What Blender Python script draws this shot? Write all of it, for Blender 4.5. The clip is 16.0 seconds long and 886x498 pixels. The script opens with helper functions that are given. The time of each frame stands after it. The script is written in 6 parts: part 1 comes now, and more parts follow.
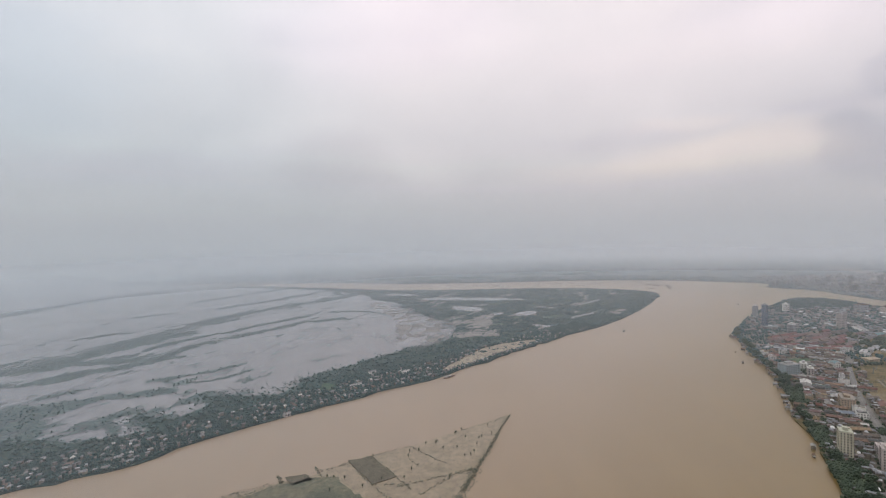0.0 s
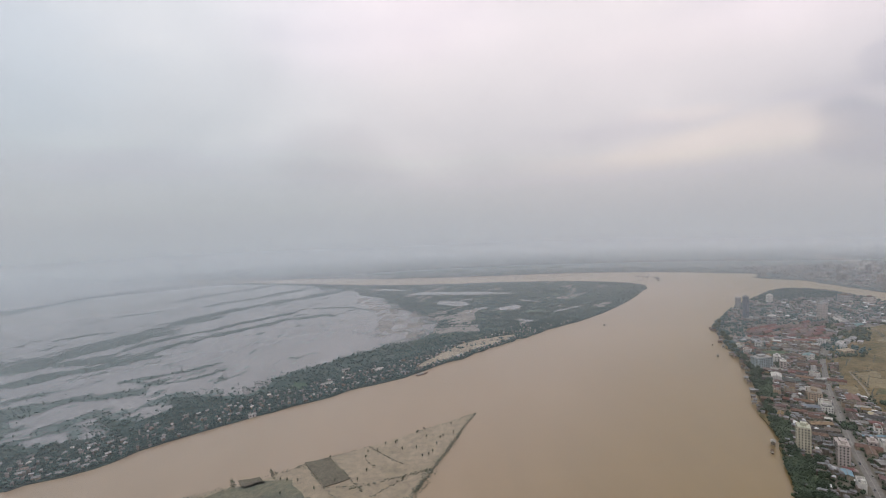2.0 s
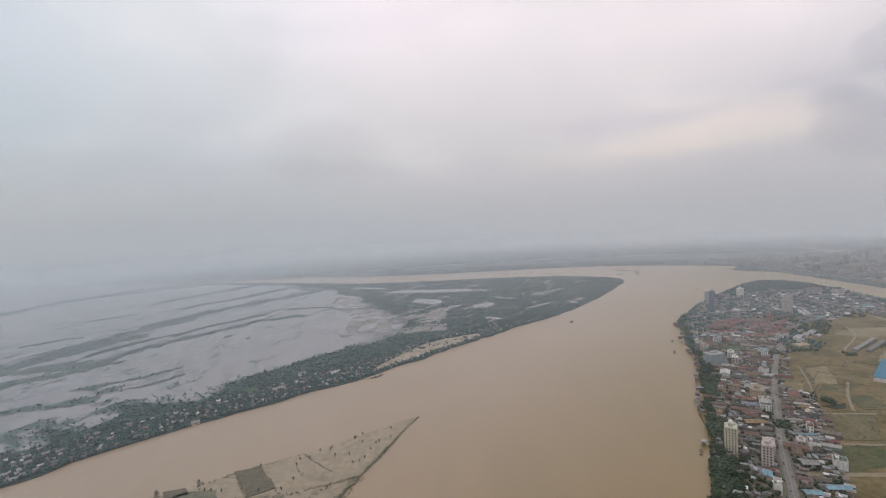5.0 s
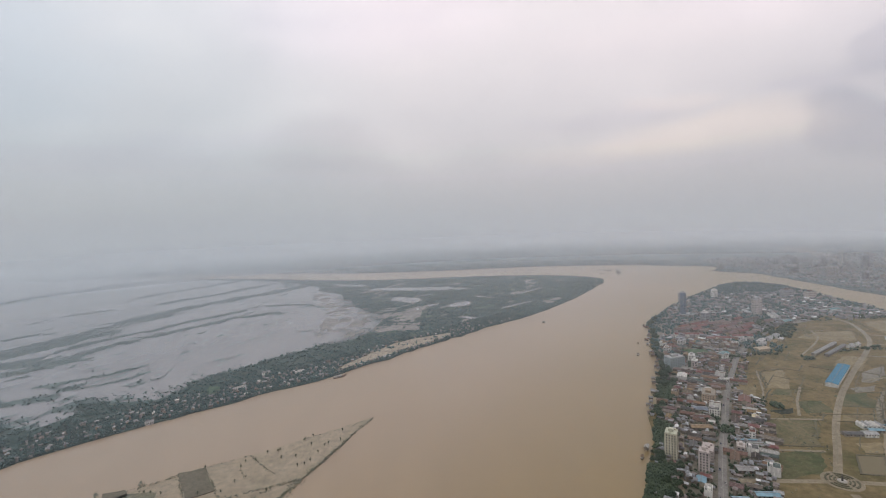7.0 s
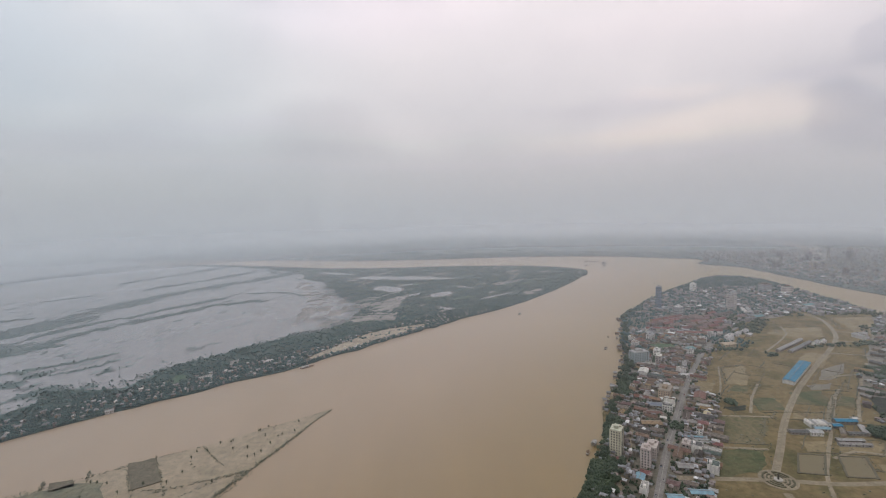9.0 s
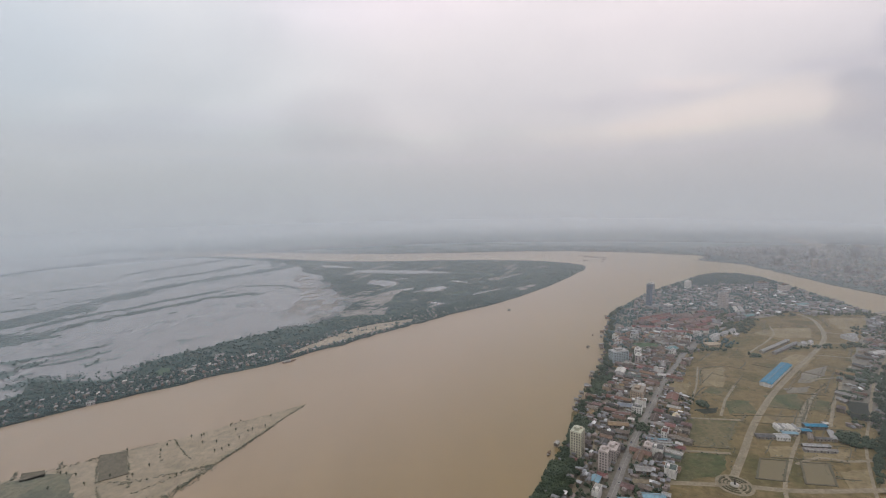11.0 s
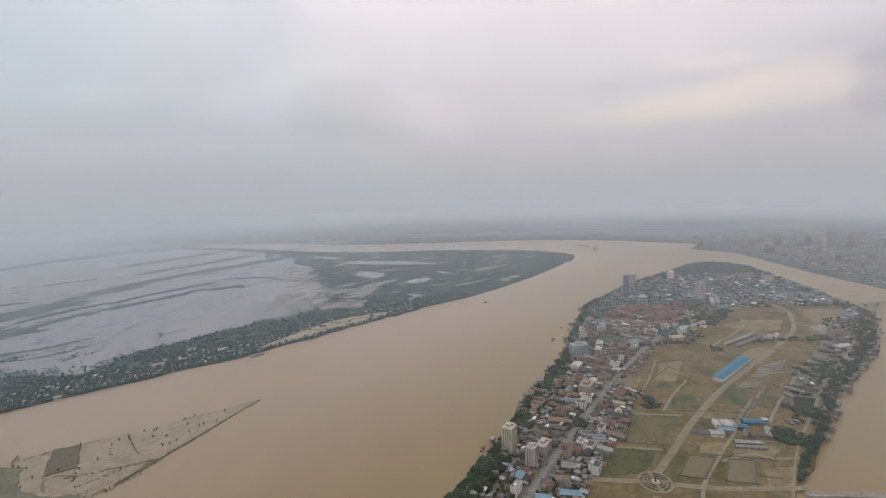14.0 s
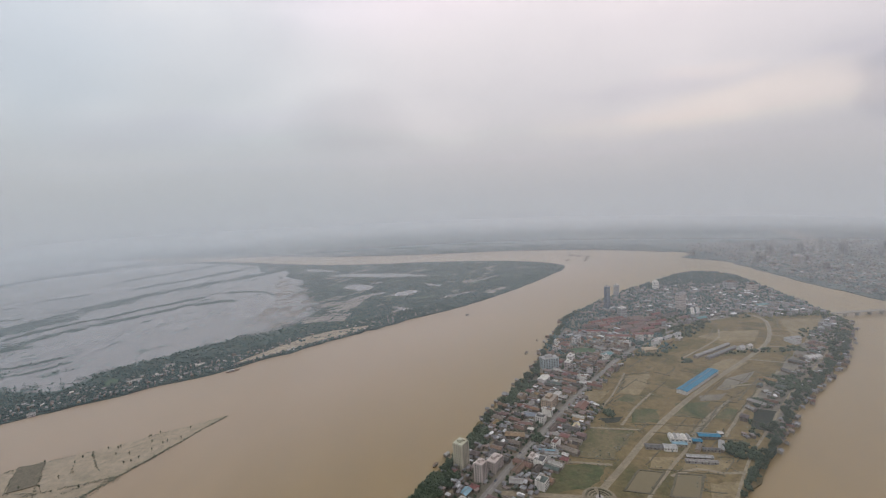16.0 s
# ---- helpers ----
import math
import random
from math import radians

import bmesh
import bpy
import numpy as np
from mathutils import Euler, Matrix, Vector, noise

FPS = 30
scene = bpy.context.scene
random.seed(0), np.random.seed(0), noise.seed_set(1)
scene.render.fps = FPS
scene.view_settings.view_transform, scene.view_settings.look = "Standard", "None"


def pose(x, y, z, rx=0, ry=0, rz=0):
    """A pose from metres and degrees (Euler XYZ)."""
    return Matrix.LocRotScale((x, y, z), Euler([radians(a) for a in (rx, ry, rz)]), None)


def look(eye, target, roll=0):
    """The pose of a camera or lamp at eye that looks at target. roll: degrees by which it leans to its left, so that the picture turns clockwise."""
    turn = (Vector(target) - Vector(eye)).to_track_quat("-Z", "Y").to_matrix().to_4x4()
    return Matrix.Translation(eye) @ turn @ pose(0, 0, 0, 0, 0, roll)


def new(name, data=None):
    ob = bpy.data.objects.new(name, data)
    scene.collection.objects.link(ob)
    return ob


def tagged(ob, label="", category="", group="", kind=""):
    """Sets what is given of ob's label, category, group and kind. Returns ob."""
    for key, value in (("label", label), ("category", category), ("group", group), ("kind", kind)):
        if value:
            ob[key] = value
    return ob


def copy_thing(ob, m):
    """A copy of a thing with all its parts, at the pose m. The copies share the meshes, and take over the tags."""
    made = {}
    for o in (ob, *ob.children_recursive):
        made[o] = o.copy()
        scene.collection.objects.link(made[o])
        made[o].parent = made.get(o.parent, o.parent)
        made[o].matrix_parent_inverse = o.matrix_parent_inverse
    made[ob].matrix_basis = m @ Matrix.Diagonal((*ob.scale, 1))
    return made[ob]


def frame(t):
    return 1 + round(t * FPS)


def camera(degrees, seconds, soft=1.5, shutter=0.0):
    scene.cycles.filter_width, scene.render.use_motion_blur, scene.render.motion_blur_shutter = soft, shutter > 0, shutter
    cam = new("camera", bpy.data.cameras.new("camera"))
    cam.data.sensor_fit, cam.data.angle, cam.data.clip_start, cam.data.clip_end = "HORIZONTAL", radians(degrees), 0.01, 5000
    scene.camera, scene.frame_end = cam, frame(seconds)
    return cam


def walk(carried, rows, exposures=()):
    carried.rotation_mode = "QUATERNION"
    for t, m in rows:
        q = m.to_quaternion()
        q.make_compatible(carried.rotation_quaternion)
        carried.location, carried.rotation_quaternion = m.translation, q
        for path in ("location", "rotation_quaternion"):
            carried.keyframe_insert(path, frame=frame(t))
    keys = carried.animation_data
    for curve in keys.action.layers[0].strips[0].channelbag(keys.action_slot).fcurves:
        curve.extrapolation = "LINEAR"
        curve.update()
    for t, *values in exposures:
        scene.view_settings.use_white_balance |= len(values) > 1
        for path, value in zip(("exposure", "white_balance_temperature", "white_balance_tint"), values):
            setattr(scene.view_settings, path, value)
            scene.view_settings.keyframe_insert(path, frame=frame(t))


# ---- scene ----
import itertools

cam = camera(88.84, 16.0, soft=1.1)


def flight(x, y, z, yaw, down, roll):
    """Eye, heading (degrees left of +y), degrees below level, and lean."""
    a, b = radians(yaw), radians(down)
    ahead = Vector((-math.sin(a) * math.cos(b), math.cos(a) * math.cos(b), -math.sin(b)))
    eye = Vector((x, y, z))
    return look(eye, eye + ahead * 100.0, roll)


PATH = [
    (0.0, -13.68, -7.57, 283.25, 0.702, 1.745, -1.714),
    (0.5, 0.30, -5.09, 284.41, 0.800, 1.728, -2.098),
    (1.0, 14.32, -2.61, 285.56, 0.797, 1.863, -2.328),
    (1.5, 28.41, -0.16, 286.71, 0.659, 2.266, -2.384),
    (2.0, 42.60, 2.16, 287.86, 0.650, 2.631, -2.455),
    (2.5, 56.89, 4.23, 289.03, 0.740, 2.924, -2.435),
    (3.0, 71.31, 5.99, 290.22, 0.771, 3.134, -2.662),
    (3.5, 85.90, 7.41, 291.45, 0.653, 3.188, -3.204),
    (4.0, 100.73, 8.47, 292.74, 0.562, 3.178, -3.719),
    (4.5, 115.78, 9.21, 294.13, 0.463, 3.232, -3.722),
    (5.0, 130.99, 9.72, 295.59, 0.352, 3.334, -3.404),
    (5.5, 146.30, 10.07, 297.12, 0.230, 3.467, -2.956),
    (6.0, 161.63, 10.37, 298.71, 0.094, 3.615, -2.569),
    (6.5, 176.92, 10.68, 300.36, -0.057, 3.760, -2.436),
    (7.0, 192.09, 11.09, 302.06, -0.224, 3.884, -2.749),
    (7.5, 207.11, 11.70, 303.79, -0.179, 4.181, -2.736),
    (8.0, 221.94, 12.49, 305.54, -0.318, 4.546, -2.439),
    (8.5, 236.59, 13.31, 307.33, -0.445, 4.948, -2.447),
    (9.0, 251.12, 13.98, 309.20, -0.397, 5.491, -1.988),
    (9.5, 265.61, 14.38, 311.16, -0.168, 5.858, -1.710),
    (10.0, 280.15, 14.58, 313.21, 0.178, 6.105, -1.582),
    (10.5, 294.81, 14.63, 315.34, 0.580, 6.290, -1.578),
    (11.0, 309.68, 14.60, 317.54, 0.974, 6.468, -1.667),
    (11.5, 324.84, 14.56, 319.81, 1.298, 6.697, -1.821),
    (12.0, 340.37, 14.55, 322.13, 1.488, 7.031, -2.011),
    (12.5, 356.31, 14.61, 324.43, 1.643, 7.540, -2.000),
    (13.0, 372.69, 14.60, 326.66, 1.873, 7.900, -2.038),
    (13.5, 389.51, 14.42, 328.78, 2.223, 7.961, -2.183),
    (14.0, 406.68, 13.96, 330.81, 2.420, 8.071, -2.344),
    (14.5, 424.12, 13.12, 332.79, 2.539, 8.144, -2.148),
    (15.0, 441.71, 11.84, 334.72, 2.541, 7.892, -2.673),
    (15.5, 459.36, 10.21, 336.63, 2.740, 7.595, -2.743),
    (16.0, 477.03, 8.40, 338.54, 3.122, 6.812, -3.101),
]
walk(cam, [(t, flight(*p)) for t, *p in PATH])

# ---- world and sun ----


def ramp(tree, stops, fac=None, ease="LINEAR"):
    node = tree.nodes.new("ShaderNodeValToRGB")
    node.color_ramp.interpolation = ease
    while len(node.color_ramp.elements) < len(stops):
        node.color_ramp.elements.new(0.5)
    for el, (at, col) in zip(node.color_ramp.elements, stops):
        el.position = at
        el.color = (*col, 1) if len(col) == 3 else col
    if fac is not None:
        tree.links.new(fac, node.inputs[0])
    return node


def maths(tree, op, a, b=None, clamp=False):
    node = tree.nodes.new("ShaderNodeMath")
    node.operation = op
    node.use_clamp = clamp
    for i, v in enumerate((a, b)):
        if v is None:
            continue
        if isinstance(v, (int, float)):
            node.inputs[i].default_value = v
        else:
            tree.links.new(v, node.inputs[i])
    return node.outputs[0]


def mixc(tree, fac, a, b, blend="MIX"):
    node = tree.nodes.new("ShaderNodeMix")
    node.data_type = "RGBA"
    node.blend_type = blend
    for i, v in ((0, fac), (6, a), (7, b)):
        if isinstance(v, (int, float)):
            node.inputs[i].default_value = v
        elif isinstance(v, tuple):
            node.inputs[i].default_value = (*v, 1)
        else:
            tree.links.new(v, node.inputs[i])
    return node.outputs[2]


def noise_tex(tree, vec, scale, detail=4.0, rough=0.55, dist=0.0):
    node = tree.nodes.new("ShaderNodeTexNoise")
    node.inputs["Scale"].default_value = scale
    node.inputs["Detail"].default_value = detail
    node.inputs["Roughness"].default_value = rough
    node.inputs["Distortion"].default_value = dist
    if vec is not None:
        tree.links.new(vec, node.inputs["Vector"])
    return node.outputs[0]


def stretch(tree, vec, sx, sy, sz, turn=0.0):
    node = tree.nodes.new("ShaderNodeMapping")
    node.inputs["Scale"].default_value = (sx, sy, sz)
    node.inputs["Rotation"].default_value = (0, 0, turn)
    tree.links.new(vec, node.inputs["Vector"])
    return node.outputs[0]


def overcast_world():
    world = bpy.data.worlds.new("overcast_sky")
    world.use_nodes = True
    tree = world.node_tree
    tree.nodes.clear()
    co = tree.nodes.new("ShaderNodeTexCoord").outputs["Generated"]
    xyz = tree.nodes.new("ShaderNodeSeparateXYZ")
    tree.links.new(co, xyz.inputs[0])
    x, y, z = xyz.outputs
    # cloud deck, paler overhead, grey and hazy towards the horizon
    deck = ramp(tree, [(0.0, (0.50, 0.50, 0.515)), (0.03, (0.57, 0.553, 0.56)), (0.08, (0.65, 0.625, 0.637)), (0.2, (0.765, 0.73, 0.75)),
                       (0.36, (0.96, 0.892, 0.915)), (0.5, (1.05, 0.975, 1.0)), (1.0, (0.95, 0.93, 0.96))], z)
    # cooler and duller away to the east
    cool = ramp(tree, [(0.0, (0.80, 0.90, 0.93)), (0.25, (0.85, 0.93, 0.95)), (0.5, (0.98, 0.98, 0.98)), (0.72, (1, 0.985, 0.985)),
                       (1.0, (0.90, 0.90, 0.94))], maths(tree, "MULTIPLY_ADD", x, 0.5), "EASE")
    cool_in = cool.inputs[0].links[0].from_node
    cool_in.inputs[2].default_value = 0.5
    col = mixc(tree, 1.0, deck.outputs[0], cool.outputs[0], "MULTIPLY")
    # long soft cloud rolls
    rolls = noise_tex(tree, stretch(tree, co, 1.5, 1.5, 4.2), 1.25, 5.0, 0.5, 0.5)
    shade = ramp(tree, [(0.30, (0.87, 0.88, 0.90)), (0.5, (0.985, 0.985, 0.99)), (0.72, (1.075, 1.065, 1.06))], rolls, "EASE")
    col = mixc(tree, 1.0, col, shade.outputs[0], "MULTIPLY")
    puffs = noise_tex(tree, stretch(tree, co, 3.0, 3.0, 7.5), 2.4, 8.0, 0.58, 0.5)
    fine = ramp(tree, [(0.35, (0.982, 0.982, 0.986)), (0.65, (1.015, 1.013, 1.012))], puffs)
    col = mixc(tree, 1.0, col, fine.outputs[0], "MULTIPLY")
    # a few large soft masses: brighter breaks and greyer bellies of cloud
    warp = tree.nodes.new("ShaderNodeTexNoise")
    warp.inputs["Scale"].default_value = 3.2
    warp.inputs["Detail"].default_value = 5.0
    tree.links.new(stretch(tree, co, 1.0, 1.0, 2.2), warp.inputs["Vector"])
    sway = tree.nodes.new("ShaderNodeVectorMath")
    sway.operation = "MULTIPLY_ADD"
    tree.links.new(warp.outputs["Color"], sway.inputs[0])
    sway.inputs[1].default_value = (0.26, 0.26, 0.13)
    tree.links.new(co, sway.inputs[2])
    for az, el, wide, high, tint, soft_edge in (
            (32, 7.9, 0.17, 0.045, (1.21, 1.14, 1.06), 0.85), (20, 6.6, 0.17, 0.03, (1.10, 1.06, 1.03), 0.85), (27, 11.8, 0.10, 0.016, (1.09, 1.06, 1.03), 0.8),
            (42.5, 7.0, 0.095, 0.08, (0.84, 0.85, 0.885), 0.58), (47, 13.5, 0.08, 0.05, (0.88, 0.89, 0.915), 0.58), (41.5, 3.0, 0.03, 0.012, (1.10, 1.08, 1.06), 0.6), (20, 10.8, 0.17, 0.024, (0.93, 0.93, 0.95), 0.8),
            (40, 11.5, 0.10, 0.018, (0.94, 0.94, 0.96), 0.7), (-14, 9.0, 0.12, 0.055, (0.905, 0.90, 0.91), 0.85), (-9, 24, 0.26, 0.10, (1.09, 1.06, 1.08), 0.85),
            (30, 19, 0.3, 0.04, (1.04, 1.03, 1.03), 0.85), (-44, 0.5, 0.5, 0.09, (1.08, 1.06, 1.05), 0.9), (-32, 9, 0.2, 0.04, (0.96, 0.95, 0.98), 0.85),
            (-44, 17, 0.16, 0.12, (0.92, 0.96, 0.99), 0.85), (40, 22, 0.2, 0.06, (0.97, 0.97, 0.99), 0.85)):
        q, e = radians(az), radians(el)
        centre = (math.sin(q) * math.cos(e) + 0.13, math.cos(q) * math.cos(e) + 0.13, math.sin(e) + 0.065)
        gap = tree.nodes.new("ShaderNodeVectorMath")
        gap.operation = "SUBTRACT"
        tree.links.new(sway.outputs[0], gap.inputs[0])
        gap.inputs[1].default_value = centre
        size = tree.nodes.new("ShaderNodeVectorMath")
        size.operation = "DIVIDE"
        tree.links.new(gap.outputs[0], size.inputs[0])
        size.inputs[1].default_value = (wide, wide, high)
        far = tree.nodes.new("ShaderNodeVectorMath")
        far.operation = "LENGTH"
        tree.links.new(size.outputs[0], far.inputs[0])
        mask = ramp(tree, [(min(0.25, soft_edge - 0.14), (1, 1, 1)) if soft_edge > 0.65 else (0.40, (1, 1, 1)), (soft_edge, (0, 0, 0))], maths(tree, "MULTIPLY", far.outputs["Value"], 0.6), "EASE").outputs[0]
        col = mixc(tree, mask, col, mixc(tree, 1.0, col, tint, "MULTIPLY"))
    sky = tree.nodes.new("ShaderNodeTexSky")
    sky.sky_type = "NISHITA"
    sky.sun_disc = False
    sky.sun_elevation = radians(61)
    sky.sun_rotation = radians(230)
    clear = tree.nodes.new("ShaderNodeBackground")
    tree.links.new(sky.outputs[0], clear.inputs[0])
    clear.inputs[1].default_value = 0.05
    cloud = tree.nodes.new("ShaderNodeBackground")
    tree.links.new(col, cloud.inputs[0])
    cloud.inputs[1].default_value = 1.0
    mix = tree.nodes.new("ShaderNodeMixShader")
    mix.inputs[0].default_value = 0.94
    tree.links.new(clear.outputs[0], mix.inputs[1])
    tree.links.new(cloud.outputs[0], mix.inputs[2])
    out = tree.nodes.new("ShaderNodeOutputWorld")
    tree.links.new(mix.outputs[0], out.inputs[0])
    scene.world = world


overcast_world()
sun = new("sun", bpy.data.lights.new("sun", "SUN"))
sun.data.energy = 0.65
sun.data.angle = radians(25)
sun.data.color = (1.0, 0.95, 0.88)
sun.matrix_world = look((-600, -500, 1400), (0, 0, 0))

# ---- materials ----


def material(name, rough=0.8, metal=0.0, spec=0.4):
    m = bpy.data.materials.new(name)
    m.use_nodes = True
    tree = m.node_tree
    bsdf = tree.nodes["Principled BSDF"]
    bsdf.inputs["Roughness"].default_value = rough
    bsdf.inputs["Metallic"].default_value = metal
    bsdf.inputs["Specular IOR Level"].default_value = spec
    return m, tree, bsdf


def where(tree):
    return tree.nodes.new("ShaderNodeNewGeometry").outputs["Position"]


def relief(tree, bsdf, height, strength, distance):
    b = tree.nodes.new("ShaderNodeBump")
    b.inputs["Strength"].default_value = strength
    b.inputs["Distance"].default_value = distance
    tree.links.new(height, b.inputs["Height"])
    tree.links.new(b.outputs[0], bsdf.inputs["Normal"])


def river_water(name, deep, pale, rough, spec, southeast=None):
    """Silty water: broad plumes of paler silt, wind ruffles in the gloss."""
    m, tree, bsdf = material(name, rough, 0.0, spec)
    pos = where(tree)
    plume = noise_tex(tree, stretch(tree, pos, 0.0016, 0.0006, 0.001, 0.6), 1.0, 4.0, 0.5, 0.8)
    streak = noise_tex(tree, stretch(tree, pos, 0.02, 0.004, 0.01, 0.55), 1.0, 5.0, 0.6, 0.5)
    col = mixc(tree, ramp(tree, [(0.35, (0, 0, 0)), (0.68, (1, 1, 1))], plume).outputs[0], deep, pale)
    # colour turns darker and yellower towards +x and -y
    if southeast:
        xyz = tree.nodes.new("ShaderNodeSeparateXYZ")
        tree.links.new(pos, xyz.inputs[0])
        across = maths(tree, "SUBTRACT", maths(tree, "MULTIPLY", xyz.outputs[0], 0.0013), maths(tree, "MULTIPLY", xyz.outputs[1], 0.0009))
        col = mixc(tree, ramp(tree, [(0.05, (0, 0, 0)), (0.80, (1, 1, 1))], maths(tree, "ADD", maths(tree, "ADD", across, 0.52), maths(tree, "MULTIPLY", plume, 0.25)), "EASE").outputs[0], col, southeast)
    fleck = ramp(tree, [(0.3, (0.95, 0.95, 0.95)), (0.7, (1.04, 1.04, 1.04))], streak)
    tree.links.new(mixc(tree, 1.0, col, fleck.outputs[0], "MULTIPLY"), bsdf.inputs["Base Color"])
    ruffle = noise_tex(tree, stretch(tree, pos, 0.06, 0.09, 0.1), 1.0, 4.0, 0.6)
    relief(tree, bsdf, ruffle, 0.12, 0.3)
    return m


def mottled(name, colours, scale, fine, rough=0.9, spec=0.2, bump=0.0, haze_sheen=0.05):
    """A ground or surface of several colours in patches, with finer grain over it."""
    m, tree, bsdf = material(name, rough, 0.0, spec)
    # bluish sheen lifts surfaces seen at a flat angle, in imitation of haze
    bsdf.inputs["Sheen Weight"].default_value = haze_sheen
    bsdf.inputs["Sheen Roughness"].default_value = 0.45
    bsdf.inputs["Sheen Tint"].default_value = (0.86, 0.95, 1.0, 1)
    pos = where(tree)
    big = noise_tex(tree, pos, scale, 5.0, 0.6, 0.4)
    stops = [(0.28 + 0.44 * i / max(1, len(colours) - 1), c) for i, c in enumerate(colours)]
    base = ramp(tree, stops, big).outputs[0]
    grain = ramp(tree, [(0.3, (0.72, 0.72, 0.72)), (0.7, (1.25, 1.25, 1.25))], noise_tex(tree, pos, fine, 4.0, 0.65))
    tree.links.new(mixc(tree, 1.0, base, grain.outputs[0], "MULTIPLY"), bsdf.inputs["Base Color"])
    if bump:
        relief(tree, bsdf, noise_tex(tree, pos, fine * 1.7, 3.0), 0.6, bump)
    return m


def tinted(name, colours, rough=0.8, spec=0.3, wear=0.18, grain=0.8, metal=0.0, haze_sheen=0.07):
    """One colour out of a few for each object, with streaks of dirt over it."""
    m, tree, bsdf = material(name, rough, metal, spec)
    rnd = tree.nodes.new("ShaderNodeObjectInfo").outputs["Random"]
    stops = [(i / len(colours), c) for i, c in enumerate(colours)]
    base = ramp(tree, stops, rnd, "CONSTANT").outputs[0]
    # bluish sheen imitates haze on roofs and walls seen flat
    bsdf.inputs["Sheen Weight"].default_value = haze_sheen
    bsdf.inputs["Sheen Roughness"].default_value = 0.45
    bsdf.inputs["Sheen Tint"].default_value = (0.86, 0.95, 1.0, 1)
    pos = where(tree)
    dirt = ramp(tree, [(0.3, (1 - wear * 1.6,) * 3), (0.65, (1 + wear * 0.4,) * 3)], noise_tex(tree, stretch(tree, pos, grain, grain, grain * 0.3), 1.0, 4.0, 0.6))
    tree.links.new(mixc(tree, 1.0, base, dirt.outputs[0], "MULTIPLY"), bsdf.inputs["Base Color"])
    return m


def foliage(name, dark, mid, pale, sheen=0.3):
    m, tree, bsdf = material(name, 0.85, 0.0, 0.2)
    # bluish sheen on leaves imitates haze at flat viewing angles
    bsdf.inputs["Sheen Weight"].default_value = sheen
    bsdf.inputs["Sheen Roughness"].default_value = 0.6
    bsdf.inputs["Sheen Tint"].default_value = (0.85, 0.95, 1.0, 1)
    geo = tree.nodes.new("ShaderNodeNewGeometry")
    big = noise_tex(tree, geo.outputs["Position"], 0.03, 3.0, 0.6)
    f = maths(tree, "ADD", maths(tree, "MULTIPLY", geo.outputs["Random Per Island"], 0.5), maths(tree, "MULTIPLY", big, 0.6))
    tree.links.new(ramp(tree, [(0.2, dark), (0.52, mid), (0.9, pale)], f).outputs[0], bsdf.inputs["Base Color"])
    return m


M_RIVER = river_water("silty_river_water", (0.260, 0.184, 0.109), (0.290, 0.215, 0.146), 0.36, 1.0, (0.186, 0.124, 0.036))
M_FLOOD = river_water("flood_water", (0.140, 0.140, 0.150), (0.180, 0.171, 0.175), 0.14, 0.8)
M_DISTANT = river_water("distant_river_water", (0.20, 0.16, 0.125), (0.23, 0.185, 0.145), 0.4, 0.5)
M_POND = river_water("pond_water", (0.150, 0.128, 0.078), (0.180, 0.148, 0.092), 0.5, 0.1)
M_DARK_POND = river_water("weedy_pond_water", (0.03, 0.036, 0.028), (0.042, 0.048, 0.036), 0.6, 0.08)
M_GROUND = mottled("peninsula_soil", [(0.072, 0.074, 0.031), (0.120, 0.101, 0.049), (0.175, 0.134, 0.070), (0.110, 0.092, 0.046), (0.084, 0.082, 0.036)], 0.013, 0.13, 0.9, 0.15, 0.0, 0.0)
M_BANK = mottled("wet_bank_soil", [(0.022, 0.048, 0.046), (0.034, 0.064, 0.060), (0.062, 0.084, 0.077)], 0.012, 0.12)
# bluish base colour with haze over the far plain painted in
M_HAZED_PLAIN = mottled("hazed_far_plain", [(0.060, 0.085, 0.082), (0.085, 0.108, 0.104), (0.125, 0.140, 0.132)], 0.003, 0.02, 0.8, 0.2, 0.0, 0.1)
M_SHALLOW = mottled("shallow_silt_water", [(0.165, 0.140, 0.084), (0.215, 0.170, 0.106), (0.255, 0.200, 0.130), (0.225, 0.177, 0.110)], 0.022, 0.11, 0.35, 0.6)
M_GRASS = mottled("grass_field", [(0.045, 0.060, 0.026), (0.070, 0.080, 0.036), (0.105, 0.098, 0.050), (0.150, 0.124, 0.070), (0.082, 0.088, 0.040)], 0.022, 0.22)
M_SAND = mottled("bare_sand", [(0.155, 0.122, 0.066), (0.200, 0.158, 0.088), (0.240, 0.192, 0.112)], 0.03, 0.2)
M_PALE_SAND = mottled("pale_silt_sand", [(0.235, 0.205, 0.16), (0.30, 0.26, 0.205), (0.36, 0.315, 0.25)], 0.02, 0.12)
M_ROAD = mottled("dusty_road", [(0.165, 0.155, 0.145), (0.22, 0.208, 0.192)], 0.03, 0.3)
M_TRACK = mottled("dirt_track", [(0.190, 0.157, 0.108), (0.262, 0.222, 0.160)], 0.03, 0.25)
M_CONCRETE = mottled("weathered_concrete", [(0.30, 0.28, 0.25), (0.42, 0.40, 0.36)], 0.05, 0.4)
M_TREE = foliage("broad_leaves", (0.032, 0.050, 0.034), (0.050, 0.070, 0.044), (0.082, 0.104, 0.060), 0.08)
# the next four leaf colours have the blue-green tint of haze mixed in
M_HAZED_SCRUB = foliage("flooded_scrub", (0.026, 0.066, 0.064), (0.040, 0.084, 0.080), (0.064, 0.110, 0.102), 0.2)
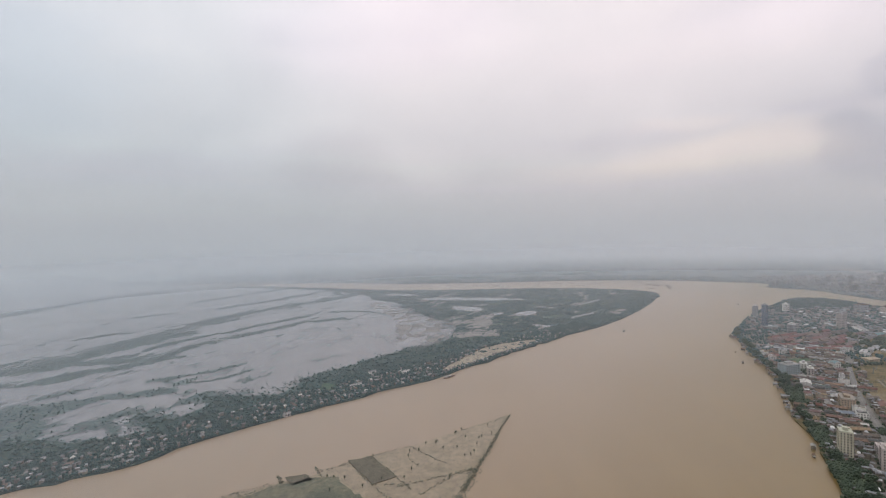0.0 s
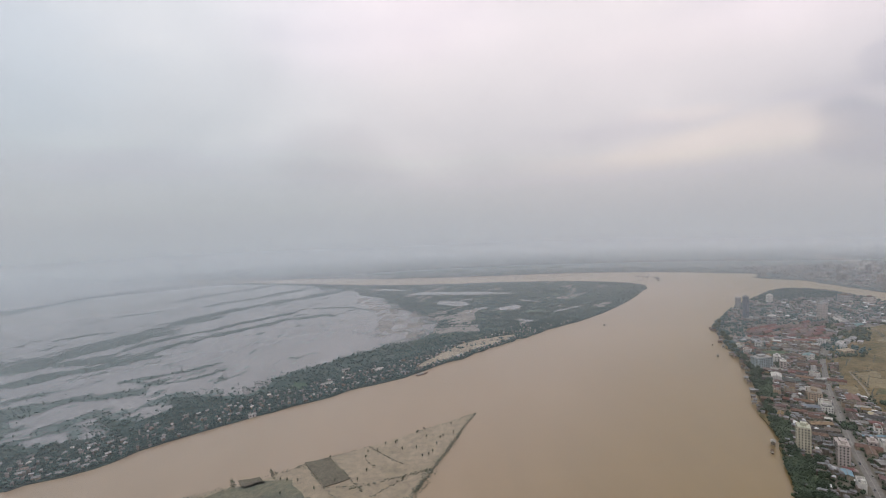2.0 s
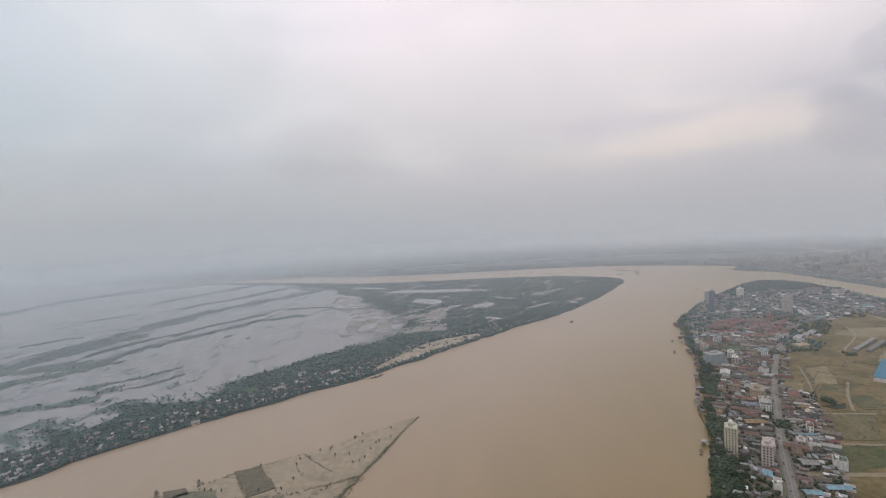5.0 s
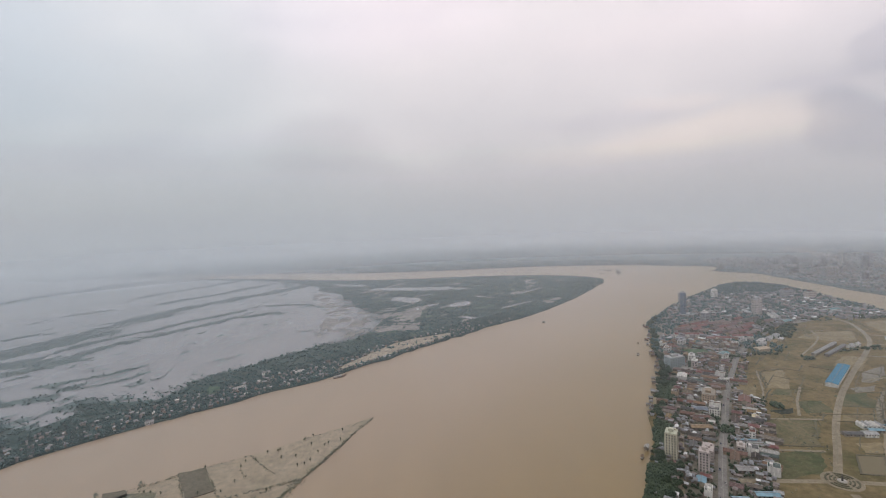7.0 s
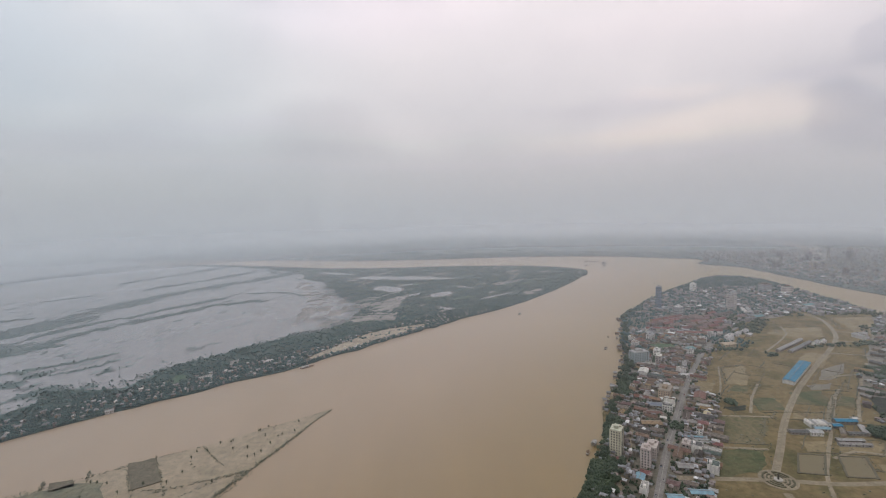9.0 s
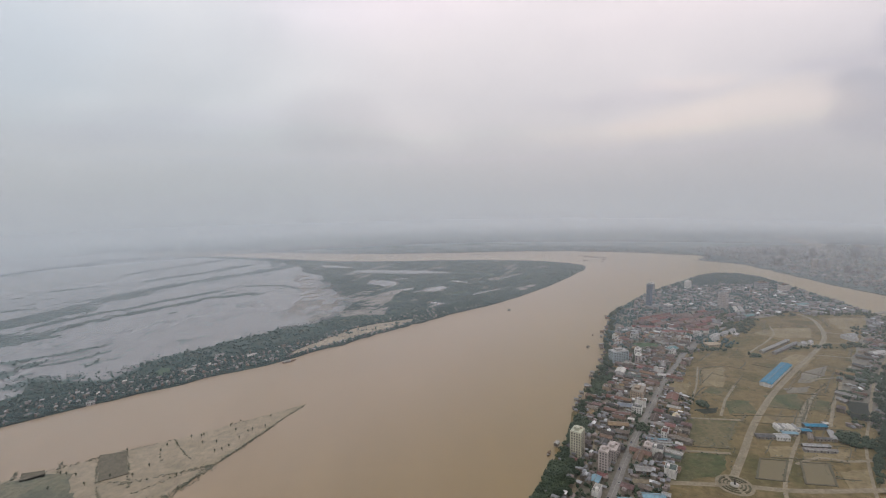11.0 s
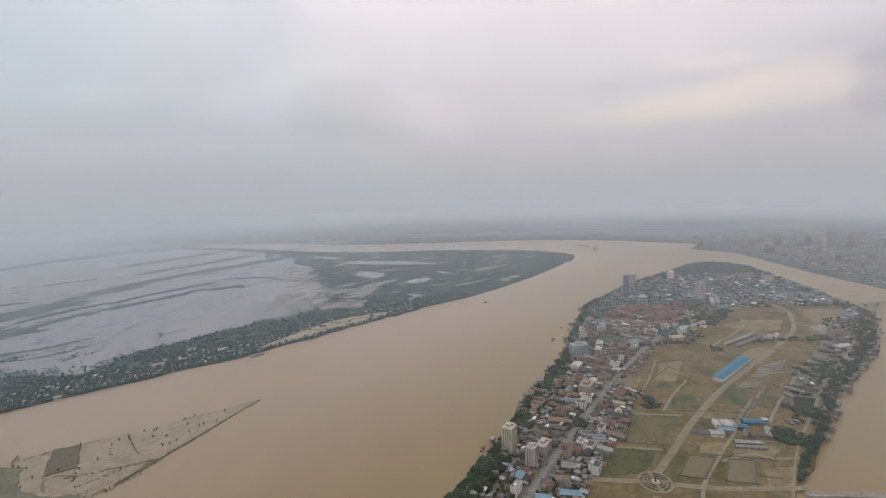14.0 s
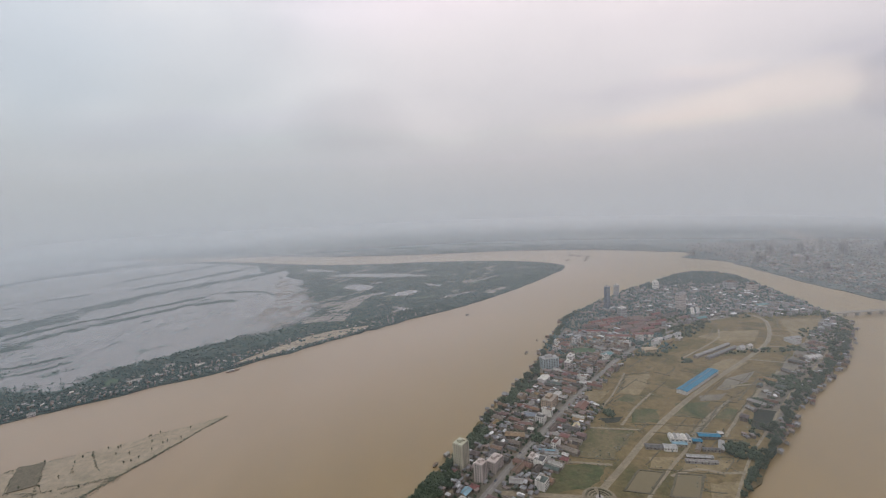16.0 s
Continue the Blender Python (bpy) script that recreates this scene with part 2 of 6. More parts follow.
M_HAZED_TREE = foliage("hazed_trees", (0.023, 0.054, 0.055), (0.036, 0.070, 0.069), (0.060, 0.096, 0.088), 0.15)
M_HAZED_WOOD = foliage("hazed_far_woods", (0.050, 0.076, 0.076), (0.064, 0.092, 0.090), (0.080, 0.108, 0.104), 0.3)
M_HAZED_BANK_TREE = foliage("hazed_bank_trees", (0.026, 0.058, 0.056), (0.040, 0.076, 0.072), (0.064, 0.104, 0.096), 0.15)
M_BARK = mottled("bark", [(0.10, 0.075, 0.05), (0.16, 0.125, 0.09)], 0.5, 3.0)

# ---- building helpers ----


def part(name, bm, mat, parent=None, label=""):
    me = bpy.data.meshes.new(name)
    bm.to_mesh(me)
    bm.free()
    for m in mat if isinstance(mat, (list, tuple)) else (mat,):
        me.materials.append(m)
    ob = new(name, me)
    if parent is not None:
        ob.parent = parent
    if label:
        ob["label"] = label
    return ob


def spline(points, step=25.0, closed=False):
    """A smooth line through the points, about one vertex every step metres."""
    pts = [Vector((p[0], p[1])) for p in points]
    n = len(pts)
    out = []
    for i in range(n if closed else n - 1):
        get = (lambda j: pts[j % n]) if closed else (lambda j: pts[min(max(j, 0), n - 1)])
        a, b, c, d = get(i - 1), get(i), get(i + 1), get(i + 2)
        k = max(1, int((c - b).length / step))
        for s in range(k):
            t = s / k
            out.append(0.5 * (2 * b + (c - a) * t + (2 * a - 5 * b + 4 * c - d) * t * t + (3 * b - a - 3 * c + d) * t ** 3))
    if not closed:
        out.append(pts[-1])
    return out


def ragged(line, amount, wave):
    """The line with an uneven, natural edge."""
    return [p + Vector((noise.noise((p.x / wave, p.y / wave, 1.3)), noise.noise((p.x / wave, p.y / wave, 7.9)))) * amount for p in line]


def slab(outline, low, high, bevel=0.0):
    """A flat body with sides; bevel pulls its top edge in."""
    bm = bmesh.new()
    top = [bm.verts.new((p[0], p[1], high)) for p in outline]
    face = bm.faces.new(top)
    face.normal_update()
    if face.normal.z < 0:
        face.normal_flip()
    ext = bmesh.ops.extrude_face_region(bm, geom=[face])
    moved = [v for v in ext["geom"] if isinstance(v, bmesh.types.BMVert)]
    bmesh.ops.translate(bm, verts=top, vec=(0, 0, low - high))
    bmesh.ops.recalc_face_normals(bm, faces=bm.faces)
    bmesh.ops.triangulate(bm, faces=[f for f in bm.faces if len(f.verts) > 4])
    return bm


def ribbon(line, width, z, thick=0.0):
    """A strip along a line; with thick, a body with sides."""
    bm = bmesh.new()
    rows = []
    for i, p in enumerate(line):
        d = (line[min(i + 1, len(line) - 1)] - line[max(i - 1, 0)]).normalized()
        side = Vector((-d.y, d.x)) * (width / 2)
        a, b = p + side, p - side
        row = [bm.verts.new((a.x, a.y, z)), bm.verts.new((b.x, b.y, z))]
        if thick:
            row += [bm.verts.new((b.x, b.y, z - thick)), bm.verts.new((a.x, a.y, z - thick))]
        rows.append(row)
    n = len(rows[0])
    for r, s in zip(rows, rows[1:]):
        for k in range(1 if n == 2 else 4):
            bm.faces.new((r[k], r[(k + 1) % n], s[(k + 1) % n], s[k]))
    if n == 4:
        bm.faces.new(rows[0])
        bm.faces.new(rows[-1][::-1])
    bmesh.ops.recalc_face_normals(bm, faces=bm.faces)
    if n == 2:
        for f in bm.faces:
            f.normal_update()
            if f.normal.z < 0:
                f.normal_flip()
    return bm


def inside(p, poly):
    hit = False
    j = len(poly) - 1
    for i in range(len(poly)):
        a, b = poly[i], poly[j]
        if (a[1] > p[1]) != (b[1] > p[1]) and p[0] < (b[0] - a[0]) * (p[1] - a[1]) / (b[1] - a[1]) + a[0]:
            hit = not hit
        j = i
    return hit


def off_line(p, line):
    """Distance of p from a line, and which way the line runs there."""
    best, run = 1e9, 0.0
    p = Vector((p[0], p[1]))
    for a, b in zip(line, line[1:]):
        d = b - a
        t = min(1, max(0, (p - a).dot(d) / max(d.length_squared, 1e-6)))
        r = (p - a - d * t).length
        if r < best:
            best, run = r, math.atan2(d.y, d.x)
    return best, run


def box(bm, x0, x1, y0, y1, z0, z1):
    v = [bm.verts.new((x, y, z)) for z in (z0, z1) for y in (y0, y1) for x in (x0, x1)]
    for f in ((0, 2, 3, 1), (4, 5, 7, 6), (0, 1, 5, 4), (2, 6, 7, 3), (0, 4, 6, 2), (1, 3, 7, 5)):
        bm.faces.new([v[i] for i in f])


# ---- the large structure ----
def disc(radius, cx, cy):
    bm = bmesh.new()
    ring = [bm.verts.new((cx + radius * math.cos(i * math.tau / 96), cy + radius * math.sin(i * math.tau / 96), 0)) for i in range(96)]
    bm.faces.new(ring)
    bmesh.ops.triangulate(bm, faces=bm.faces)
    return bm


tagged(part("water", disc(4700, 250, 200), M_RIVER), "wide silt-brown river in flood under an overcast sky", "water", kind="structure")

WEST_SHORE = spline([(300, 200), (345, 360), (381, 446), (402, 480), (424, 520), (455, 575), (482, 640), (552, 768), (602, 865), (642, 985),
                     (690, 1092), (708, 1150), (730, 1185), (860, 1345), (985, 1468), (1081, 1552), (1180, 1640), (1262, 1702), (1330, 1722), (1392, 1690)])
EAST_SHORE = spline([(1412, 1620), (1402, 1500), (1386, 1360), (1364, 1200), (1338, 1060), (1284, 980), (1162, 847), (1048, 746),
                     (922, 631), (826, 533), (752, 460), (690, 370), (640, 200)])
PENINSULA = ragged(WEST_SHORE + EAST_SHORE, 7, 30)
tagged(part("peninsula_ground", slab(PENINSULA, -3, 1.6), M_GROUND), "sandy brown and grassy building land with bare patches", "ground", kind="structure")

LEFT_OUTER = spline([(-900, 340), (-700, 415), (-519, 503), (-475, 528), (-425, 560), (-389, 606), (-336, 656), (-273, 711), (-190, 772), (-108, 838),
                     (-20, 905), (62, 985), (177, 1096), (304, 1218), (435, 1334), (590, 1498), (752, 1725), (856, 1885), (898, 1968),
                     (874, 2058), (780, 2150), (606, 2232), (326, 2290), (9, 2310), (-319, 2370), (-848, 2620), (-1500, 2880)])
LEFT_INNER = spline([(-1500, 2820), (-848, 2540), (-560, 2340), (-426, 2190), (-300, 1960), (-231, 1874), (-70, 1528), (10, 1340), (-25, 1225), (-130, 1108),
                     (-206, 1014), (-303, 919), (-350, 835), (-470, 815), (-423, 765), (-455, 713), (-545, 728), (-496, 690), (-522, 637), (-566, 613),
                     (-640, 625), (-800, 600), (-1000, 520)])
LEFT_BANK = ragged(LEFT_OUTER + ragged(LEFT_INNER, 36, 110), 12, 40)
FLOODED = ragged(spline([(-1000, 350), (-700, 440), (-530, 525), (-350, 680), (-200, 795), (-30, 930), (160, 1110), (420, 1370), (690, 1700), (840, 1960),
                         (770, 2110), (320, 2260), (-320, 2340), (-848, 2580), (-1500, 2840), (-2600, 3350), (-4000, 2400), (-4200, 300), (-2500, -300)], 40, True), 10, 60)
tagged(part("flooded_plain", slab(FLOODED, -1, 0.25), M_FLOOD), "flooded farmland under still grey water", "flooded fields", kind="structure")
tagged(part("left_bank_ground", slab(LEFT_BANK, -2, 1.0), M_BANK), "dark wet river bank under trees and houses", "ground", kind="structure")

BAR_X = -12


def on_bar(points):
    return [(x + BAR_X, y) for x, y in points]


SPIT = ragged(spline(on_bar([(-360, 420), (-240, 492), (-182, 520), (-115, 564), (-62, 594), (-4, 632), (50, 668), (86, 690), (70, 650), (48, 590), (24, 528), (6, 482), (-30, 400), (-200, 330)]), 12, True), 3, 14)
tagged(part("drowned_sandbar", slab(SPIT, -1, 0.2), M_SHALLOW), "drowned sandbar under shallow pale silty water", "sandbar", kind="structure")

FAR_SHORE = spline([(-4200, 2900), (-2600, 3150), (-975, 2900), (-325, 2690), (200, 2610), (730, 2585), (1150, 2470), (1400, 2320), (1520, 2230),
                    (1512, 2150), (1438, 2080), (1452, 2040), (1540, 1950), (1550, 1800), (1545, 1640), (1550, 1480), (1552, 1380), (1556, 1280), (1590, 1100), (1680, 700), (1900, 200)], 30)
FAR_LAND = ragged(FAR_SHORE, 18, 60) + [Vector((250 + 4690 * math.cos(radians(a)), 200 + 4690 * math.sin(radians(a)))) for a in range(-6, 148, 4)]
tagged(part("far_bank_ground", slab(FAR_LAND, -2, 1.2), M_HAZED_PLAIN), "hazy wooded plain and town beyond the river", "ground", kind="structure")

MAIN_ROAD = spline([(395, 330), (430, 395), (466, 450), (515, 530), (575, 620), (632, 706), (688, 782), (785, 905), (860, 975), (960, 1060)], 12)
AVENUE = spline([(606, 472), (615, 486), (654, 531), (712, 599), (796, 685), (899, 777), (1054, 911), (1120, 990), (1172, 1085), (1175, 1140)], 12)
CROSS = spline([(497, 484), (552, 478), (606, 472), (660, 462), (700, 460), (760, 460)], 12)
tagged(part("main_road", ribbon(MAIN_ROAD, 8.6, 1.84), M_ROAD), "straight grey paved road between rows of houses", "road", kind="structure")
tagged(part("avenue", ribbon(AVENUE, 8.4, 1.855), M_TRACK), "pale unfinished avenue across bare building land", "road", kind="structure")
tagged(part("cross_road", ribbon(CROSS, 7.5, 1.848), M_TRACK), "pale dusty cross road through the roundabout", "road", kind="structure")

# ---- far distance: backdrop of haze ----


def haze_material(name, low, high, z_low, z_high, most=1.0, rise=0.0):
    """Glowing wall colour painted as hazy distance, which thins out upwards into the sky."""
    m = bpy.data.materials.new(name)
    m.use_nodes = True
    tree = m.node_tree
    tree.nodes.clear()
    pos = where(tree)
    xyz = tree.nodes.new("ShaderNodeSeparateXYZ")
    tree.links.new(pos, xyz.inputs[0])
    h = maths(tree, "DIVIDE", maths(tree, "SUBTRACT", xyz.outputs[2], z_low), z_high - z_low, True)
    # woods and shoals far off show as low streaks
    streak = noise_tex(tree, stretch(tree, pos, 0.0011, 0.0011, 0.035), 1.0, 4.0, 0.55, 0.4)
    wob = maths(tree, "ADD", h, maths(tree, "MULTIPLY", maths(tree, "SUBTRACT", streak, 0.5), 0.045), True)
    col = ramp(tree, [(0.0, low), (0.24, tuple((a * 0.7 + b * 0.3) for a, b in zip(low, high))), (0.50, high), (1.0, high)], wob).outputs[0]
    # painted haze colour turns plainer to the east, over the flooded plain
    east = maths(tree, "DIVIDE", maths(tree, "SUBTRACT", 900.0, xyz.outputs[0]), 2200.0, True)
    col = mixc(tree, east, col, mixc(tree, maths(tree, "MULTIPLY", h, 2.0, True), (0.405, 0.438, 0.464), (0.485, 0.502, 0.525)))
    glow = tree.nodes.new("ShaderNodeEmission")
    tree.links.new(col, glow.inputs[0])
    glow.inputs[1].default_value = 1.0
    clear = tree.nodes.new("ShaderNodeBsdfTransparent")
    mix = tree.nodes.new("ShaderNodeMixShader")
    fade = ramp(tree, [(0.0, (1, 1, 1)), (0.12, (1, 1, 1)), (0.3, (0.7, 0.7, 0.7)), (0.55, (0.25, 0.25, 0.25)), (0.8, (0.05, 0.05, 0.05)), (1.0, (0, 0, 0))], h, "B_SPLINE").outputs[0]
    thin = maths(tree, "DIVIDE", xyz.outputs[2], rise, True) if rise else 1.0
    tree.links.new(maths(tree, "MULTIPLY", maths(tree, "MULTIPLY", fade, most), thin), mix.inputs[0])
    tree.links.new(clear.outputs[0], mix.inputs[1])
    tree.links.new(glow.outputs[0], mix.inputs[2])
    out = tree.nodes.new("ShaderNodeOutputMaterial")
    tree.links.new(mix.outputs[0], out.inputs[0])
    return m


def ring_wall(radius, cx, cy, low, high, a0, a1, steps=96):
    bm = bmesh.new()
    prev = None
    for i in range(steps + 1):
        a = radians(a0 + (a1 - a0) * i / steps)
        x, y = cx + radius * math.cos(a), cy + radius * math.sin(a)
        row = (bm.verts.new((x, y, low)), bm.verts.new((x, y, high)))
        if prev:
            bm.faces.new((prev[0], prev[1], row[1], row[0]))
        prev = row
    return bm


# both walls emit a painted haze colour; no lamp stands there
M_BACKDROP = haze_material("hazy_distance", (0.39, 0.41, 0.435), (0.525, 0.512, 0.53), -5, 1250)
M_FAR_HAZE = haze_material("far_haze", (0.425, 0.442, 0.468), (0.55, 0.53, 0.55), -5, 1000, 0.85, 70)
# darker trodden ground of the built-up strip and the town
M_YARD = mottled("trodden_yards", [(0.09, 0.09, 0.068), (0.140, 0.125, 0.098), (0.205, 0.178, 0.138)], 0.03, 0.25, 0.9, 0.2, 0.0, 0.15)
TOWN = ragged(spline([(360, 400), (420, 500), (470, 600), (560, 765), (610, 865), (652, 985), (738, 1180), (868, 1335), (1085, 1538), (1262, 1684), (1375, 1668), (1392, 1590), (1368, 1378), (1340, 1190),
                      (1180, 1165), (1100, 1120), (950, 1060), (830, 940), (745, 860), (700, 800), (650, 690), (585, 600), (540, 510), (500, 440), (440, 330)], 20, True), 9, 25)
tagged(part("town_ground", slab(TOWN, 0.5, 1.64), M_YARD), "dark trodden yards and lanes between houses", "ground", kind="structure")
EAST_BELT = ragged(spline([(850, 562), (900, 618), (1040, 746), (1160, 858), (1280, 990), (1340, 1070), (1290, 1085), (1215, 995), (1105, 890), (1020, 805), (950, 742), (905, 690), (880, 640)], 16, True), 6, 20)
tagged(part("east_belt_ground", slab(EAST_BELT, 0.5, 1.64), M_YARD), "dark shaded ground under shore trees", "ground", kind="structure")
tagged(part("backdrop", ring_wall(4660, 250, 200, -5, 3900, 0, 360, 120), M_BACKDROP), "glowing backdrop painted as hazy wooded plain fading into low cloud", "backdrop", kind="structure")
tagged(part("backdrop", ring_wall(3600, 230, 0, 1.3, 3050, -30, 210, 96), M_FAR_HAZE), "glowing wall painted as thick haze closing off the far plain", "backdrop", kind="structure")


def haze_sheet_material(name, cool, pale, most, rise, top, peak, lean):
    """Translucent sheet standing in for haze: none at the ground, full from rise upwards, thin above top, up to its
    peak; thicker to the west.
    """
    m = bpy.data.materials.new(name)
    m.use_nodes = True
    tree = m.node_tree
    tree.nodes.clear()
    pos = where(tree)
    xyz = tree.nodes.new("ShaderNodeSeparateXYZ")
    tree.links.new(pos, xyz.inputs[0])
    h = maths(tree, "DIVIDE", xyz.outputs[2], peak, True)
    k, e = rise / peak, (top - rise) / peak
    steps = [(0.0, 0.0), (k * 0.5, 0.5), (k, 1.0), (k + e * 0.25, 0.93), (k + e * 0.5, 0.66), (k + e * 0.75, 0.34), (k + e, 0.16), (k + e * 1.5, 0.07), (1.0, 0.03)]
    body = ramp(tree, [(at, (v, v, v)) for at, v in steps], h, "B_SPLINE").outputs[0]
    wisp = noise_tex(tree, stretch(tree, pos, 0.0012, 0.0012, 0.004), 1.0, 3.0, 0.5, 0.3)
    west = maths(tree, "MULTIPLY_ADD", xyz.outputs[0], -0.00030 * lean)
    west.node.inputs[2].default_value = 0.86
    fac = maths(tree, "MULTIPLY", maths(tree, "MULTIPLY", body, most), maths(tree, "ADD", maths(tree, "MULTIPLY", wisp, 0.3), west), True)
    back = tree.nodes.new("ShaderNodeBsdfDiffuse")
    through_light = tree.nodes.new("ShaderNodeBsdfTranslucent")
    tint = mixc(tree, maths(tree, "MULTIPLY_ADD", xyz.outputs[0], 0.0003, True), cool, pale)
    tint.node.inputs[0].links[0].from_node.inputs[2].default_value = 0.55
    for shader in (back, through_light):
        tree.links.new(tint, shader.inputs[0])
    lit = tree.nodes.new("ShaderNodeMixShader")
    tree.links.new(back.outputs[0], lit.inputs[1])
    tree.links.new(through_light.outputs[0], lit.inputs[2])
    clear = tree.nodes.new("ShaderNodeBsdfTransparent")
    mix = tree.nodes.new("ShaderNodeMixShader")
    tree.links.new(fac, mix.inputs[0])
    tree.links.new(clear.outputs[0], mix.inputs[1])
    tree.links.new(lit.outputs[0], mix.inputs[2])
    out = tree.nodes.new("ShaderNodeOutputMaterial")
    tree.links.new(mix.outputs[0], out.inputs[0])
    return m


# stand-in haze sheets, one behind the other, which dim the distance step by step
HAZE_SHEETS = [(520, 0.085, 170, 470, 0.8), (800, 0.145, 170, 480, 0.8), (1250, 0.20, 150, 500, 0.7), (1900, 0.245, 110, 500, 0.5), (2650, 0.42, 80, 300, 0.35)]
for radius, most, rise, top, lean in HAZE_SHEETS:
    tagged(part("mist_backdrop", ring_wall(radius, 230, 0, 1.3, 350 + radius * 0.75, -30, 210, 72), haze_sheet_material("haze_sheet", (0.83, 0.93, 1.0), (0.875, 0.925, 1.0), most, rise, top, 350 + radius * 0.75, lean)),
           "translucent sheet standing in for haze over the river and plain", "backdrop", kind="structure")

# ---- plants ----
rng = np.random.default_rng(7)
PHI = (1 + 5 ** 0.5) / 2
ICO_V = np.array([(-1, PHI, 0), (1, PHI, 0), (-1, -PHI, 0), (1, -PHI, 0), (0, -1, PHI), (0, 1, PHI), (0, -1, -PHI), (0, 1, -PHI),
                  (PHI, 0, -1), (PHI, 0, 1), (-PHI, 0, -1), (-PHI, 0, 1)]) / 1.902
ICO_F = np.array([(0, 11, 5), (0, 5, 1), (0, 1, 7), (0, 7, 10), (0, 10, 11), (1, 5, 9), (5, 11, 4), (11, 10, 2), (10, 7, 6), (7, 1, 8),
                  (3, 9, 4), (3, 4, 2), (3, 2, 6), (3, 6, 8), (3, 8, 9), (4, 9, 5), (2, 4, 11), (6, 2, 10), (8, 6, 7), (9, 8, 1)])


OCT_V = np.array([(1, 0, 0), (0, 1, 0), (-1, 0, 0), (0, -1, 0), (0, 0, 1), (0, 0, -1)])
OCT_F = np.array([(0, 1, 4), (1, 2, 4), (2, 3, 4), (3, 0, 4), (1, 0, 5), (2, 1, 5), (3, 2, 5), (0, 3, 5)])


def blobs(centres, sizes, rounded=True):
    """Vertices and faces of many uneven clumps, each turned its own way; sizes are half-axes."""
    n = len(centres)
    base, faces = (ICO_V, ICO_F) if rounded else (OCT_V * 1.25, OCT_F)
    k = len(base)
    a = rng.uniform(0, math.tau, n)
    c, s = np.cos(a)[:, None], np.sin(a)[:, None]
    v = base[None] * (1 + rng.uniform(-0.32, 0.32, (n, k, 1)))
    v = np.stack([v[:, :, 0] * c - v[:, :, 1] * s, v[:, :, 0] * s + v[:, :, 1] * c, v[:, :, 2] + 0.35 * v[:, :, 0] * np.sin(3 * a)[:, None]], 2)
    v = v * np.asarray(sizes)[:, None, :] + np.asarray(centres)[:, None, :]
    f = faces[None] + (np.arange(n) * k)[:, None, None]
    return v.reshape(-1, 3), f.reshape(-1, 3)


def mesh_of(name, v, f, mats):
    me = bpy.data.meshes.new(name)
    me.vertices.add(len(v))
    me.vertices.foreach_set("co", np.asarray(v, dtype=np.float32).ravel())
    me.loops.add(len(f) * 3)
    me.loops.foreach_set("vertex_index", np.asarray(f, dtype=np.int32).ravel())
    me.polygons.add(len(f))
    me.polygons.foreach_set("loop_start", np.arange(len(f), dtype=np.int32) * 3)
    me.update(calc_edges=True)
    for m in mats if isinstance(mats, (list, tuple)) else (mats,):
        me.materials.append(m)
    return me


def canopy(name, spots, mat, label, category, clumps=5, small=1.0):
    """Woodland: spots are (x, y, ground, radius, height); each a crown of several clumps."""
    s = np.asarray(spots, dtype=float)
    k = clumps
    rep = np.repeat(s, k, axis=0)
    n = len(rep)
    ang, rad = rng.uniform(0, math.tau, n), rng.uniform(0.1, 0.75, n) ** 0.7
    c = np.column_stack([rep[:, 0] + np.cos(ang) * rad * rep[:, 3], rep[:, 1] + np.sin(ang) * rad * rep[:, 3],
                         rep[:, 2] + rep[:, 4] * (0.30 + rng.uniform(0, 0.5, n) * (1 - 0.5 * rad))])
    size = np.column_stack([rep[:, 3] * rng.uniform(0.35, 0.6, n), rep[:, 3] * rng.uniform(0.35, 0.6, n), rep[:, 4] * rng.uniform(0.22, 0.36, n)]) * small
    v, f = blobs(c, size, False)
    ob = new(name, mesh_of(name, v, f, mat))
    return tagged(ob, label, category, kind="stuff")


def trunk_mesh(h, r, seed):
    rnd = random.Random(seed)
    bm = bmesh.new()

    def limb(a, b, ra, rb):
        d = (b - a).normalized()
        s = d.orthogonal().normalized()
        t = d.cross(s)
        rows = [[bm.verts.new(p + (s * math.cos(i * math.tau / 6) + t * math.sin(i * math.tau / 6)) * q) for i in range(6)] for p, q in ((a, ra), (b, rb))]
        for i in range(6):
            bm.faces.new((rows[0][i], rows[0][(i + 1) % 6], rows[1][(i + 1) % 6], rows[1][i]))
    top = Vector((rnd.uniform(-0.3, 0.3), rnd.uniform(-0.3, 0.3), h * 0.55))
    limb(Vector((0, 0, -0.4)), top, r, r * 0.6)
    for i in range(4):
        a = i * math.tau / 4 + rnd.uniform(-0.4, 0.4)
        start = top * rnd.uniform(0.7, 1.0)
        limb(start, start + Vector((math.cos(a) * h * 0.24, math.sin(a) * h * 0.24, h * rnd.uniform(0.12, 0.28))), r * 0.45, r * 0.15)
    return bm


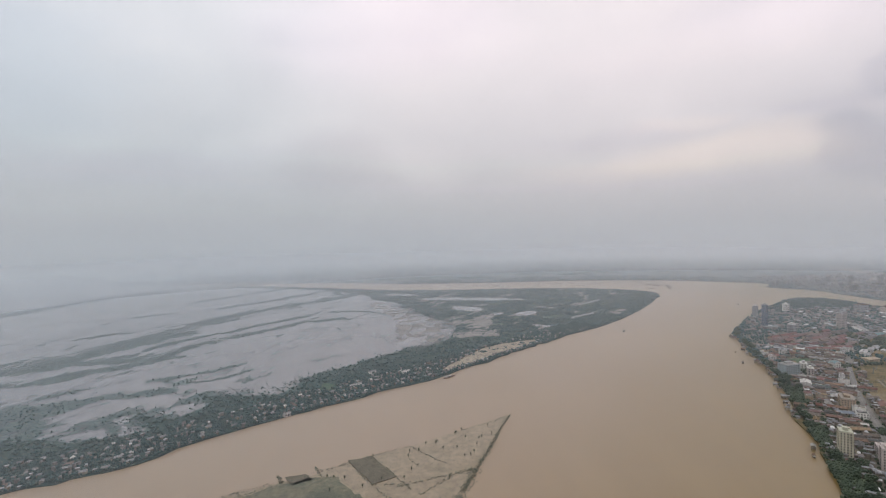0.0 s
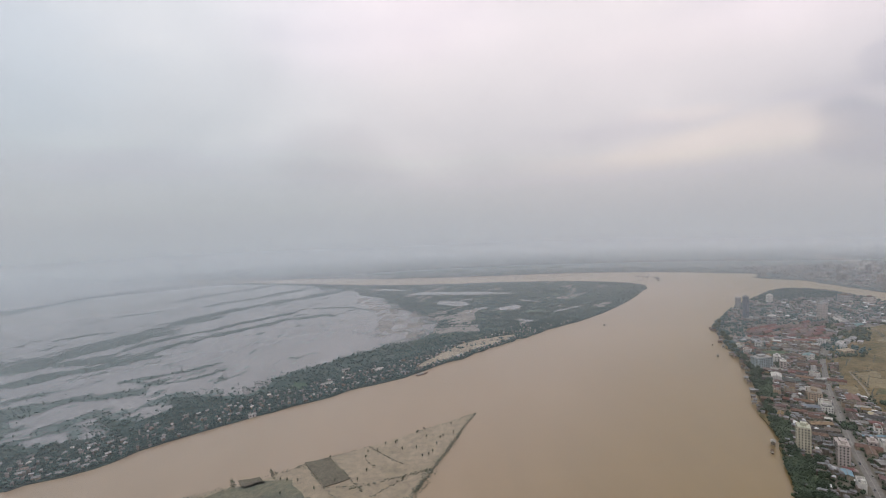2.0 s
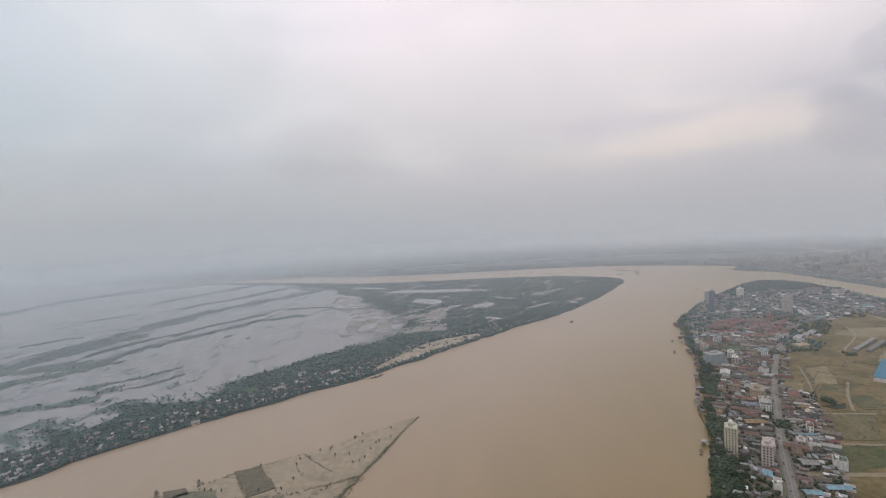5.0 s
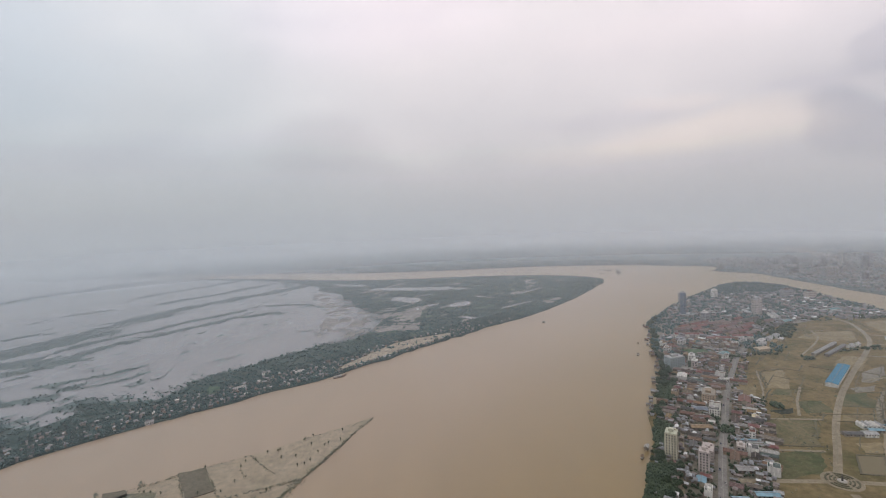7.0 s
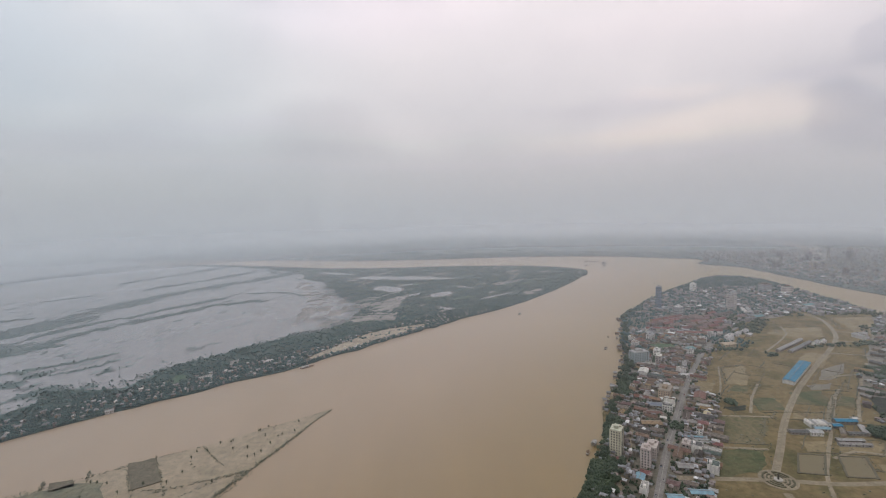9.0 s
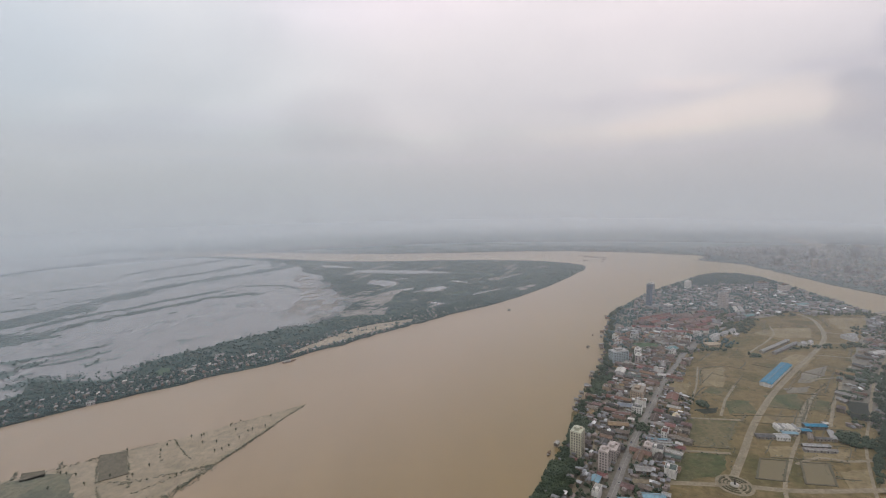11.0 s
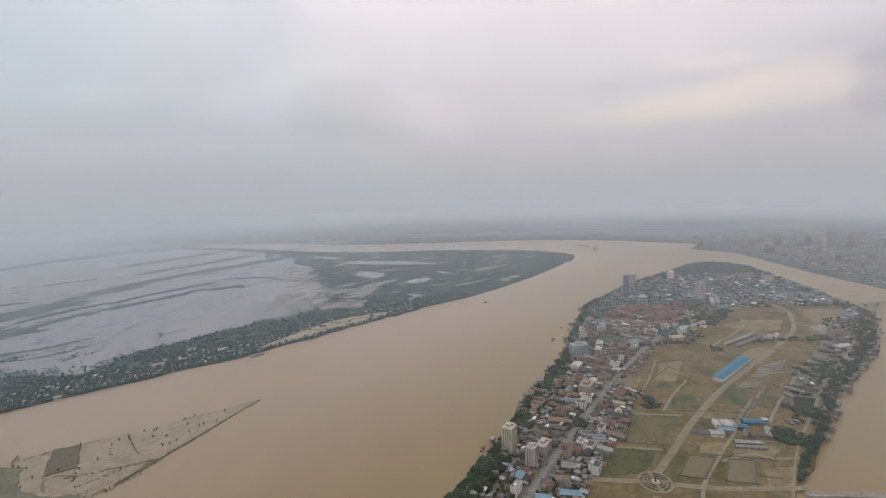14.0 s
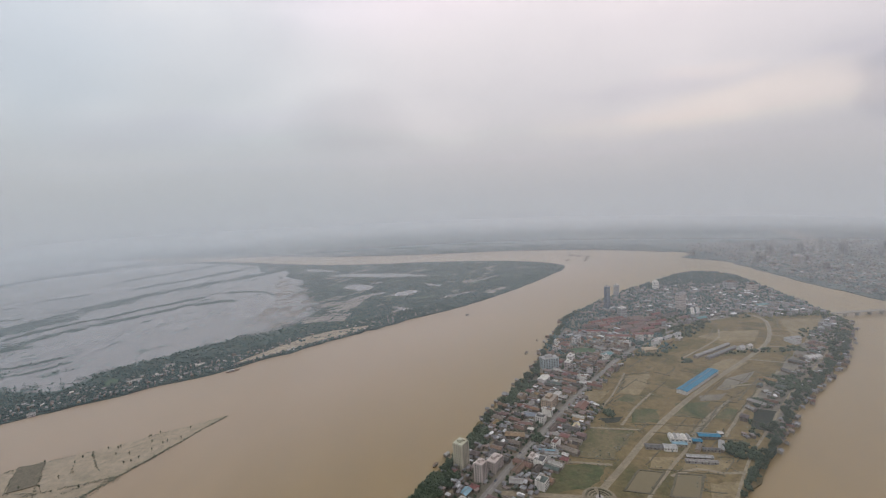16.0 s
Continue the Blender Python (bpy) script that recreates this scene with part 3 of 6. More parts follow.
def make_tree(seed, h, spread, mat, label):
    rnd = np.random.default_rng(seed)
    tree = tagged(new("tree"), label, "tree", "shore trees")
    part("trunk", trunk_mesh(h, 0.035 * h, seed), M_BARK, tree)
    n = 110
    d = rnd.normal(size=(n, 3))
    d /= np.linalg.norm(d, axis=1)[:, None]
    q = rnd.uniform(0.45, 1.0, (n, 1)) ** 0.6
    c = d * q * np.array([spread, spread, h * 0.30]) * (1 + 0.25 * np.sin(3 * np.arctan2(d[:, 1], d[:, 0]) + seed))[:, None] + np.array([0, 0, h * 0.66])
    z = rnd.uniform(0.12, 0.24, (n, 1)) * spread
    v, f = blobs(c, z * np.array([1, 1, 0.75]), False)
    crown = new("crown", mesh_of("crown", v, f, mat))
    crown.parent = tree
    return tree


TREE_KINDS = [(8, 3.8, "spreading dark green tree on the river bank"), (12, 5.2, "tall broad green tree standing among houses"),
              (7, 3.4, "small round bushy green tree near the water"), (10, 3.6, "dull green tree with a ragged crown"), (5.5, 0.95, "small lone tree standing in shallow water")]
TREE_PROTOS = {}
TREES = 0


def plant(x, y, z, kind, turn):
    """One tree of a kind, with its foot at x, y, z."""
    global TREES
    m = pose(x, y, z, 0, 0, turn)
    if kind not in TREE_PROTOS:
        h, s, label = TREE_KINDS[kind]
        TREE_PROTOS[kind] = make_tree(11 + kind, h, s, M_TREE, label)
        TREE_PROTOS[kind].matrix_basis = m
    else:
        copy_thing(TREE_PROTOS[kind], m)
    TREES += 1


rnd = random.Random(5)
PEN_POLY = [(p.x, p.y) for p in PENINSULA]
GROUND_Z = 1.6
TAKEN = []


def free(x, y, r):
    for a, b, c in TAKEN:
        if (a - x) ** 2 + (b - y) ** 2 < (c + r) ** 2:
            return False
    return True


def claim(x, y, r):
    TAKEN.append((x, y, r))


# ---- roads, roundabout, tracks, fields and ponds ----
ROUND = (608, 473)


def ring(bm, r0, r1, z0, z1, cx, cy, n=40, a0=0.0, a1=math.tau):
    full = abs(a1 - a0 - math.tau) < 1e-6
    rows = []
    for i in range(n if full else n + 1):
        a = a0 + (a1 - a0) * i / n
        c, s = math.cos(a), math.sin(a)
        rows.append([bm.verts.new((cx + r * c, cy + r * s, z)) for r, z in ((r0, z0), (r0, z1), (r1, z1), (r1, z0))])
    for i in range(n):
        p, q = rows[i], rows[(i + 1) % len(rows)]
        for k in range(3):
            bm.faces.new((p[k], p[k + 1], q[k + 1], q[k]))
    bmesh.ops.recalc_face_normals(bm, faces=bm.faces)


bm = bmesh.new()
ring(bm, 0.05, 18.5, 1.5, 1.87, *ROUND, 56)
tagged(part("roundabout_paving", bm, M_TRACK), "pale paved disc of an unfinished roundabout", "road", kind="structure")
M_HEDGE = mottled("clipped_hedge", [(0.075, 0.075, 0.045), (0.12, 0.11, 0.07)], 0.2, 1.2)
island = tagged(new("roundabout_island"), "round traffic island with rings of hedge and a dark monument", "roundabout")
island.matrix_basis = Matrix.Translation((*ROUND, 1.87))
for r0, r1 in ((13.2, 15.0), (9.6, 11.0), (6.2, 7.4)):
    for q in range(4):
        bm = bmesh.new()
        ring(bm, r0, r1, -0.1, 0.9, 0, 0, 10, q * math.tau / 4 + 0.16, (q + 1) * math.tau / 4 - 0.16)
        part("hedge", bm, M_HEDGE, island)
bm = bmesh.new()
ring(bm, 0.05, 4.2, -0.1, 0.7, 0, 0, 24)
part("plinth", bm, M_CONCRETE, island, "stepped concrete plinth")
bm = bmesh.new()
bmesh.ops.create_cone(bm, segments=10, radius1=1.1, radius2=0.3, depth=7, cap_ends=True, matrix=Matrix.Translation((0, 0, 4.2)))
part("monument", bm, mottled("dark_stone", [(0.06, 0.055, 0.05), (0.10, 0.09, 0.08)], 0.4, 2.0), island, "dark tapering monument")
claim(*ROUND, 24)

AVENUE_SOUTH = spline([(560, 300), (585, 390), (600, 450)], 12)
tagged(part("avenue_south", ribbon(AVENUE_SOUTH, 8.4, 1.86), M_TRACK), "pale dusty avenue leading to the roundabout", "road", kind="structure")
M_BUND0 = mottled("median_earth", [(0.17, 0.15, 0.105), (0.22, 0.19, 0.14)], 0.05, 0.5)
MEDIAN = [p for p in AVENUE if (p - Vector(ROUND)).length > 30]
tagged(part("avenue_median", ribbon(MEDIAN, 1.1, 1.95, 0.2), M_BUND0), "narrow raised earth strip along the middle of the avenue", "road", kind="structure")
M_LINE = mottled("worn_road_paint", [(0.25, 0.24, 0.22), (0.34, 0.32, 0.30)], 0.1, 0.8)
tagged(part("road_line", ribbon(MAIN_ROAD, 0.5, 1.85), M_LINE), "worn pale centre line of the main road", "road marking", kind="structure")
SHORE_LANE = ragged(spline([(395, 400), (432, 465), (470, 530), (500, 590), (540, 670)], 14), 3, 20)
tagged(part("shore_lane", ribbon(SHORE_LANE, 4.0, 1.735), M_TRACK), "narrow lane between houses behind the river bank", "lane", kind="structure")
EAST_LANE = spline([(660, 300), (715, 415), (765, 487), (812, 545), (846, 580), (890, 625), (935, 672), (985, 722), (1070, 797), (1155, 878), (1240, 975)], 14)
tagged(part("east_lane", ribbon(EAST_LANE, 3.2, 1.75), M_TRACK), "narrow embanked lane along the tree-lined shore", "lane", kind="structure")

TRACKS = [
    [(640, 440), (665, 477), (698, 514), (733, 552), (755, 577), (782, 605), (848, 674), (868, 691)],
    [(805, 588), (838, 625), (872, 661), (952, 742), (1010, 795)],
    [(764, 592), (820, 651), (852, 677)],
    [(578, 543), (640, 532)],
    [(631, 622), (703, 611)],
    [(528, 480), (549, 512), (570, 542)],
    [(661, 664), (695, 713), (748, 805)],
    [(683, 625), (719, 674), (763, 724)],
    [(700, 508), (735, 520), (760, 512), (790, 512)],
    [(880, 735), (940, 745), (985, 735)],
    [(985, 855), (1050, 830), (1120, 812)],
    [(1060, 920), (1120, 905), (1180, 895)],
    [(880, 870), (960, 935), (1010, 985), (1040, 1040)],
    [(1120, 985), (1180, 960), (1240, 985)],
    [(1135, 905), (1170, 950), (1200, 1010)],
]
for k, line in enumerate(TRACKS):
    tagged(part("track", ribbon(ragged(spline(line, 10), 1.4, 25), rnd.uniform(3.0, 4.8), 1.755 + 0.005 * k), M_TRACK), "bare earth track across waste building land", "track", kind="structure")


LEVEL = [0.0]


def patch(name, corners, mat, z, label, category, step=7, rough_edge=6.0):
    if z > 1.6:
        LEVEL[0] += 0.004
        z += LEVEL[0]
    line = []
    n = len(corners)
    for i in range(n):
        a, b = Vector(corners[i]), Vector(corners[(i + 1) % n])
        k = max(1, int((b - a).length / step))
        line += [a + (b - a) * (j / k) for j in range(k)]
    return tagged(part(name, slab(ragged(line, rough_edge, 14), 1.0, z), mat), label, category, kind="structure")


M_GREEN = mottled("green_pasture", [(0.040, 0.055, 0.023), (0.058, 0.074, 0.031), (0.098, 0.094, 0.046), (0.050, 0.066, 0.028)], 0.025, 0.22)
M_MUDDY = mottled("drying_mud", [(0.105, 0.092, 0.064), (0.150, 0.130, 0.095), (0.175, 0.155, 0.118)], 0.03, 0.2, 0.6, 0.3)
for corners in ([(540, 481), (578, 538), (637, 531), (600, 486)], [(593, 566), (641, 621), (696, 609), (646, 545), (612, 549)], [(785, 685), (840, 690), (809, 635), (764, 647)],
                [(715, 672), (750, 668), (738, 632), (700, 630)], [(815, 640), (850, 672), (865, 662), (835, 628)], [(700, 700), (722, 722), (745, 712), (722, 690)]):
    patch("grass_field", corners, M_GREEN if corners[0] == (540, 481) else M_GRASS, 1.66, "patchy green and brown grass field", "field")
for corners in ([(713, 727), (751, 795), (795, 801), (745, 717)], [(645, 716), (659, 744), (697, 737), (675, 699)], [(771, 538), (786, 535), (758, 510), (716, 518), (726, 531), (757, 527)],
                [(690, 546), (728, 547), (704, 518), (680, 522)], [(969, 990), (1034, 1023), (1119, 1021), (1063, 948), (1005, 954)], [(1205, 1085), (1310, 1100), (1230, 1000), (1150, 960)],
                [(880, 800), (960, 862), (985, 840), (915, 780)], [(745, 625), (790, 620), (765, 600), (725, 606)], [(736, 492), (775, 498), (745, 462), (722, 466)]):
    patch("sand_field", corners, M_SAND, 1.66, "levelled bare yellow-brown building plot", "field")
for corners in ([(916, 777), (975, 798), (925, 750), (884, 726), (868, 729)], [(832, 709), (876, 715), (856, 692), (826, 691)]):
    patch("mud_field", corners, M_MUDDY, 1.66, "drying grey mud in shallow plots", "field", 7, 4)
M_LAWN = mottled("watered_lawn", [(0.052, 0.088, 0.045), (0.072, 0.112, 0.058)], 0.05, 0.3)
patch("lawn", [(684, 948), (742, 944), (726, 896), (678, 900)], M_LAWN, 1.66, "green lawn among houses", "field")

M_BUND = mottled("earth_bund", [(0.085, 0.085, 0.055), (0.14, 0.12, 0.085)], 0.05, 0.4)


def pond(corners, label):
    """A square pond within low earth banks."""
    patch("pond", corners, M_POND, 1.70, label, "pond", 8, 1.2)
    for i in range(len(corners)):
        a, b = Vector(corners[i]), Vector(corners[(i + 1) % len(corners)])
        d = (b - a).normalized() * 1.0
        line = ragged([a - d + (b - a + 2 * d) * (k / 6) for k in range(7)], 1.0, 12)
        tagged(part("earth_bank", ribbon(line, 2.2, 2.3, 1.2), M_BUND), "low earth bank round a pond", "earth bank", kind="structure")


pond([(668, 521), (695, 515), (664, 478), (638, 484)], "square pond of still grey-brown water")
pond([(708, 512), (738, 508), (712, 468), (684, 473)], "square pond with a broken bank")
patch("dark_pond", [(889, 662), (912, 653), (866, 600), (851, 610)], M_DARK_POND, 1.70, "dark weedy pond beside trees", "pond", 8, 3)
patch("dark_pond", [(657, 646), (694, 650), (682, 634), (664, 632)], M_DARK_POND, 1.70, "small dark pond behind houses", "pond", 8, 2)

BUNDS = [[(778, 594), (784, 587), (822, 578)], [(680, 523), (714, 517), (760, 508)], [(718, 604), (764, 593)], [(772, 543), (788, 540), (764, 513)],
         [(596, 552), (612, 548), (648, 542)], [(720, 628), (700, 606)], [(795, 632), (760, 594)], [(812, 636), (772, 594)], [(850, 672), (880, 700), (905, 722)],
         [(838, 668), (812, 640)], [(700, 626), (745, 622), (790, 616)], [(830, 700), (858, 728), (910, 776)], [(712, 728), (750, 797), (796, 803)], [(990, 985), (1060, 1088)],
         [(1160, 1020), (1215, 1100), (1300, 1090)], [(736, 510), (722, 482), (733, 478), (745, 476)], [(880, 690), (935, 745), (970, 776)], [(655, 560), (690, 606)], [(840, 690), (875, 682)]]
for line in BUNDS:
    tagged(part("earth_bank", ribbon(ragged(spline(line, 6), 0.9, 10), rnd.uniform(1.0, 1.8), 2.1, 0.7), M_BUND), "low overgrown earth bank between building plots", "earth bank", kind="structure")

# building plots laid out square to the avenue, edged by thin banks and ditches
M_DITCH = mottled("ditch_mud", [(0.05, 0.052, 0.036), (0.085, 0.08, 0.055)], 0.05, 0.4)
along, across = Vector((0.70, 0.714)), Vector((0.714, -0.70))
for k in range(64):
    u, w = rnd.uniform(-40, 560), rnd.choice((-150, -112, -78, -46, 30, 52, 84, 108, 136))
    start = Vector((620, 520)) + along * u + across * (w + rnd.uniform(-6, 6))
    if k % 3:
        end = start + along * rnd.uniform(26, 80)
    else:
        end = start + across * rnd.uniform(18, 40)
    mid = (start + end) / 2
    if not all(inside((p.x, p.y), [(560, 470), (850, 545), (960, 700), (1240, 985), (1180, 1080), (1060, 1080), (700, 800), (640, 700)]) for p in (start, mid, end)):
        continue
    if min(off_line(p, AVENUE)[0] for p in (start, mid, end)) < 14:
        continue
    line = ragged([start + (end - start) * (j / 8) for j in range(9)], 1.2, 12)
    if k % 2:
        tagged(part("earth_bank", ribbon(line, rnd.uniform(0.9, 1.6), 2.0 + 0.004 * k, 0.7), M_BUND), "low bare earth bank round a building plot", "earth bank", kind="structure")
    else:
        tagged(part("ditch", ribbon(line, rnd.uniform(1.0, 2.0), 1.70 + 0.002 * k), M_DITCH), "narrow weedy ditch along a building plot", "ditch", kind="structure")

# south bridge over the east channel
M_DECK = mottled("bridge_concrete", [(0.24, 0.22, 0.19), (0.33, 0.30, 0.26)], 0.05, 0.5)


def bridge(x0, y0, x1, y1, z, width, spans, label, drop):
    d = Vector((x1 - x0, y1 - y0))
    b = tagged(new("bridge"), label, "bridge")
    b.matrix_basis = pose(x0, y0, 0, 0, 0, math.degrees(math.atan2(d.y, d.x)))
    length = d.length
    bm = bmesh.new()
    box(bm, 0, length, -width / 2, width / 2, z - 1.4, z)
    part("deck", bm, M_DECK, b)
    for s in (-1, 1):
        bm = bmesh.new()
        box(bm, 0, length, s * width / 2 - 0.25, s * width / 2 + 0.25, z, z + 1.1)
        part("parapet", bm, M_CONCRETE, b)
    me = None
    for i in range(1, spans):
        if me is None:
            bm = bmesh.new()
            box(bm, -1.3, 1.3, -width * 0.36, width * 0.36, -4, z - 2.6)
            p = part("pier", bm, M_CONCRETE, b)
            me = p.data
            bm = bmesh.new()
            box(bm, -1.7, 1.7, -width * 0.5, width * 0.5, z - 2.6, z - 1.4)
            cap = part("pier_cap", bm, M_DECK, p)
        else:
            p = new("pier", me)
            p.parent = b
            cap = new("pier_cap", cap.data)
            cap.parent = p
        p.matrix_basis = Matrix.Translation((length * i / spans, 0, 0))
    return b


bridge(748, 446, 1240, 424, 5.0, 5.5, 18, "long low concrete road bridge on square piers", 0)
bridge(1340, 1104, 1580, 1126, 9, 11, 8, "grey concrete river bridge on piers, seen far off", 0)

# ---- houses ----
ROOFS = tinted("old_roofing", [(0.135, 0.085, 0.065), (0.165, 0.115, 0.085), (0.10, 0.08, 0.07), (0.19, 0.165, 0.14), (0.25, 0.24, 0.225), (0.15, 0.075, 0.058), (0.24, 0.17, 0.09), (0.10, 0.125, 0.115),
                                (0.175, 0.12, 0.09), (0.085, 0.082, 0.08), (0.36, 0.35, 0.325), (0.15, 0.125, 0.105), (0.12, 0.12, 0.118), (0.17, 0.105, 0.085), (0.22, 0.14, 0.095), (0.075, 0.065, 0.058)], 0.8, 0.2, 0.35, 0.5, 0.0, 0.0)
PALE_ROOFS = tinted("zinc_roofing", [(0.44, 0.43, 0.41), (0.35, 0.35, 0.34), (0.54, 0.52, 0.48), (0.28, 0.28, 0.275)], 0.55, 0.3, 0.25, 0.4, 0.0, 0.0)
RED_ROOFS = tinted("red_tiles", [(0.175, 0.080, 0.074), (0.150, 0.080, 0.074), (0.19, 0.094, 0.086), (0.15, 0.098, 0.092), (0.185, 0.14, 0.125), (0.10, 0.08, 0.075)], 0.8, 0.2, 0.25, 0.4, 0.0, 0.1)
WALLS = tinted("painted_walls", [(0.30, 0.265, 0.225), (0.235, 0.205, 0.17), (0.34, 0.30, 0.24), (0.19, 0.165, 0.14), (0.29, 0.275, 0.26), (0.32, 0.25, 0.18), (0.16, 0.135, 0.11)], 0.85, 0.2, 0.25, 0.6, 0.0, 0.0)
WHITE_WALLS = tinted("white_walls", [(0.58, 0.56, 0.53), (0.64, 0.62, 0.57), (0.52, 0.50, 0.48)], 0.8, 0.25, 0.2, 0.4)
M_GLASS, _t, _b = material("dark_window_glass", 0.12, 0.0, 0.5)
_b.inputs["Base Color"].default_value = (0.045, 0.05, 0.055, 1)
M_DOOR = tinted("old_doors", [(0.14, 0.09, 0.06), (0.10, 0.12, 0.13), (0.18, 0.15, 0.12)], 0.7)
M_BLUE = tinted("blue_sheet_roof", [(0.028, 0.165, 0.265)], 0.55, 0.2, 0.2, 0.3)
M_LIGHT_BLUE = tinted("light_blue_roof", [(0.17, 0.29, 0.35)], 0.5, 0.4, 0.2, 0.3)
M_TEAL = tinted("teal_roof", [(0.08, 0.19, 0.20)], 0.5, 0.4, 0.2, 0.3)

M_RIDGE = mottled("ridge_tiles", [(0.20, 0.17, 0.15), (0.30, 0.27, 0.25)], 0.2, 1.5)
PANE = {}


def pane(parent, name, w, h, x, y, z, turn, mat, depth=0.16):
    """A window or door leaf set proud of a wall, facing the given way."""
    key = (name, w, h, mat.name)
    if key not in PANE:
        bm = bmesh.new()
        box(bm, -w / 2, w / 2, -depth, 0.02, 0, h)
        ob = part(name, bm, mat, parent)
        PANE[key] = ob.data
    else:
        ob = new(name, PANE[key])
        ob.parent = parent
    ob.matrix_basis = pose(x, y, z, 0, 0, turn)
    return ob


def gable_roof(bm, w, d, z, rise, over=0.6, thick=0.18):
    """Two pitched leaves with thickness, ridge along x."""
    for s in (-1, 1):
        a = [(-w / 2 - over, 0, z + rise), (w / 2 + over, 0, z + rise), (w / 2 + over, s * (d / 2 + over), z - over * rise / (d / 2)), (-w / 2 - over, s * (d / 2 + over), z - over * rise / (d / 2))]
        lo = [bm.verts.new(p) for p in a]
        hi = [bm.verts.new((x, y, q + thick)) for x, y, q in a]
        bm.faces.new(lo)
        bm.faces.new(hi)
        for i in range(4):
            bm.faces.new((lo[i], lo[(i + 1) % 4], hi[(i + 1) % 4], hi[i]))
    bmesh.ops.recalc_face_normals(bm, faces=bm.faces)


def hip_roof(bm, w, d, z, rise, over=0.7):
    e = [(-w / 2 - over, -d / 2 - over), (w / 2 + over, -d / 2 - over), (w / 2 + over, d / 2 + over), (-w / 2 - over, d / 2 + over)]
    lo = [bm.verts.new((x, y, z - 0.2)) for x, y in e]
    mid = [bm.verts.new((x, y, z)) for x, y in e]
    k = max(0.3, (w - d) / 2)
    r0, r1 = bm.verts.new((-k, 0, z + rise)), bm.verts.new((k, 0, z + rise))
    for i in range(4):
        bm.faces.new((lo[i], lo[(i + 1) % 4], mid[(i + 1) % 4], mid[i]))
    bm.faces.new(lo[::-1])
    bm.faces.new((mid[0], mid[1], r1, r0))
    bm.faces.new((mid[2], mid[3], r0, r1))
    bm.faces.new((mid[1], mid[2], r1))
    bm.faces.new((mid[3], mid[0], r0))
    bmesh.ops.recalc_face_normals(bm, faces=bm.faces)


def gable_walls(bm, w, d, h, rise):
    """Walls with pointed ends, ridge along x."""
    box(bm, -w / 2, w / 2, -d / 2, d / 2, -0.5, h)
    for s in (-1, 1):
        t = [bm.verts.new((s * (w / 2 - q), y, z)) for q in (0.0, 0.25) for y, z in ((-d / 2, h), (d / 2, h), (0, h + rise))]
        bm.faces.new(t[:3])
        bm.faces.new(t[3:][::-1])
        for i in range(3):
            bm.faces.new((t[i], t[(i + 1) % 3], t[3 + (i + 1) % 3], t[3 + i]))


def house(w, d, h, rise, roof_mat, wall_mat, label, name="house", category="house", group="", hip=False, openings=3):
    ob = tagged(new(name), label, category, group)
    bm = bmesh.new()
    if hip:
        box(bm, -w / 2, w / 2, -d / 2, d / 2, -0.5, h)
    else:
        gable_walls(bm, w, d, h, rise)
    part("wall", bm, wall_mat, ob)
    bm = bmesh.new()
    (hip_roof if hip else gable_roof)(bm, w, d, h, rise)
    roof = part("roof", bm, roof_mat, ob)
    if openings:
        bm = bmesh.new()
        k = max(0.3, (w - d) / 2) if hip else w / 2 + 0.6
        box(bm, -k, k, -0.22, 0.22, h + rise + 0.05, h + rise + 0.3)
        part("ridge", bm, M_RIDGE, roof)
    if openings:
        pane(ob, "door", 1.2, 2.1, w * 0.1, -d / 2, 0, 0, M_DOOR)
        for k in range(openings):
            pane(ob, "window", 1.4, 1.2, -w / 2 + w * (k + 0.5) / openings, -d / 2, max(1.0, h - 2.2), 0, M_GLASS)
        if openings > 1:
            pane(ob, "window", 1.4, 1.2, w / 2, 0, max(1.0, h - 2.4), 90, M_GLASS)
    return ob


def shophouse(w, d, floors, wall_mat, label, group="shophouses on the main road"):
    """Flat-roofed town house: rows of windows, parapet, stair head and water tank."""
    ob = tagged(new("shophouse"), label, "shophouse", group)
    h = floors * 3.3
    bm = bmesh.new()
    box(bm, -w / 2, w / 2, -d / 2, d / 2, -0.5, h)
    part("wall", bm, wall_mat, ob)
    bm = bmesh.new()
    t = 0.25
    box(bm, -w / 2, w / 2, -d / 2, -d / 2 + t, h, h + 0.9)
    box(bm, -w / 2, w / 2, d / 2 - t, d / 2, h, h + 0.9)
    box(bm, -w / 2, -w / 2 + t, -d / 2 + t, d / 2 - t, h, h + 0.9)
    box(bm, w / 2 - t, w / 2, -d / 2 + t, d / 2 - t, h, h + 0.9)
    part("parapet", bm, wall_mat, ob)
    bm = bmesh.new()
    box(bm, -w / 2 + t, w / 2 - t, -d / 2 + t, d / 2 - t, h, h + 0.15)
    part("roof", bm, ROOFS, ob)
    bm = bmesh.new()
    box(bm, -w * 0.3, w * 0.1, d * 0.1, d * 0.35, h, h + 2.6)
    part("stair_head", bm, wall_mat, ob)
    bm = bmesh.new()
    bmesh.ops.create_cone(bm, segments=10, radius1=0.9, radius2=0.9, depth=1.8, cap_ends=True, matrix=Matrix.Translation((w * 0.3, d * 0.25, h + 1.05)))
    part("water_tank", bm, PALE_ROOFS, ob)
    n = max(2, int(w / 3))
    for f in range(floors):
        for k in range(n):
            pane(ob, "window", 1.5, 1.5, -w / 2 + w * (k + 0.5) / n, -d / 2, f * 3.3 + 0.9, 0, M_GLASS)
    return ob


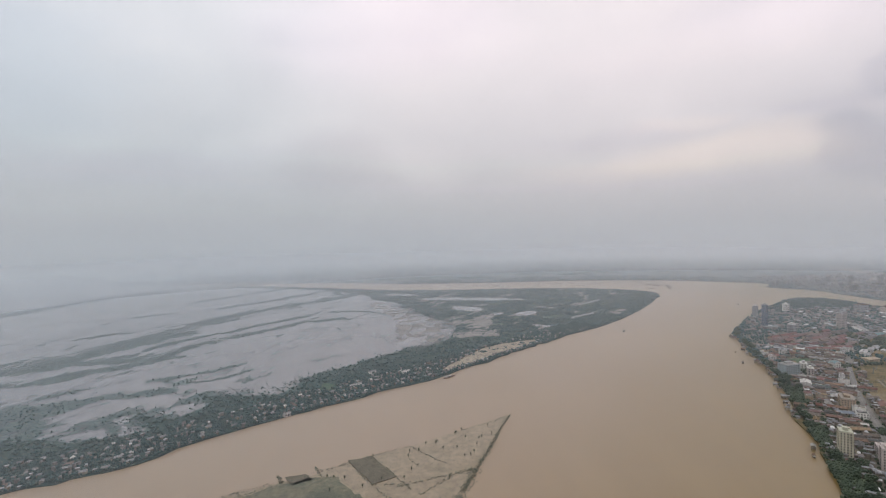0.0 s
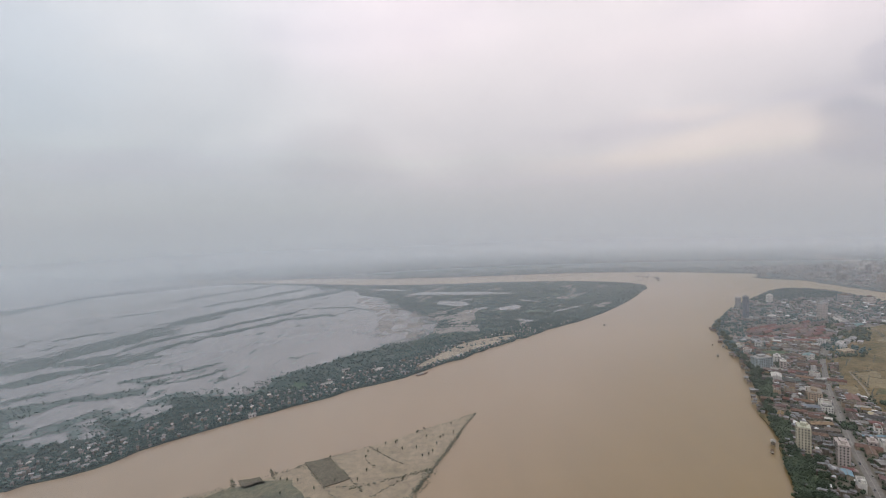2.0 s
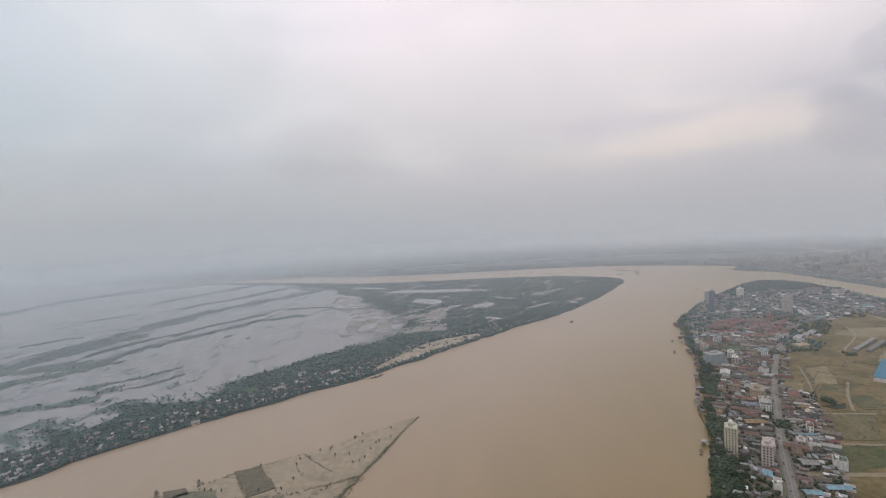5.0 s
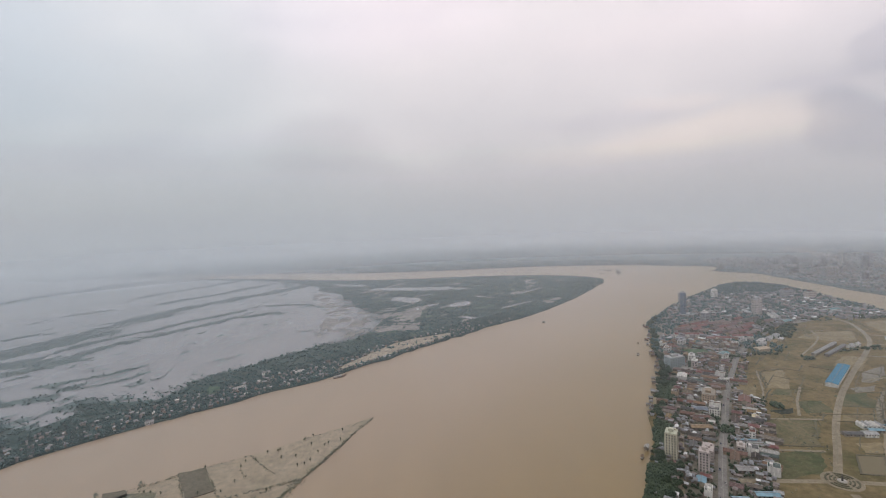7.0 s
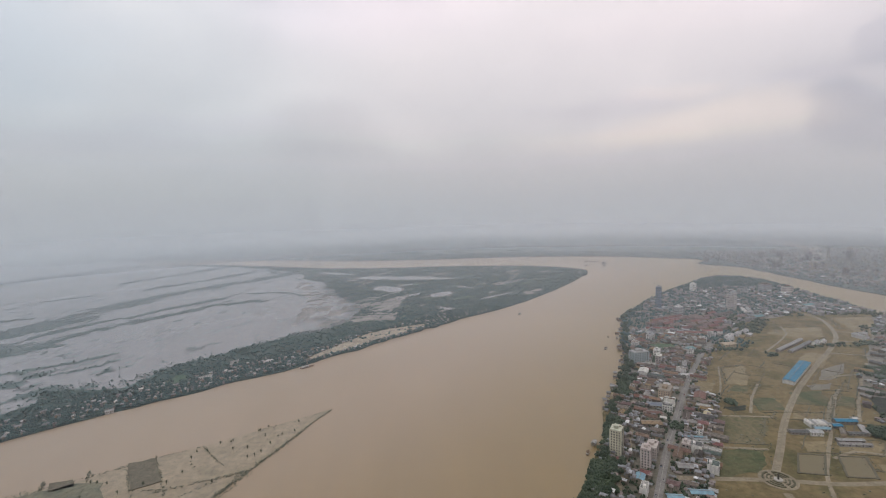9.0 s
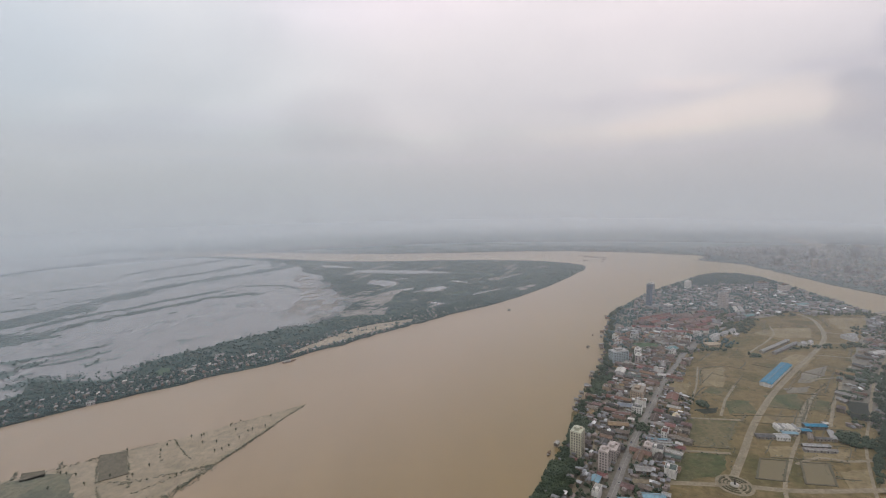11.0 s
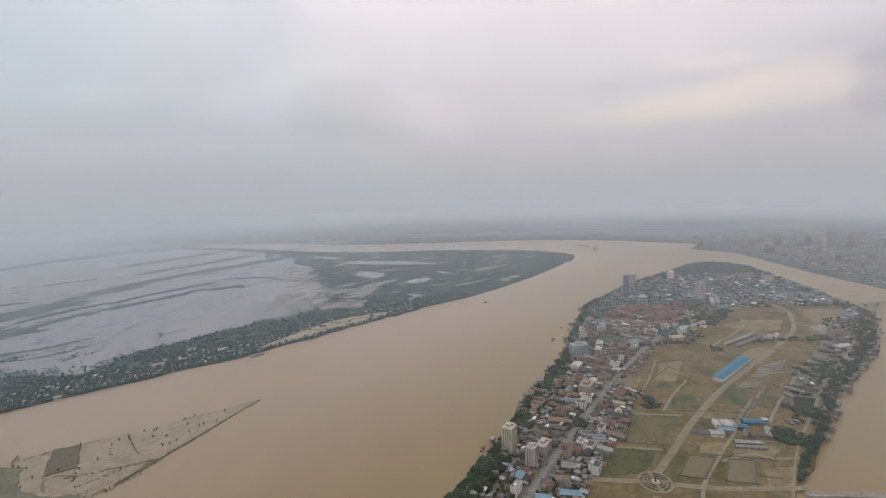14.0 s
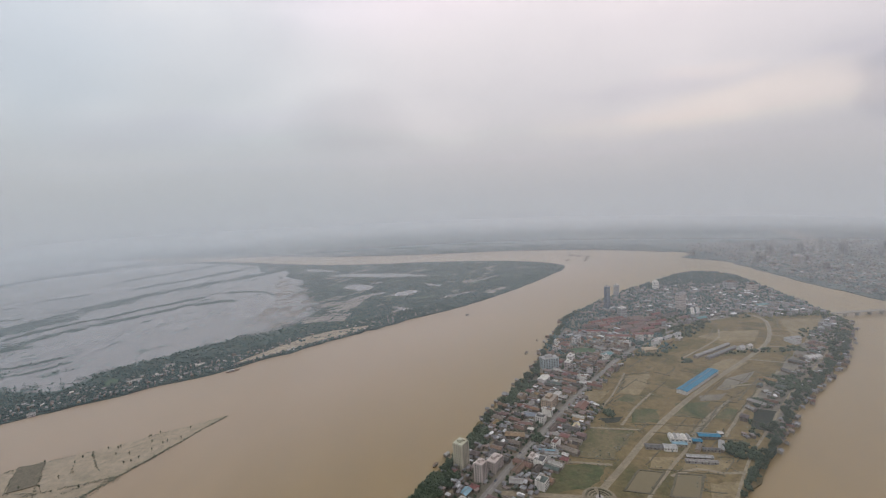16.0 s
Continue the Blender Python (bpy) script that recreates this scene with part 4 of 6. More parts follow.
LOW = [
    (13, 7, 3.6, 1.7, ROOFS, False, "low row house with a rusty sheet roof"),
    (18, 8, 4.0, 1.9, ROOFS, False, "long narrow house with a worn gabled roof"),
    (10, 8, 4.0, 1.8, RED_ROOFS, True, "hipped house with dull red roof tiles"),
    (15, 8, 5.6, 1.9, ROOFS, False, "two-storey timber house with a brown sheet roof"),
    (12, 9, 6.2, 2.0, RED_ROOFS, True, "two-storey villa with a dull red hipped roof"),
    (8, 6, 3.0, 1.2, PALE_ROOFS, False, "small hut with a pale zinc roof"),
    (24, 9, 4.8, 2.0, ROOFS, False, "long workshop shed with a stained sheet roof"),
    (11, 7, 5.4, 1.5, PALE_ROOFS, False, "narrow two-storey house with a grey zinc roof"),
]
HOUSE_PROTO = {}


def put_house(kind, x, y, turn, z=GROUND_Z):
    m = pose(x, y, z, 0, 0, turn)
    if kind in HOUSE_PROTO:
        return copy_thing(HOUSE_PROTO[kind], m)
    if kind < 10:
        w, d, h, rise, roof, hip, label = LOW[kind]
        ob = house(w, d, h, rise, roof, WALLS, label, hip=hip, group="houses on the peninsula", openings=1)
    else:
        w, d, floors, mat, label = SHOPS[kind - 10]
        ob = shophouse(w, d, floors, mat, label)
    HOUSE_PROTO[kind] = ob
    ob.matrix_basis = m
    return ob


SHOPS = [(8, 13, 2, WALLS, "two-storey concrete shophouse with a flat roof"), (10, 14, 3, WALLS, "three-storey pale shophouse with a roof tank"),
         (7, 15, 3, WHITE_WALLS, "narrow white three-storey shophouse"), (13, 12, 3, WHITE_WALLS, "broad white three-storey apartment house")]

# ---- the tall buildings, placed before the houses round them ----
YELLOW = tinted("cream_plaster", [(0.50, 0.465, 0.36)], 0.8, 0.25, 0.15, 0.3)
GREENISH = tinted("green_roof_trim", [(0.46, 0.46, 0.36)], 0.7, 0.3, 0.2, 0.3)
PALE_PINK = tinted("pale_pink_plaster", [(0.45, 0.395, 0.365)], 0.8, 0.25, 0.15, 0.3)
DARK_FACADE = tinted("dark_glass_facade", [(0.12, 0.155, 0.20)], 0.3, 0.5, 0.15, 0.2)
GREY_FACADE = tinted("grey_facade", [(0.30, 0.30, 0.31)], 0.7, 0.3, 0.15, 0.3)

BLUE_FACADE = tinted("blue_grey_facade", [(0.36, 0.42, 0.43)], 0.6, 0.4, 0.15, 0.3)


def block(name, x, y, turn, w, d, floors, wall, trim, label, cols=4, rows_step=1, crown=1, storey=3.2, shaft=True):
    """A tower block: corner piers, windows floor by floor, roof slab, lift house."""
    ob = tagged(new(name), label, "apartment block")
    ob.matrix_basis = pose(x, y, GROUND_Z, 0, 0, turn)
    h = floors * storey
    bm = bmesh.new()
    box(bm, -w / 2, w / 2, -d / 2, d / 2, -0.5, h)
    part("body", bm, wall, ob)
    bm = bmesh.new()
    box(bm, -0.8, 0.8, -0.8, 0.8, -0.5, h + 0.8)
    pier = part("corner_pier", bm, wall, ob)
    pier.location = (-w / 2, -d / 2, 0)
    for sx, sy in ((1, -1), (1, 1), (-1, 1)):
        p = new("corner_pier", pier.data)
        p.parent = ob
        p.location = (sx * w / 2, sy * d / 2, 0)
    bm = bmesh.new()
    box(bm, -w / 2 - 0.5, w / 2 + 0.5, -d / 2 - 0.5, d / 2 + 0.5, h + 0.8, h + 1.5)
    part("roof_slab", bm, trim, ob)
    bm = bmesh.new()
    box(bm, -w * 0.25, w * 0.2, -d * 0.2, d * 0.25, h + 1.5, h + 5.0)
    part("lift_house", bm, trim, ob)
    if crown > 1:
        bm = bmesh.new()
        box(bm, w * 0.2, w * 0.42, -d * 0.4, d * 0.1, h + 1.5, h + 3.4)
        part("roof_tank", bm, wall, ob)
    for f in range(0, floors, rows_step):
        for s, turnw, span in ((-1, 0, w), (1, 180, w)):
            for k in range(cols):
                u = -span / 2 + span * (k + 0.5) / cols
                pane(ob, "window", round(span / cols * 0.5, 1), 1.6, u, s * d / 2, f * storey + 0.9, turnw, M_GLASS)
        n = max(2, cols - 1)
        for s, turnw in ((-1, -90), (1, 90)):
            for k in range(n):
                u = -d / 2 + d * (k + 0.5) / n
                pane(ob, "window", round(d / n * 0.45, 1), 1.6, s * w / 2, u, f * storey + 0.9, turnw, M_GLASS)
    claim(x, y, max(w, d) * 0.62)
    return ob


block("apartment_tower", 457, 535, 57, 14, 12, 10, YELLOW, GREENISH, "cream ten-storey apartment tower with greenish roof trim", 5, 1, 2)
block("apartment_block", 480, 507, 57, 11, 9.5, 7, PALE_PINK, PALE_PINK, "white apartment block with dark vertical windows", 4, 1, 2)
block("apartment_block", 498, 530, 57, 19, 11, 4, PALE_PINK, PALE_PINK, "broad pale pink block with stepped roof", 6, 1, 2)
block("office_block", 594, 690, 57, 26, 16, 4, tinted("ochre_plaster", [(0.46, 0.36, 0.27)], 0.8), WALLS, "ochre four-storey block beside the main road", 6)
block("office_block", 622, 846, 12, 30, 16, 6, BLUE_FACADE, PALE_ROOFS, "grey-blue six-storey building near the shore", 6)
block("apartment_block", 668, 870, 57, 14, 10, 4, WHITE_WALLS, WHITE_WALLS, "white four-storey block near the shore", 3)
block("apartment_block", 656, 838, 57, 12, 9, 4, PALE_PINK, WHITE_WALLS, "pale four-storey block among low roofs", 3)
block("apartment_block", 703, 972, 40, 15, 10, 4, WHITE_WALLS, GREY_FACADE, "white four-storey block beyond a lawn", 3)
block("apartment_block", 546, 543, 57, 12, 8, 2, PALE_PINK, PALE_PINK, "small pink two-storey block by the road", 2)
block("high_rise", 852, 1242, 30, 9.5, 9.5, 20, DARK_FACADE, GREY_FACADE, "dark glass tower standing above low roofs", 4, 2)
block("high_rise", 925, 1390, 30, 10, 10, 11, GREY_FACADE, WHITE_WALLS, "pale slender tower in the haze", 4, 2)
block("high_rise", 864, 1160, 30, 18, 13, 8, GREY_FACADE, WHITE_WALLS, "broad pale grey hotel block", 5, 2)
block("high_rise", 1072, 1462, 20, 14, 11, 8, WHITE_WALLS, WHITE_WALLS, "white slab block beyond the trees", 4, 2)
block("high_rise", 1029, 1209, 20, 9, 12, 13, tinted("tan_plaster", [(0.46, 0.41, 0.39)], 0.8), GREY_FACADE, "slightly lower tan concrete tower joined to its twin", 4, 2)
block("high_rise", 1041, 1214, 20, 9, 12, 14, tinted("tan_plaster", [(0.43, 0.385, 0.37)], 0.8), GREY_FACADE, "tan concrete tower joined to its twin", 4, 2)
block("office_block", 1286, 1431, 10, 30, 20, 7, GREY_FACADE, ROOFS, "grey seven-storey block near the east shore", 6, 2)
block("office_block", 1330, 1395, 10, 26, 16, 6, PALE_PINK, ROOFS, "dull pink block near the east shore", 6, 2)

# large single buildings
M_RUST = tinted("rust_red_roof", [(0.17, 0.085, 0.065), (0.15, 0.085, 0.07)], 0.7, 0.3, 0.3, 0.3)
M_CREAM = tinted("cream_roof", [(0.46, 0.40, 0.25)], 0.6, 0.3, 0.25, 0.3)
M_SLATE = tinted("slate_blue_roof", [(0.16, 0.185, 0.22)], 0.6, 0.3, 0.25, 0.3)
M_OCHRE = tinted("ochre_roof", [(0.24, 0.168, 0.098)], 0.7, 0.3, 0.3, 0.3)
M_TAN = tinted("tan_plaster", [(0.38, 0.31, 0.22)], 0.8, 0.25, 0.2, 0.3)
GREYISH = tinted("worn_grey_roof", [(0.26, 0.25, 0.24)], 0.7, 0.3, 0.3, 0.3)
M_SHED = tinted("dark_sheet_roof", [(0.13, 0.13, 0.135), (0.17, 0.165, 0.165)], 0.7, 0.3, 0.3, 0.3)
SPECIAL = [
    ("warehouse", 854, 757, 41, 122, 16, 6.0, 1.6, M_BLUE, WHITE_WALLS, "very long warehouse with a bright blue sheet roof"),
    ("factory_shed", 722, 562, -8, 15, 10, 4.6, 1.5, PALE_ROOFS, WHITE_WALLS, "smaller white factory shed"),
    ("factory_shed", 737, 570, -8, 18, 7, 4.2, 1.2, M_LIGHT_BLUE, WALLS, "low works building with a light blue roof"),
    ("factory_shed", 782, 586, -8, 26, 9, 5.0, 1.5, M_BLUE, WALLS, "works building with a blue roof"),
    ("factory_shed", 762, 576, -8, 11, 8, 4.4, 1.2, M_BLUE, WALLS, "small works building with a blue roof"),
    ("factory_shed", 748, 541, -8, 30, 6, 3.6, 1.0, PALE_ROOFS, WALLS, "long grey works building"),
    ("factory_shed", 746, 532, -8, 36, 5, 3.2, 0.9, ROOFS, WALLS, "low grey store along the works yard"),
    ("factory_shed", 786, 563, 62, 24, 6, 3.8, 1.0, PALE_ROOFS, WALLS, "narrow grey works building"),
    ("factory_shed", 757, 561, 55, 18, 5, 3.6, 1.0, ROOFS, WALLS, "narrow dark works building"),
    ("factory_shed", 770, 556, -8, 20, 5, 3.6, 1.0, ROOFS, WALLS, "low dark shed inside the works yard"),
    ("factory_shed", 800, 592, -8, 6, 6, 4.5, 1.2, PALE_ROOFS, WHITE_WALLS, "small white gatehouse of the works"),
    ("factory_shed", 704, 566, -8, 22, 9, 3.4, 1.2, ROOFS, WALLS, "open-sided dark shed near the avenue"),
    ("exhibition_hall", 1049, 1178, 67, 54, 8, 6.0, 2.4, PALE_ROOFS, WHITE_WALLS, "long white hall with a bright curved roof"),
    ("exhibition_hall", 1064, 1181, 67, 54, 8, 6.0, 2.4, PALE_ROOFS, WHITE_WALLS, "long white hall with a bright curved roof"),
    ("market_hall", 1034, 1108, 20, 28, 15, 8.0, 2.6, M_TEAL, WALLS, "hall with a dull teal roof"),
    ("market_hall", 742, 888, 35, 22, 15, 7.0, 2.4, M_TEAL, WHITE_WALLS, "pale hall with a teal roof beside a lawn"),
    ("warehouse", 862, 948, 40, 24, 10, 5.0, 1.6, PALE_ROOFS, WHITE_WALLS, "white-roofed warehouse beside the fields"),
    ("warehouse", 874, 970, 40, 30, 11, 5.0, 1.6, PALE_ROOFS, WHITE_WALLS, "white-roofed warehouse beside the fields"),
    ("warehouse", 893, 958, 40, 20, 9, 4.5, 1.4, ROOFS, WALLS, "low grey store beside white warehouses"),
    ("warehouse", 903, 985, 40, 28, 10, 5.0, 1.6, PALE_ROOFS, WHITE_WALLS, "white-roofed warehouse beside the fields"),
    ("warehouse", 930, 1002, 40, 26, 11, 5.0, 1.6, PALE_ROOFS, WHITE_WALLS, "white-roofed warehouse beside the fields"),
    ("warehouse", 922, 975, 40, 18, 8, 4.5, 1.4, PALE_ROOFS, WALLS, "small pale store beside the fields"),
    ("warehouse", 834, 910, 10, 28, 16, 7.0, 0.8, M_TAN, M_TAN, "tan flat-roofed store near the road"),
    ("cattle_shed", 952, 899, 33, 116, 7, 4.5, 1.5, GREYISH, WALLS, "long dark grey shed, one of a parallel pair"),
    ("cattle_shed", 963, 886, 33, 100, 7, 4.5, 1.5, M_SHED, WALLS, "long dark grey shed, one of a parallel pair"),
    ("villa", 1010, 905, 30, 14, 10, 5.0, 4.0, PALE_ROOFS, WHITE_WALLS, "white pavilion with steep roofs"),
    ("villa", 1030, 912, 30, 12, 9, 5.0, 3.5, PALE_ROOFS, WHITE_WALLS, "white pavilion with steep roofs"),
    ("warehouse", 1130, 935, 100, 26, 14, 6.0, 2.0, PALE_ROOFS, WHITE_WALLS, "white L-shaped store beside the avenue"),
    ("warehouse", 1146, 950, 10, 18, 12, 6.0, 2.0, PALE_ROOFS, WHITE_WALLS, "white L-shaped store beside the avenue"),
    ("warehouse", 1105, 846, 15, 30, 12, 5.0, 2.0, PALE_ROOFS, WHITE_WALLS, "pale low store near the east lane"),
    ("market_hall", 1240, 1210, 15, 36, 16, 7.0, 2.0, M_TEAL, WALLS, "bluish sheet-roofed depot near the bridge"),
    ("hall", 640, 676, 57, 26, 15, 6.0, 2.4, M_RUST, WALLS, "broad hall with a dark red-brown roof by the road"),
    ("hall", 655, 690, -30, 18, 7, 4.0, 1.2, PALE_ROOFS, WHITE_WALLS, "low white-roofed shed beside the red-brown hall"),
    ("hall", 612, 722, 57, 18, 10, 4.5, 1.2, PALE_ROOFS, WHITE_WALLS, "white-roofed store behind an ochre block"),
    ("hall", 668, 764, -5, 20, 9, 4.5, 1.4, PALE_ROOFS, WHITE_WALLS, "white-roofed store beside sandy plots"),
    ("hall", 600, 778, 57, 22, 14, 9.0, 2.0, PALE_ROOFS, WHITE_WALLS, "tall white hall near the shore trees"),
    ("hall", 618, 620, 57, 13, 8, 4.5, 1.0, M_CREAM, WALLS, "small shop under a cream roof"),
    ("hall", 560, 655, -20, 20, 12, 5.0, 1.6, M_SLATE, WALLS, "workshop under a blue-grey roof"),
    ("hall", 530, 600, -10, 26, 11, 5.0, 1.6, M_OCHRE, WALLS, "long hall under an ochre sheet roof"),
    ("hall", 548, 630, -12, 20, 8, 4.5, 1.4, M_RUST, WALLS, "long shed under a rust-red roof"),
    ("long_terrace", 757, 1042, -10, 62, 12, 6.0, 2.6, RED_ROOFS, WHITE_WALLS, "long white terrace under a dull red roof"),
    ("long_terrace", 800, 1000, -6, 52, 12, 6.0, 2.6, RED_ROOFS, WHITE_WALLS, "long white terrace under a dull red roof"),
    ("long_terrace", 858, 1008, -6, 44, 12, 6.0, 2.6, RED_ROOFS, WHITE_WALLS, "long white terrace under a dull red roof"),
    ("workshop", 565, 563, -10, 28, 4, 3.6, 0.8, M_LIGHT_BLUE, WALLS, "narrow shed with a light blue roof"),
    ("workshop", 567, 556, -10, 28, 4, 3.4, 0.8, PALE_ROOFS, WALLS, "narrow shed with a pale zinc roof"),
    ("workshop", 568, 549, -10, 24, 4, 3.4, 0.8, PALE_ROOFS, WALLS, "narrow shed with a pale zinc roof"),
    ("workshop", 523, 500, -10, 20, 12, 4.0, 1.0, GREYISH, WALLS, "broad grey-roofed store near the cross road"),
    ("workshop", 482, 446, -8, 16, 8, 4.5, 1.2, M_LIGHT_BLUE, WALLS, "roadside shed with a light blue roof"),
    ("workshop", 462, 482, 57, 13, 9, 4.5, 1.2, M_LIGHT_BLUE, WALLS, "workshop with a light blue roof"),
    ("workshop", 512, 452, -8, 22, 8, 4.5, 1.4, M_LIGHT_BLUE, WALLS, "roadside shed with a blue roof"),
]
for name, x, y, turn, w, d, h, rise, roof, wall, label in SPECIAL:
    ob = house(w, d, h, rise, roof, wall, label, name, name.replace("_", " "), openings=5)
    ob.matrix_basis = pose(x, y, GROUND_Z, 0, 0, turn)
    n = max(1, int(w / d))
    a = radians(turn)
    for i in range(n):
        u = -w / 2 + w * (i + 0.5) / n
        claim(x + u * math.cos(a), y + u * math.sin(a), d * 0.62)

# white factory shed under a row of five small gables
ribbed = tagged(new("ribbed_shed"), "white factory shed under five parallel gables", "factory shed")
ribbed.matrix_basis = pose(744, 584, GROUND_Z, 0, 0, -8)
bm = bmesh.new()
box(bm, -13, 13, -7, 7, -0.5, 4.6)
part("wall", bm, WHITE_WALLS, ribbed)
rib = None
for i in range(5):
    if rib is None:
        bm = bmesh.new()
        gable_roof(bm, 14, 4.4, 4.6, 1.5, 0.15)
        rib = part("roof", bm, PALE_ROOFS, ribbed)
        got = rib
    else:
        got = new("roof", rib.data)
        got.parent = ribbed
    got.matrix_basis = pose(-10.4 + 5.2 * i, 0, 0, 0, 0, 90)
    pane(ribbed, "window", 2.6, 1.2, -10.4 + 5.2 * i, -7, 2.0, 0, M_GLASS)
claim(738, 585, 9)
claim(751, 584, 9)
# open water and the lawn kept clear
claim(709, 925, 25)
claim(668, 722, 15)
claim(680, 720, 14)
claim(693, 912, 8)
claim(725, 938, 8)
for x, y, r in ((880, 632, 19), (864, 613, 9), (897, 652, 10)):
    claim(x, y, r)
# wooded gaps along the shore
GROVES = [(424, 502, 15), (412, 474, 15), (438, 512, 8), (400, 452, 12), (475, 592, 15), (462, 573, 9), (487, 612, 9), (536, 706, 12), (550, 731, 16), (563, 758, 13), (676, 655, 8)]
for x, y, r in GROVES:
    claim(x, y, r - 3)

# terraces of the red-roofed quarter
RED_QUARTER = [(740, 1058), (757, 1115), (870, 1150), (1000, 1170), (1005, 1105), (935, 1082), (885, 1018), (815, 1015)]
proto = None
for i in range(-8, 9):
    for j in range(-8, 9):
        x, y = 890 + i * 34 * 0.93 - j * 17 * 0.36, 1115 + i * 34 * 0.36 + j * 17 * 0.93
        if not inside((x, y), RED_QUARTER) or not free(x, y, 9):
            continue
        if rnd.random() < 0.2:
            continue
        x, y = x + rnd.uniform(-2, 2), y + rnd.uniform(-2, 2)
        m = pose(x, y, GROUND_Z, 0, 0, 21 + rnd.uniform(-3, 3))
        if proto is None:
            proto = house(30, 11, 7.5, 3.2, RED_ROOFS, WALLS, "terrace of town houses under a dull red tiled roof", "terrace", "terrace house", "red-roofed terraces", openings=6)
            proto.matrix_basis = m
        else:
            copy_thing(proto, m)
        claim(x - 9, y - 3, 8)
        claim(x + 9, y + 3, 8)

ROADS = [(MAIN_ROAD, 8), (AVENUE, 13), (CROSS, 9), (EAST_LANE, 6), (SHORE_LANE, 4)]


HOUSES = 0
LATER = []


def try_house(x, y, turn, shops=0.2, shore=8, gap=5.0):
    """A house at x, y if the spot is free and on land."""
    global HOUSES
    if not inside((x, y), PEN_POLY) or not free(x, y, gap):
        return False
    if min(off_line((x, y), l)[0] - w for l, w in ROADS) < 4:
        return False
    if shore and min(off_line((x, y), WEST_SHORE)[0], off_line((x, y), EAST_SHORE)[0]) < shore:
        return False
    claim(x, y, gap)
    if HOUSES >= 285 or y > 1000:
        LATER.append((x, y, turn))
        return True
    if rnd.random() < shops:
        put_house(10 + rnd.randrange(4), x, y, turn)
    else:
        put_house(rnd.choice((0, 0, 1, 1, 1, 2, 3, 3, 4, 5, 6, 6, 3, 0)), x, y, turn)
        HOUSES += 1
    return True


# rows along the main road, gable ends to the street
for p, q in zip(MAIN_ROAD, MAIN_ROAD[1:]):
    d = (q - p).normalized()
    side = Vector((-d.y, d.x))
    run = math.degrees(math.atan2(d.y, d.x))
    if p.y < 395:
        continue
    for row in range(1, 8):
        for s in (1, -1):
            if s < 0 and (row > 3 or p.y > 830 or (row > 1 and p.y > 700) or (row > 2 and p.y > 640)):
                continue
            if s > 0 and p.y > 1000 and row > 4:
                continue
            off = 14 + (row - 1) * 17.5 + rnd.uniform(-3, 3)
            c = p + side * off * s + d * rnd.uniform(-2, 2)
            if rnd.random() < (0.93 if p.y < 700 or row == 1 else 0.68):
                try_house(c.x, c.y, run + rnd.choice((90, 90, 90, -90, 0)) + rnd.uniform(-4, 4), 0.22 if row == 1 else 0.05, 9, 4.9)

# loose houses in the middle, the tip and the east shore
REGIONS = [
    ([(850, 560), (920, 640), (1060, 760), (1180, 870), (1310, 1010), (1330, 1080), (1270, 1060), (1130, 900), (1000, 790), (880, 680), (835, 600)], 95, 0.04),
    ([(700, 850), (800, 930), (830, 1040), (740, 1060), (690, 1040), (655, 960)], 70, 0.15),
    ([(730, 1130), (1050, 1210), (1190, 1190), (1380, 1300), (1395, 1480), (1200, 1500), (1010, 1490), (860, 1330)], 300, 0.3),
    ([(1180, 1120), (1340, 1120), (1360, 1250), (1200, 1230)], 60, 0.25),
    ([(900, 1060), (1000, 1090), (1190, 1160), (1170, 1200), (1050, 1190), (1010, 1110)], 40, 0.1),
]
for poly, count, shops in REGIONS:
    xs, ys = [p[0] for p in poly], [p[1] for p in poly]
    got = 0
    for _ in range(count * 10):
        x, y = rnd.uniform(min(xs), max(xs)), rnd.uniform(min(ys), max(ys))
        if got < count and inside((x, y), poly):
            got += try_house(x, y, rnd.choice((20, 110, 40, 130)) + rnd.uniform(-8, 8), shops, 12)

ISLAND_ROOFS, _t, _b = material("mixed_roofs", 0.7, 0.0, 0.3)
# bluish sheen imitates haze over the roofs
_b.inputs["Sheen Weight"].default_value = 0.1
_b.inputs["Sheen Tint"].default_value = (0.86, 0.95, 1.0, 1)
_g = _t.nodes.new("ShaderNodeNewGeometry")
_c = ramp(_t, [(0.0, (0.20, 0.165, 0.15)), (0.16, (0.16, 0.16, 0.165)), (0.34, (0.22, 0.165, 0.145)), (0.46, (0.22, 0.225, 0.23)), (0.62, (0.15, 0.145, 0.15)), (0.86, (0.36, 0.365, 0.37)), (0.94, (0.62, 0.62, 0.61))], _g.outputs["Random Per Island"], "CONSTANT").outputs[0]
_t.links.new(mixc(_t, 1.0, _c, ramp(_t, [(0.3, (0.75, 0.75, 0.75)), (0.7, (1.15, 1.15, 1.15))], noise_tex(_t, _g.outputs["Position"], 0.5, 4.0)).outputs[0], "MULTIPLY"), _b.inputs["Base Color"])


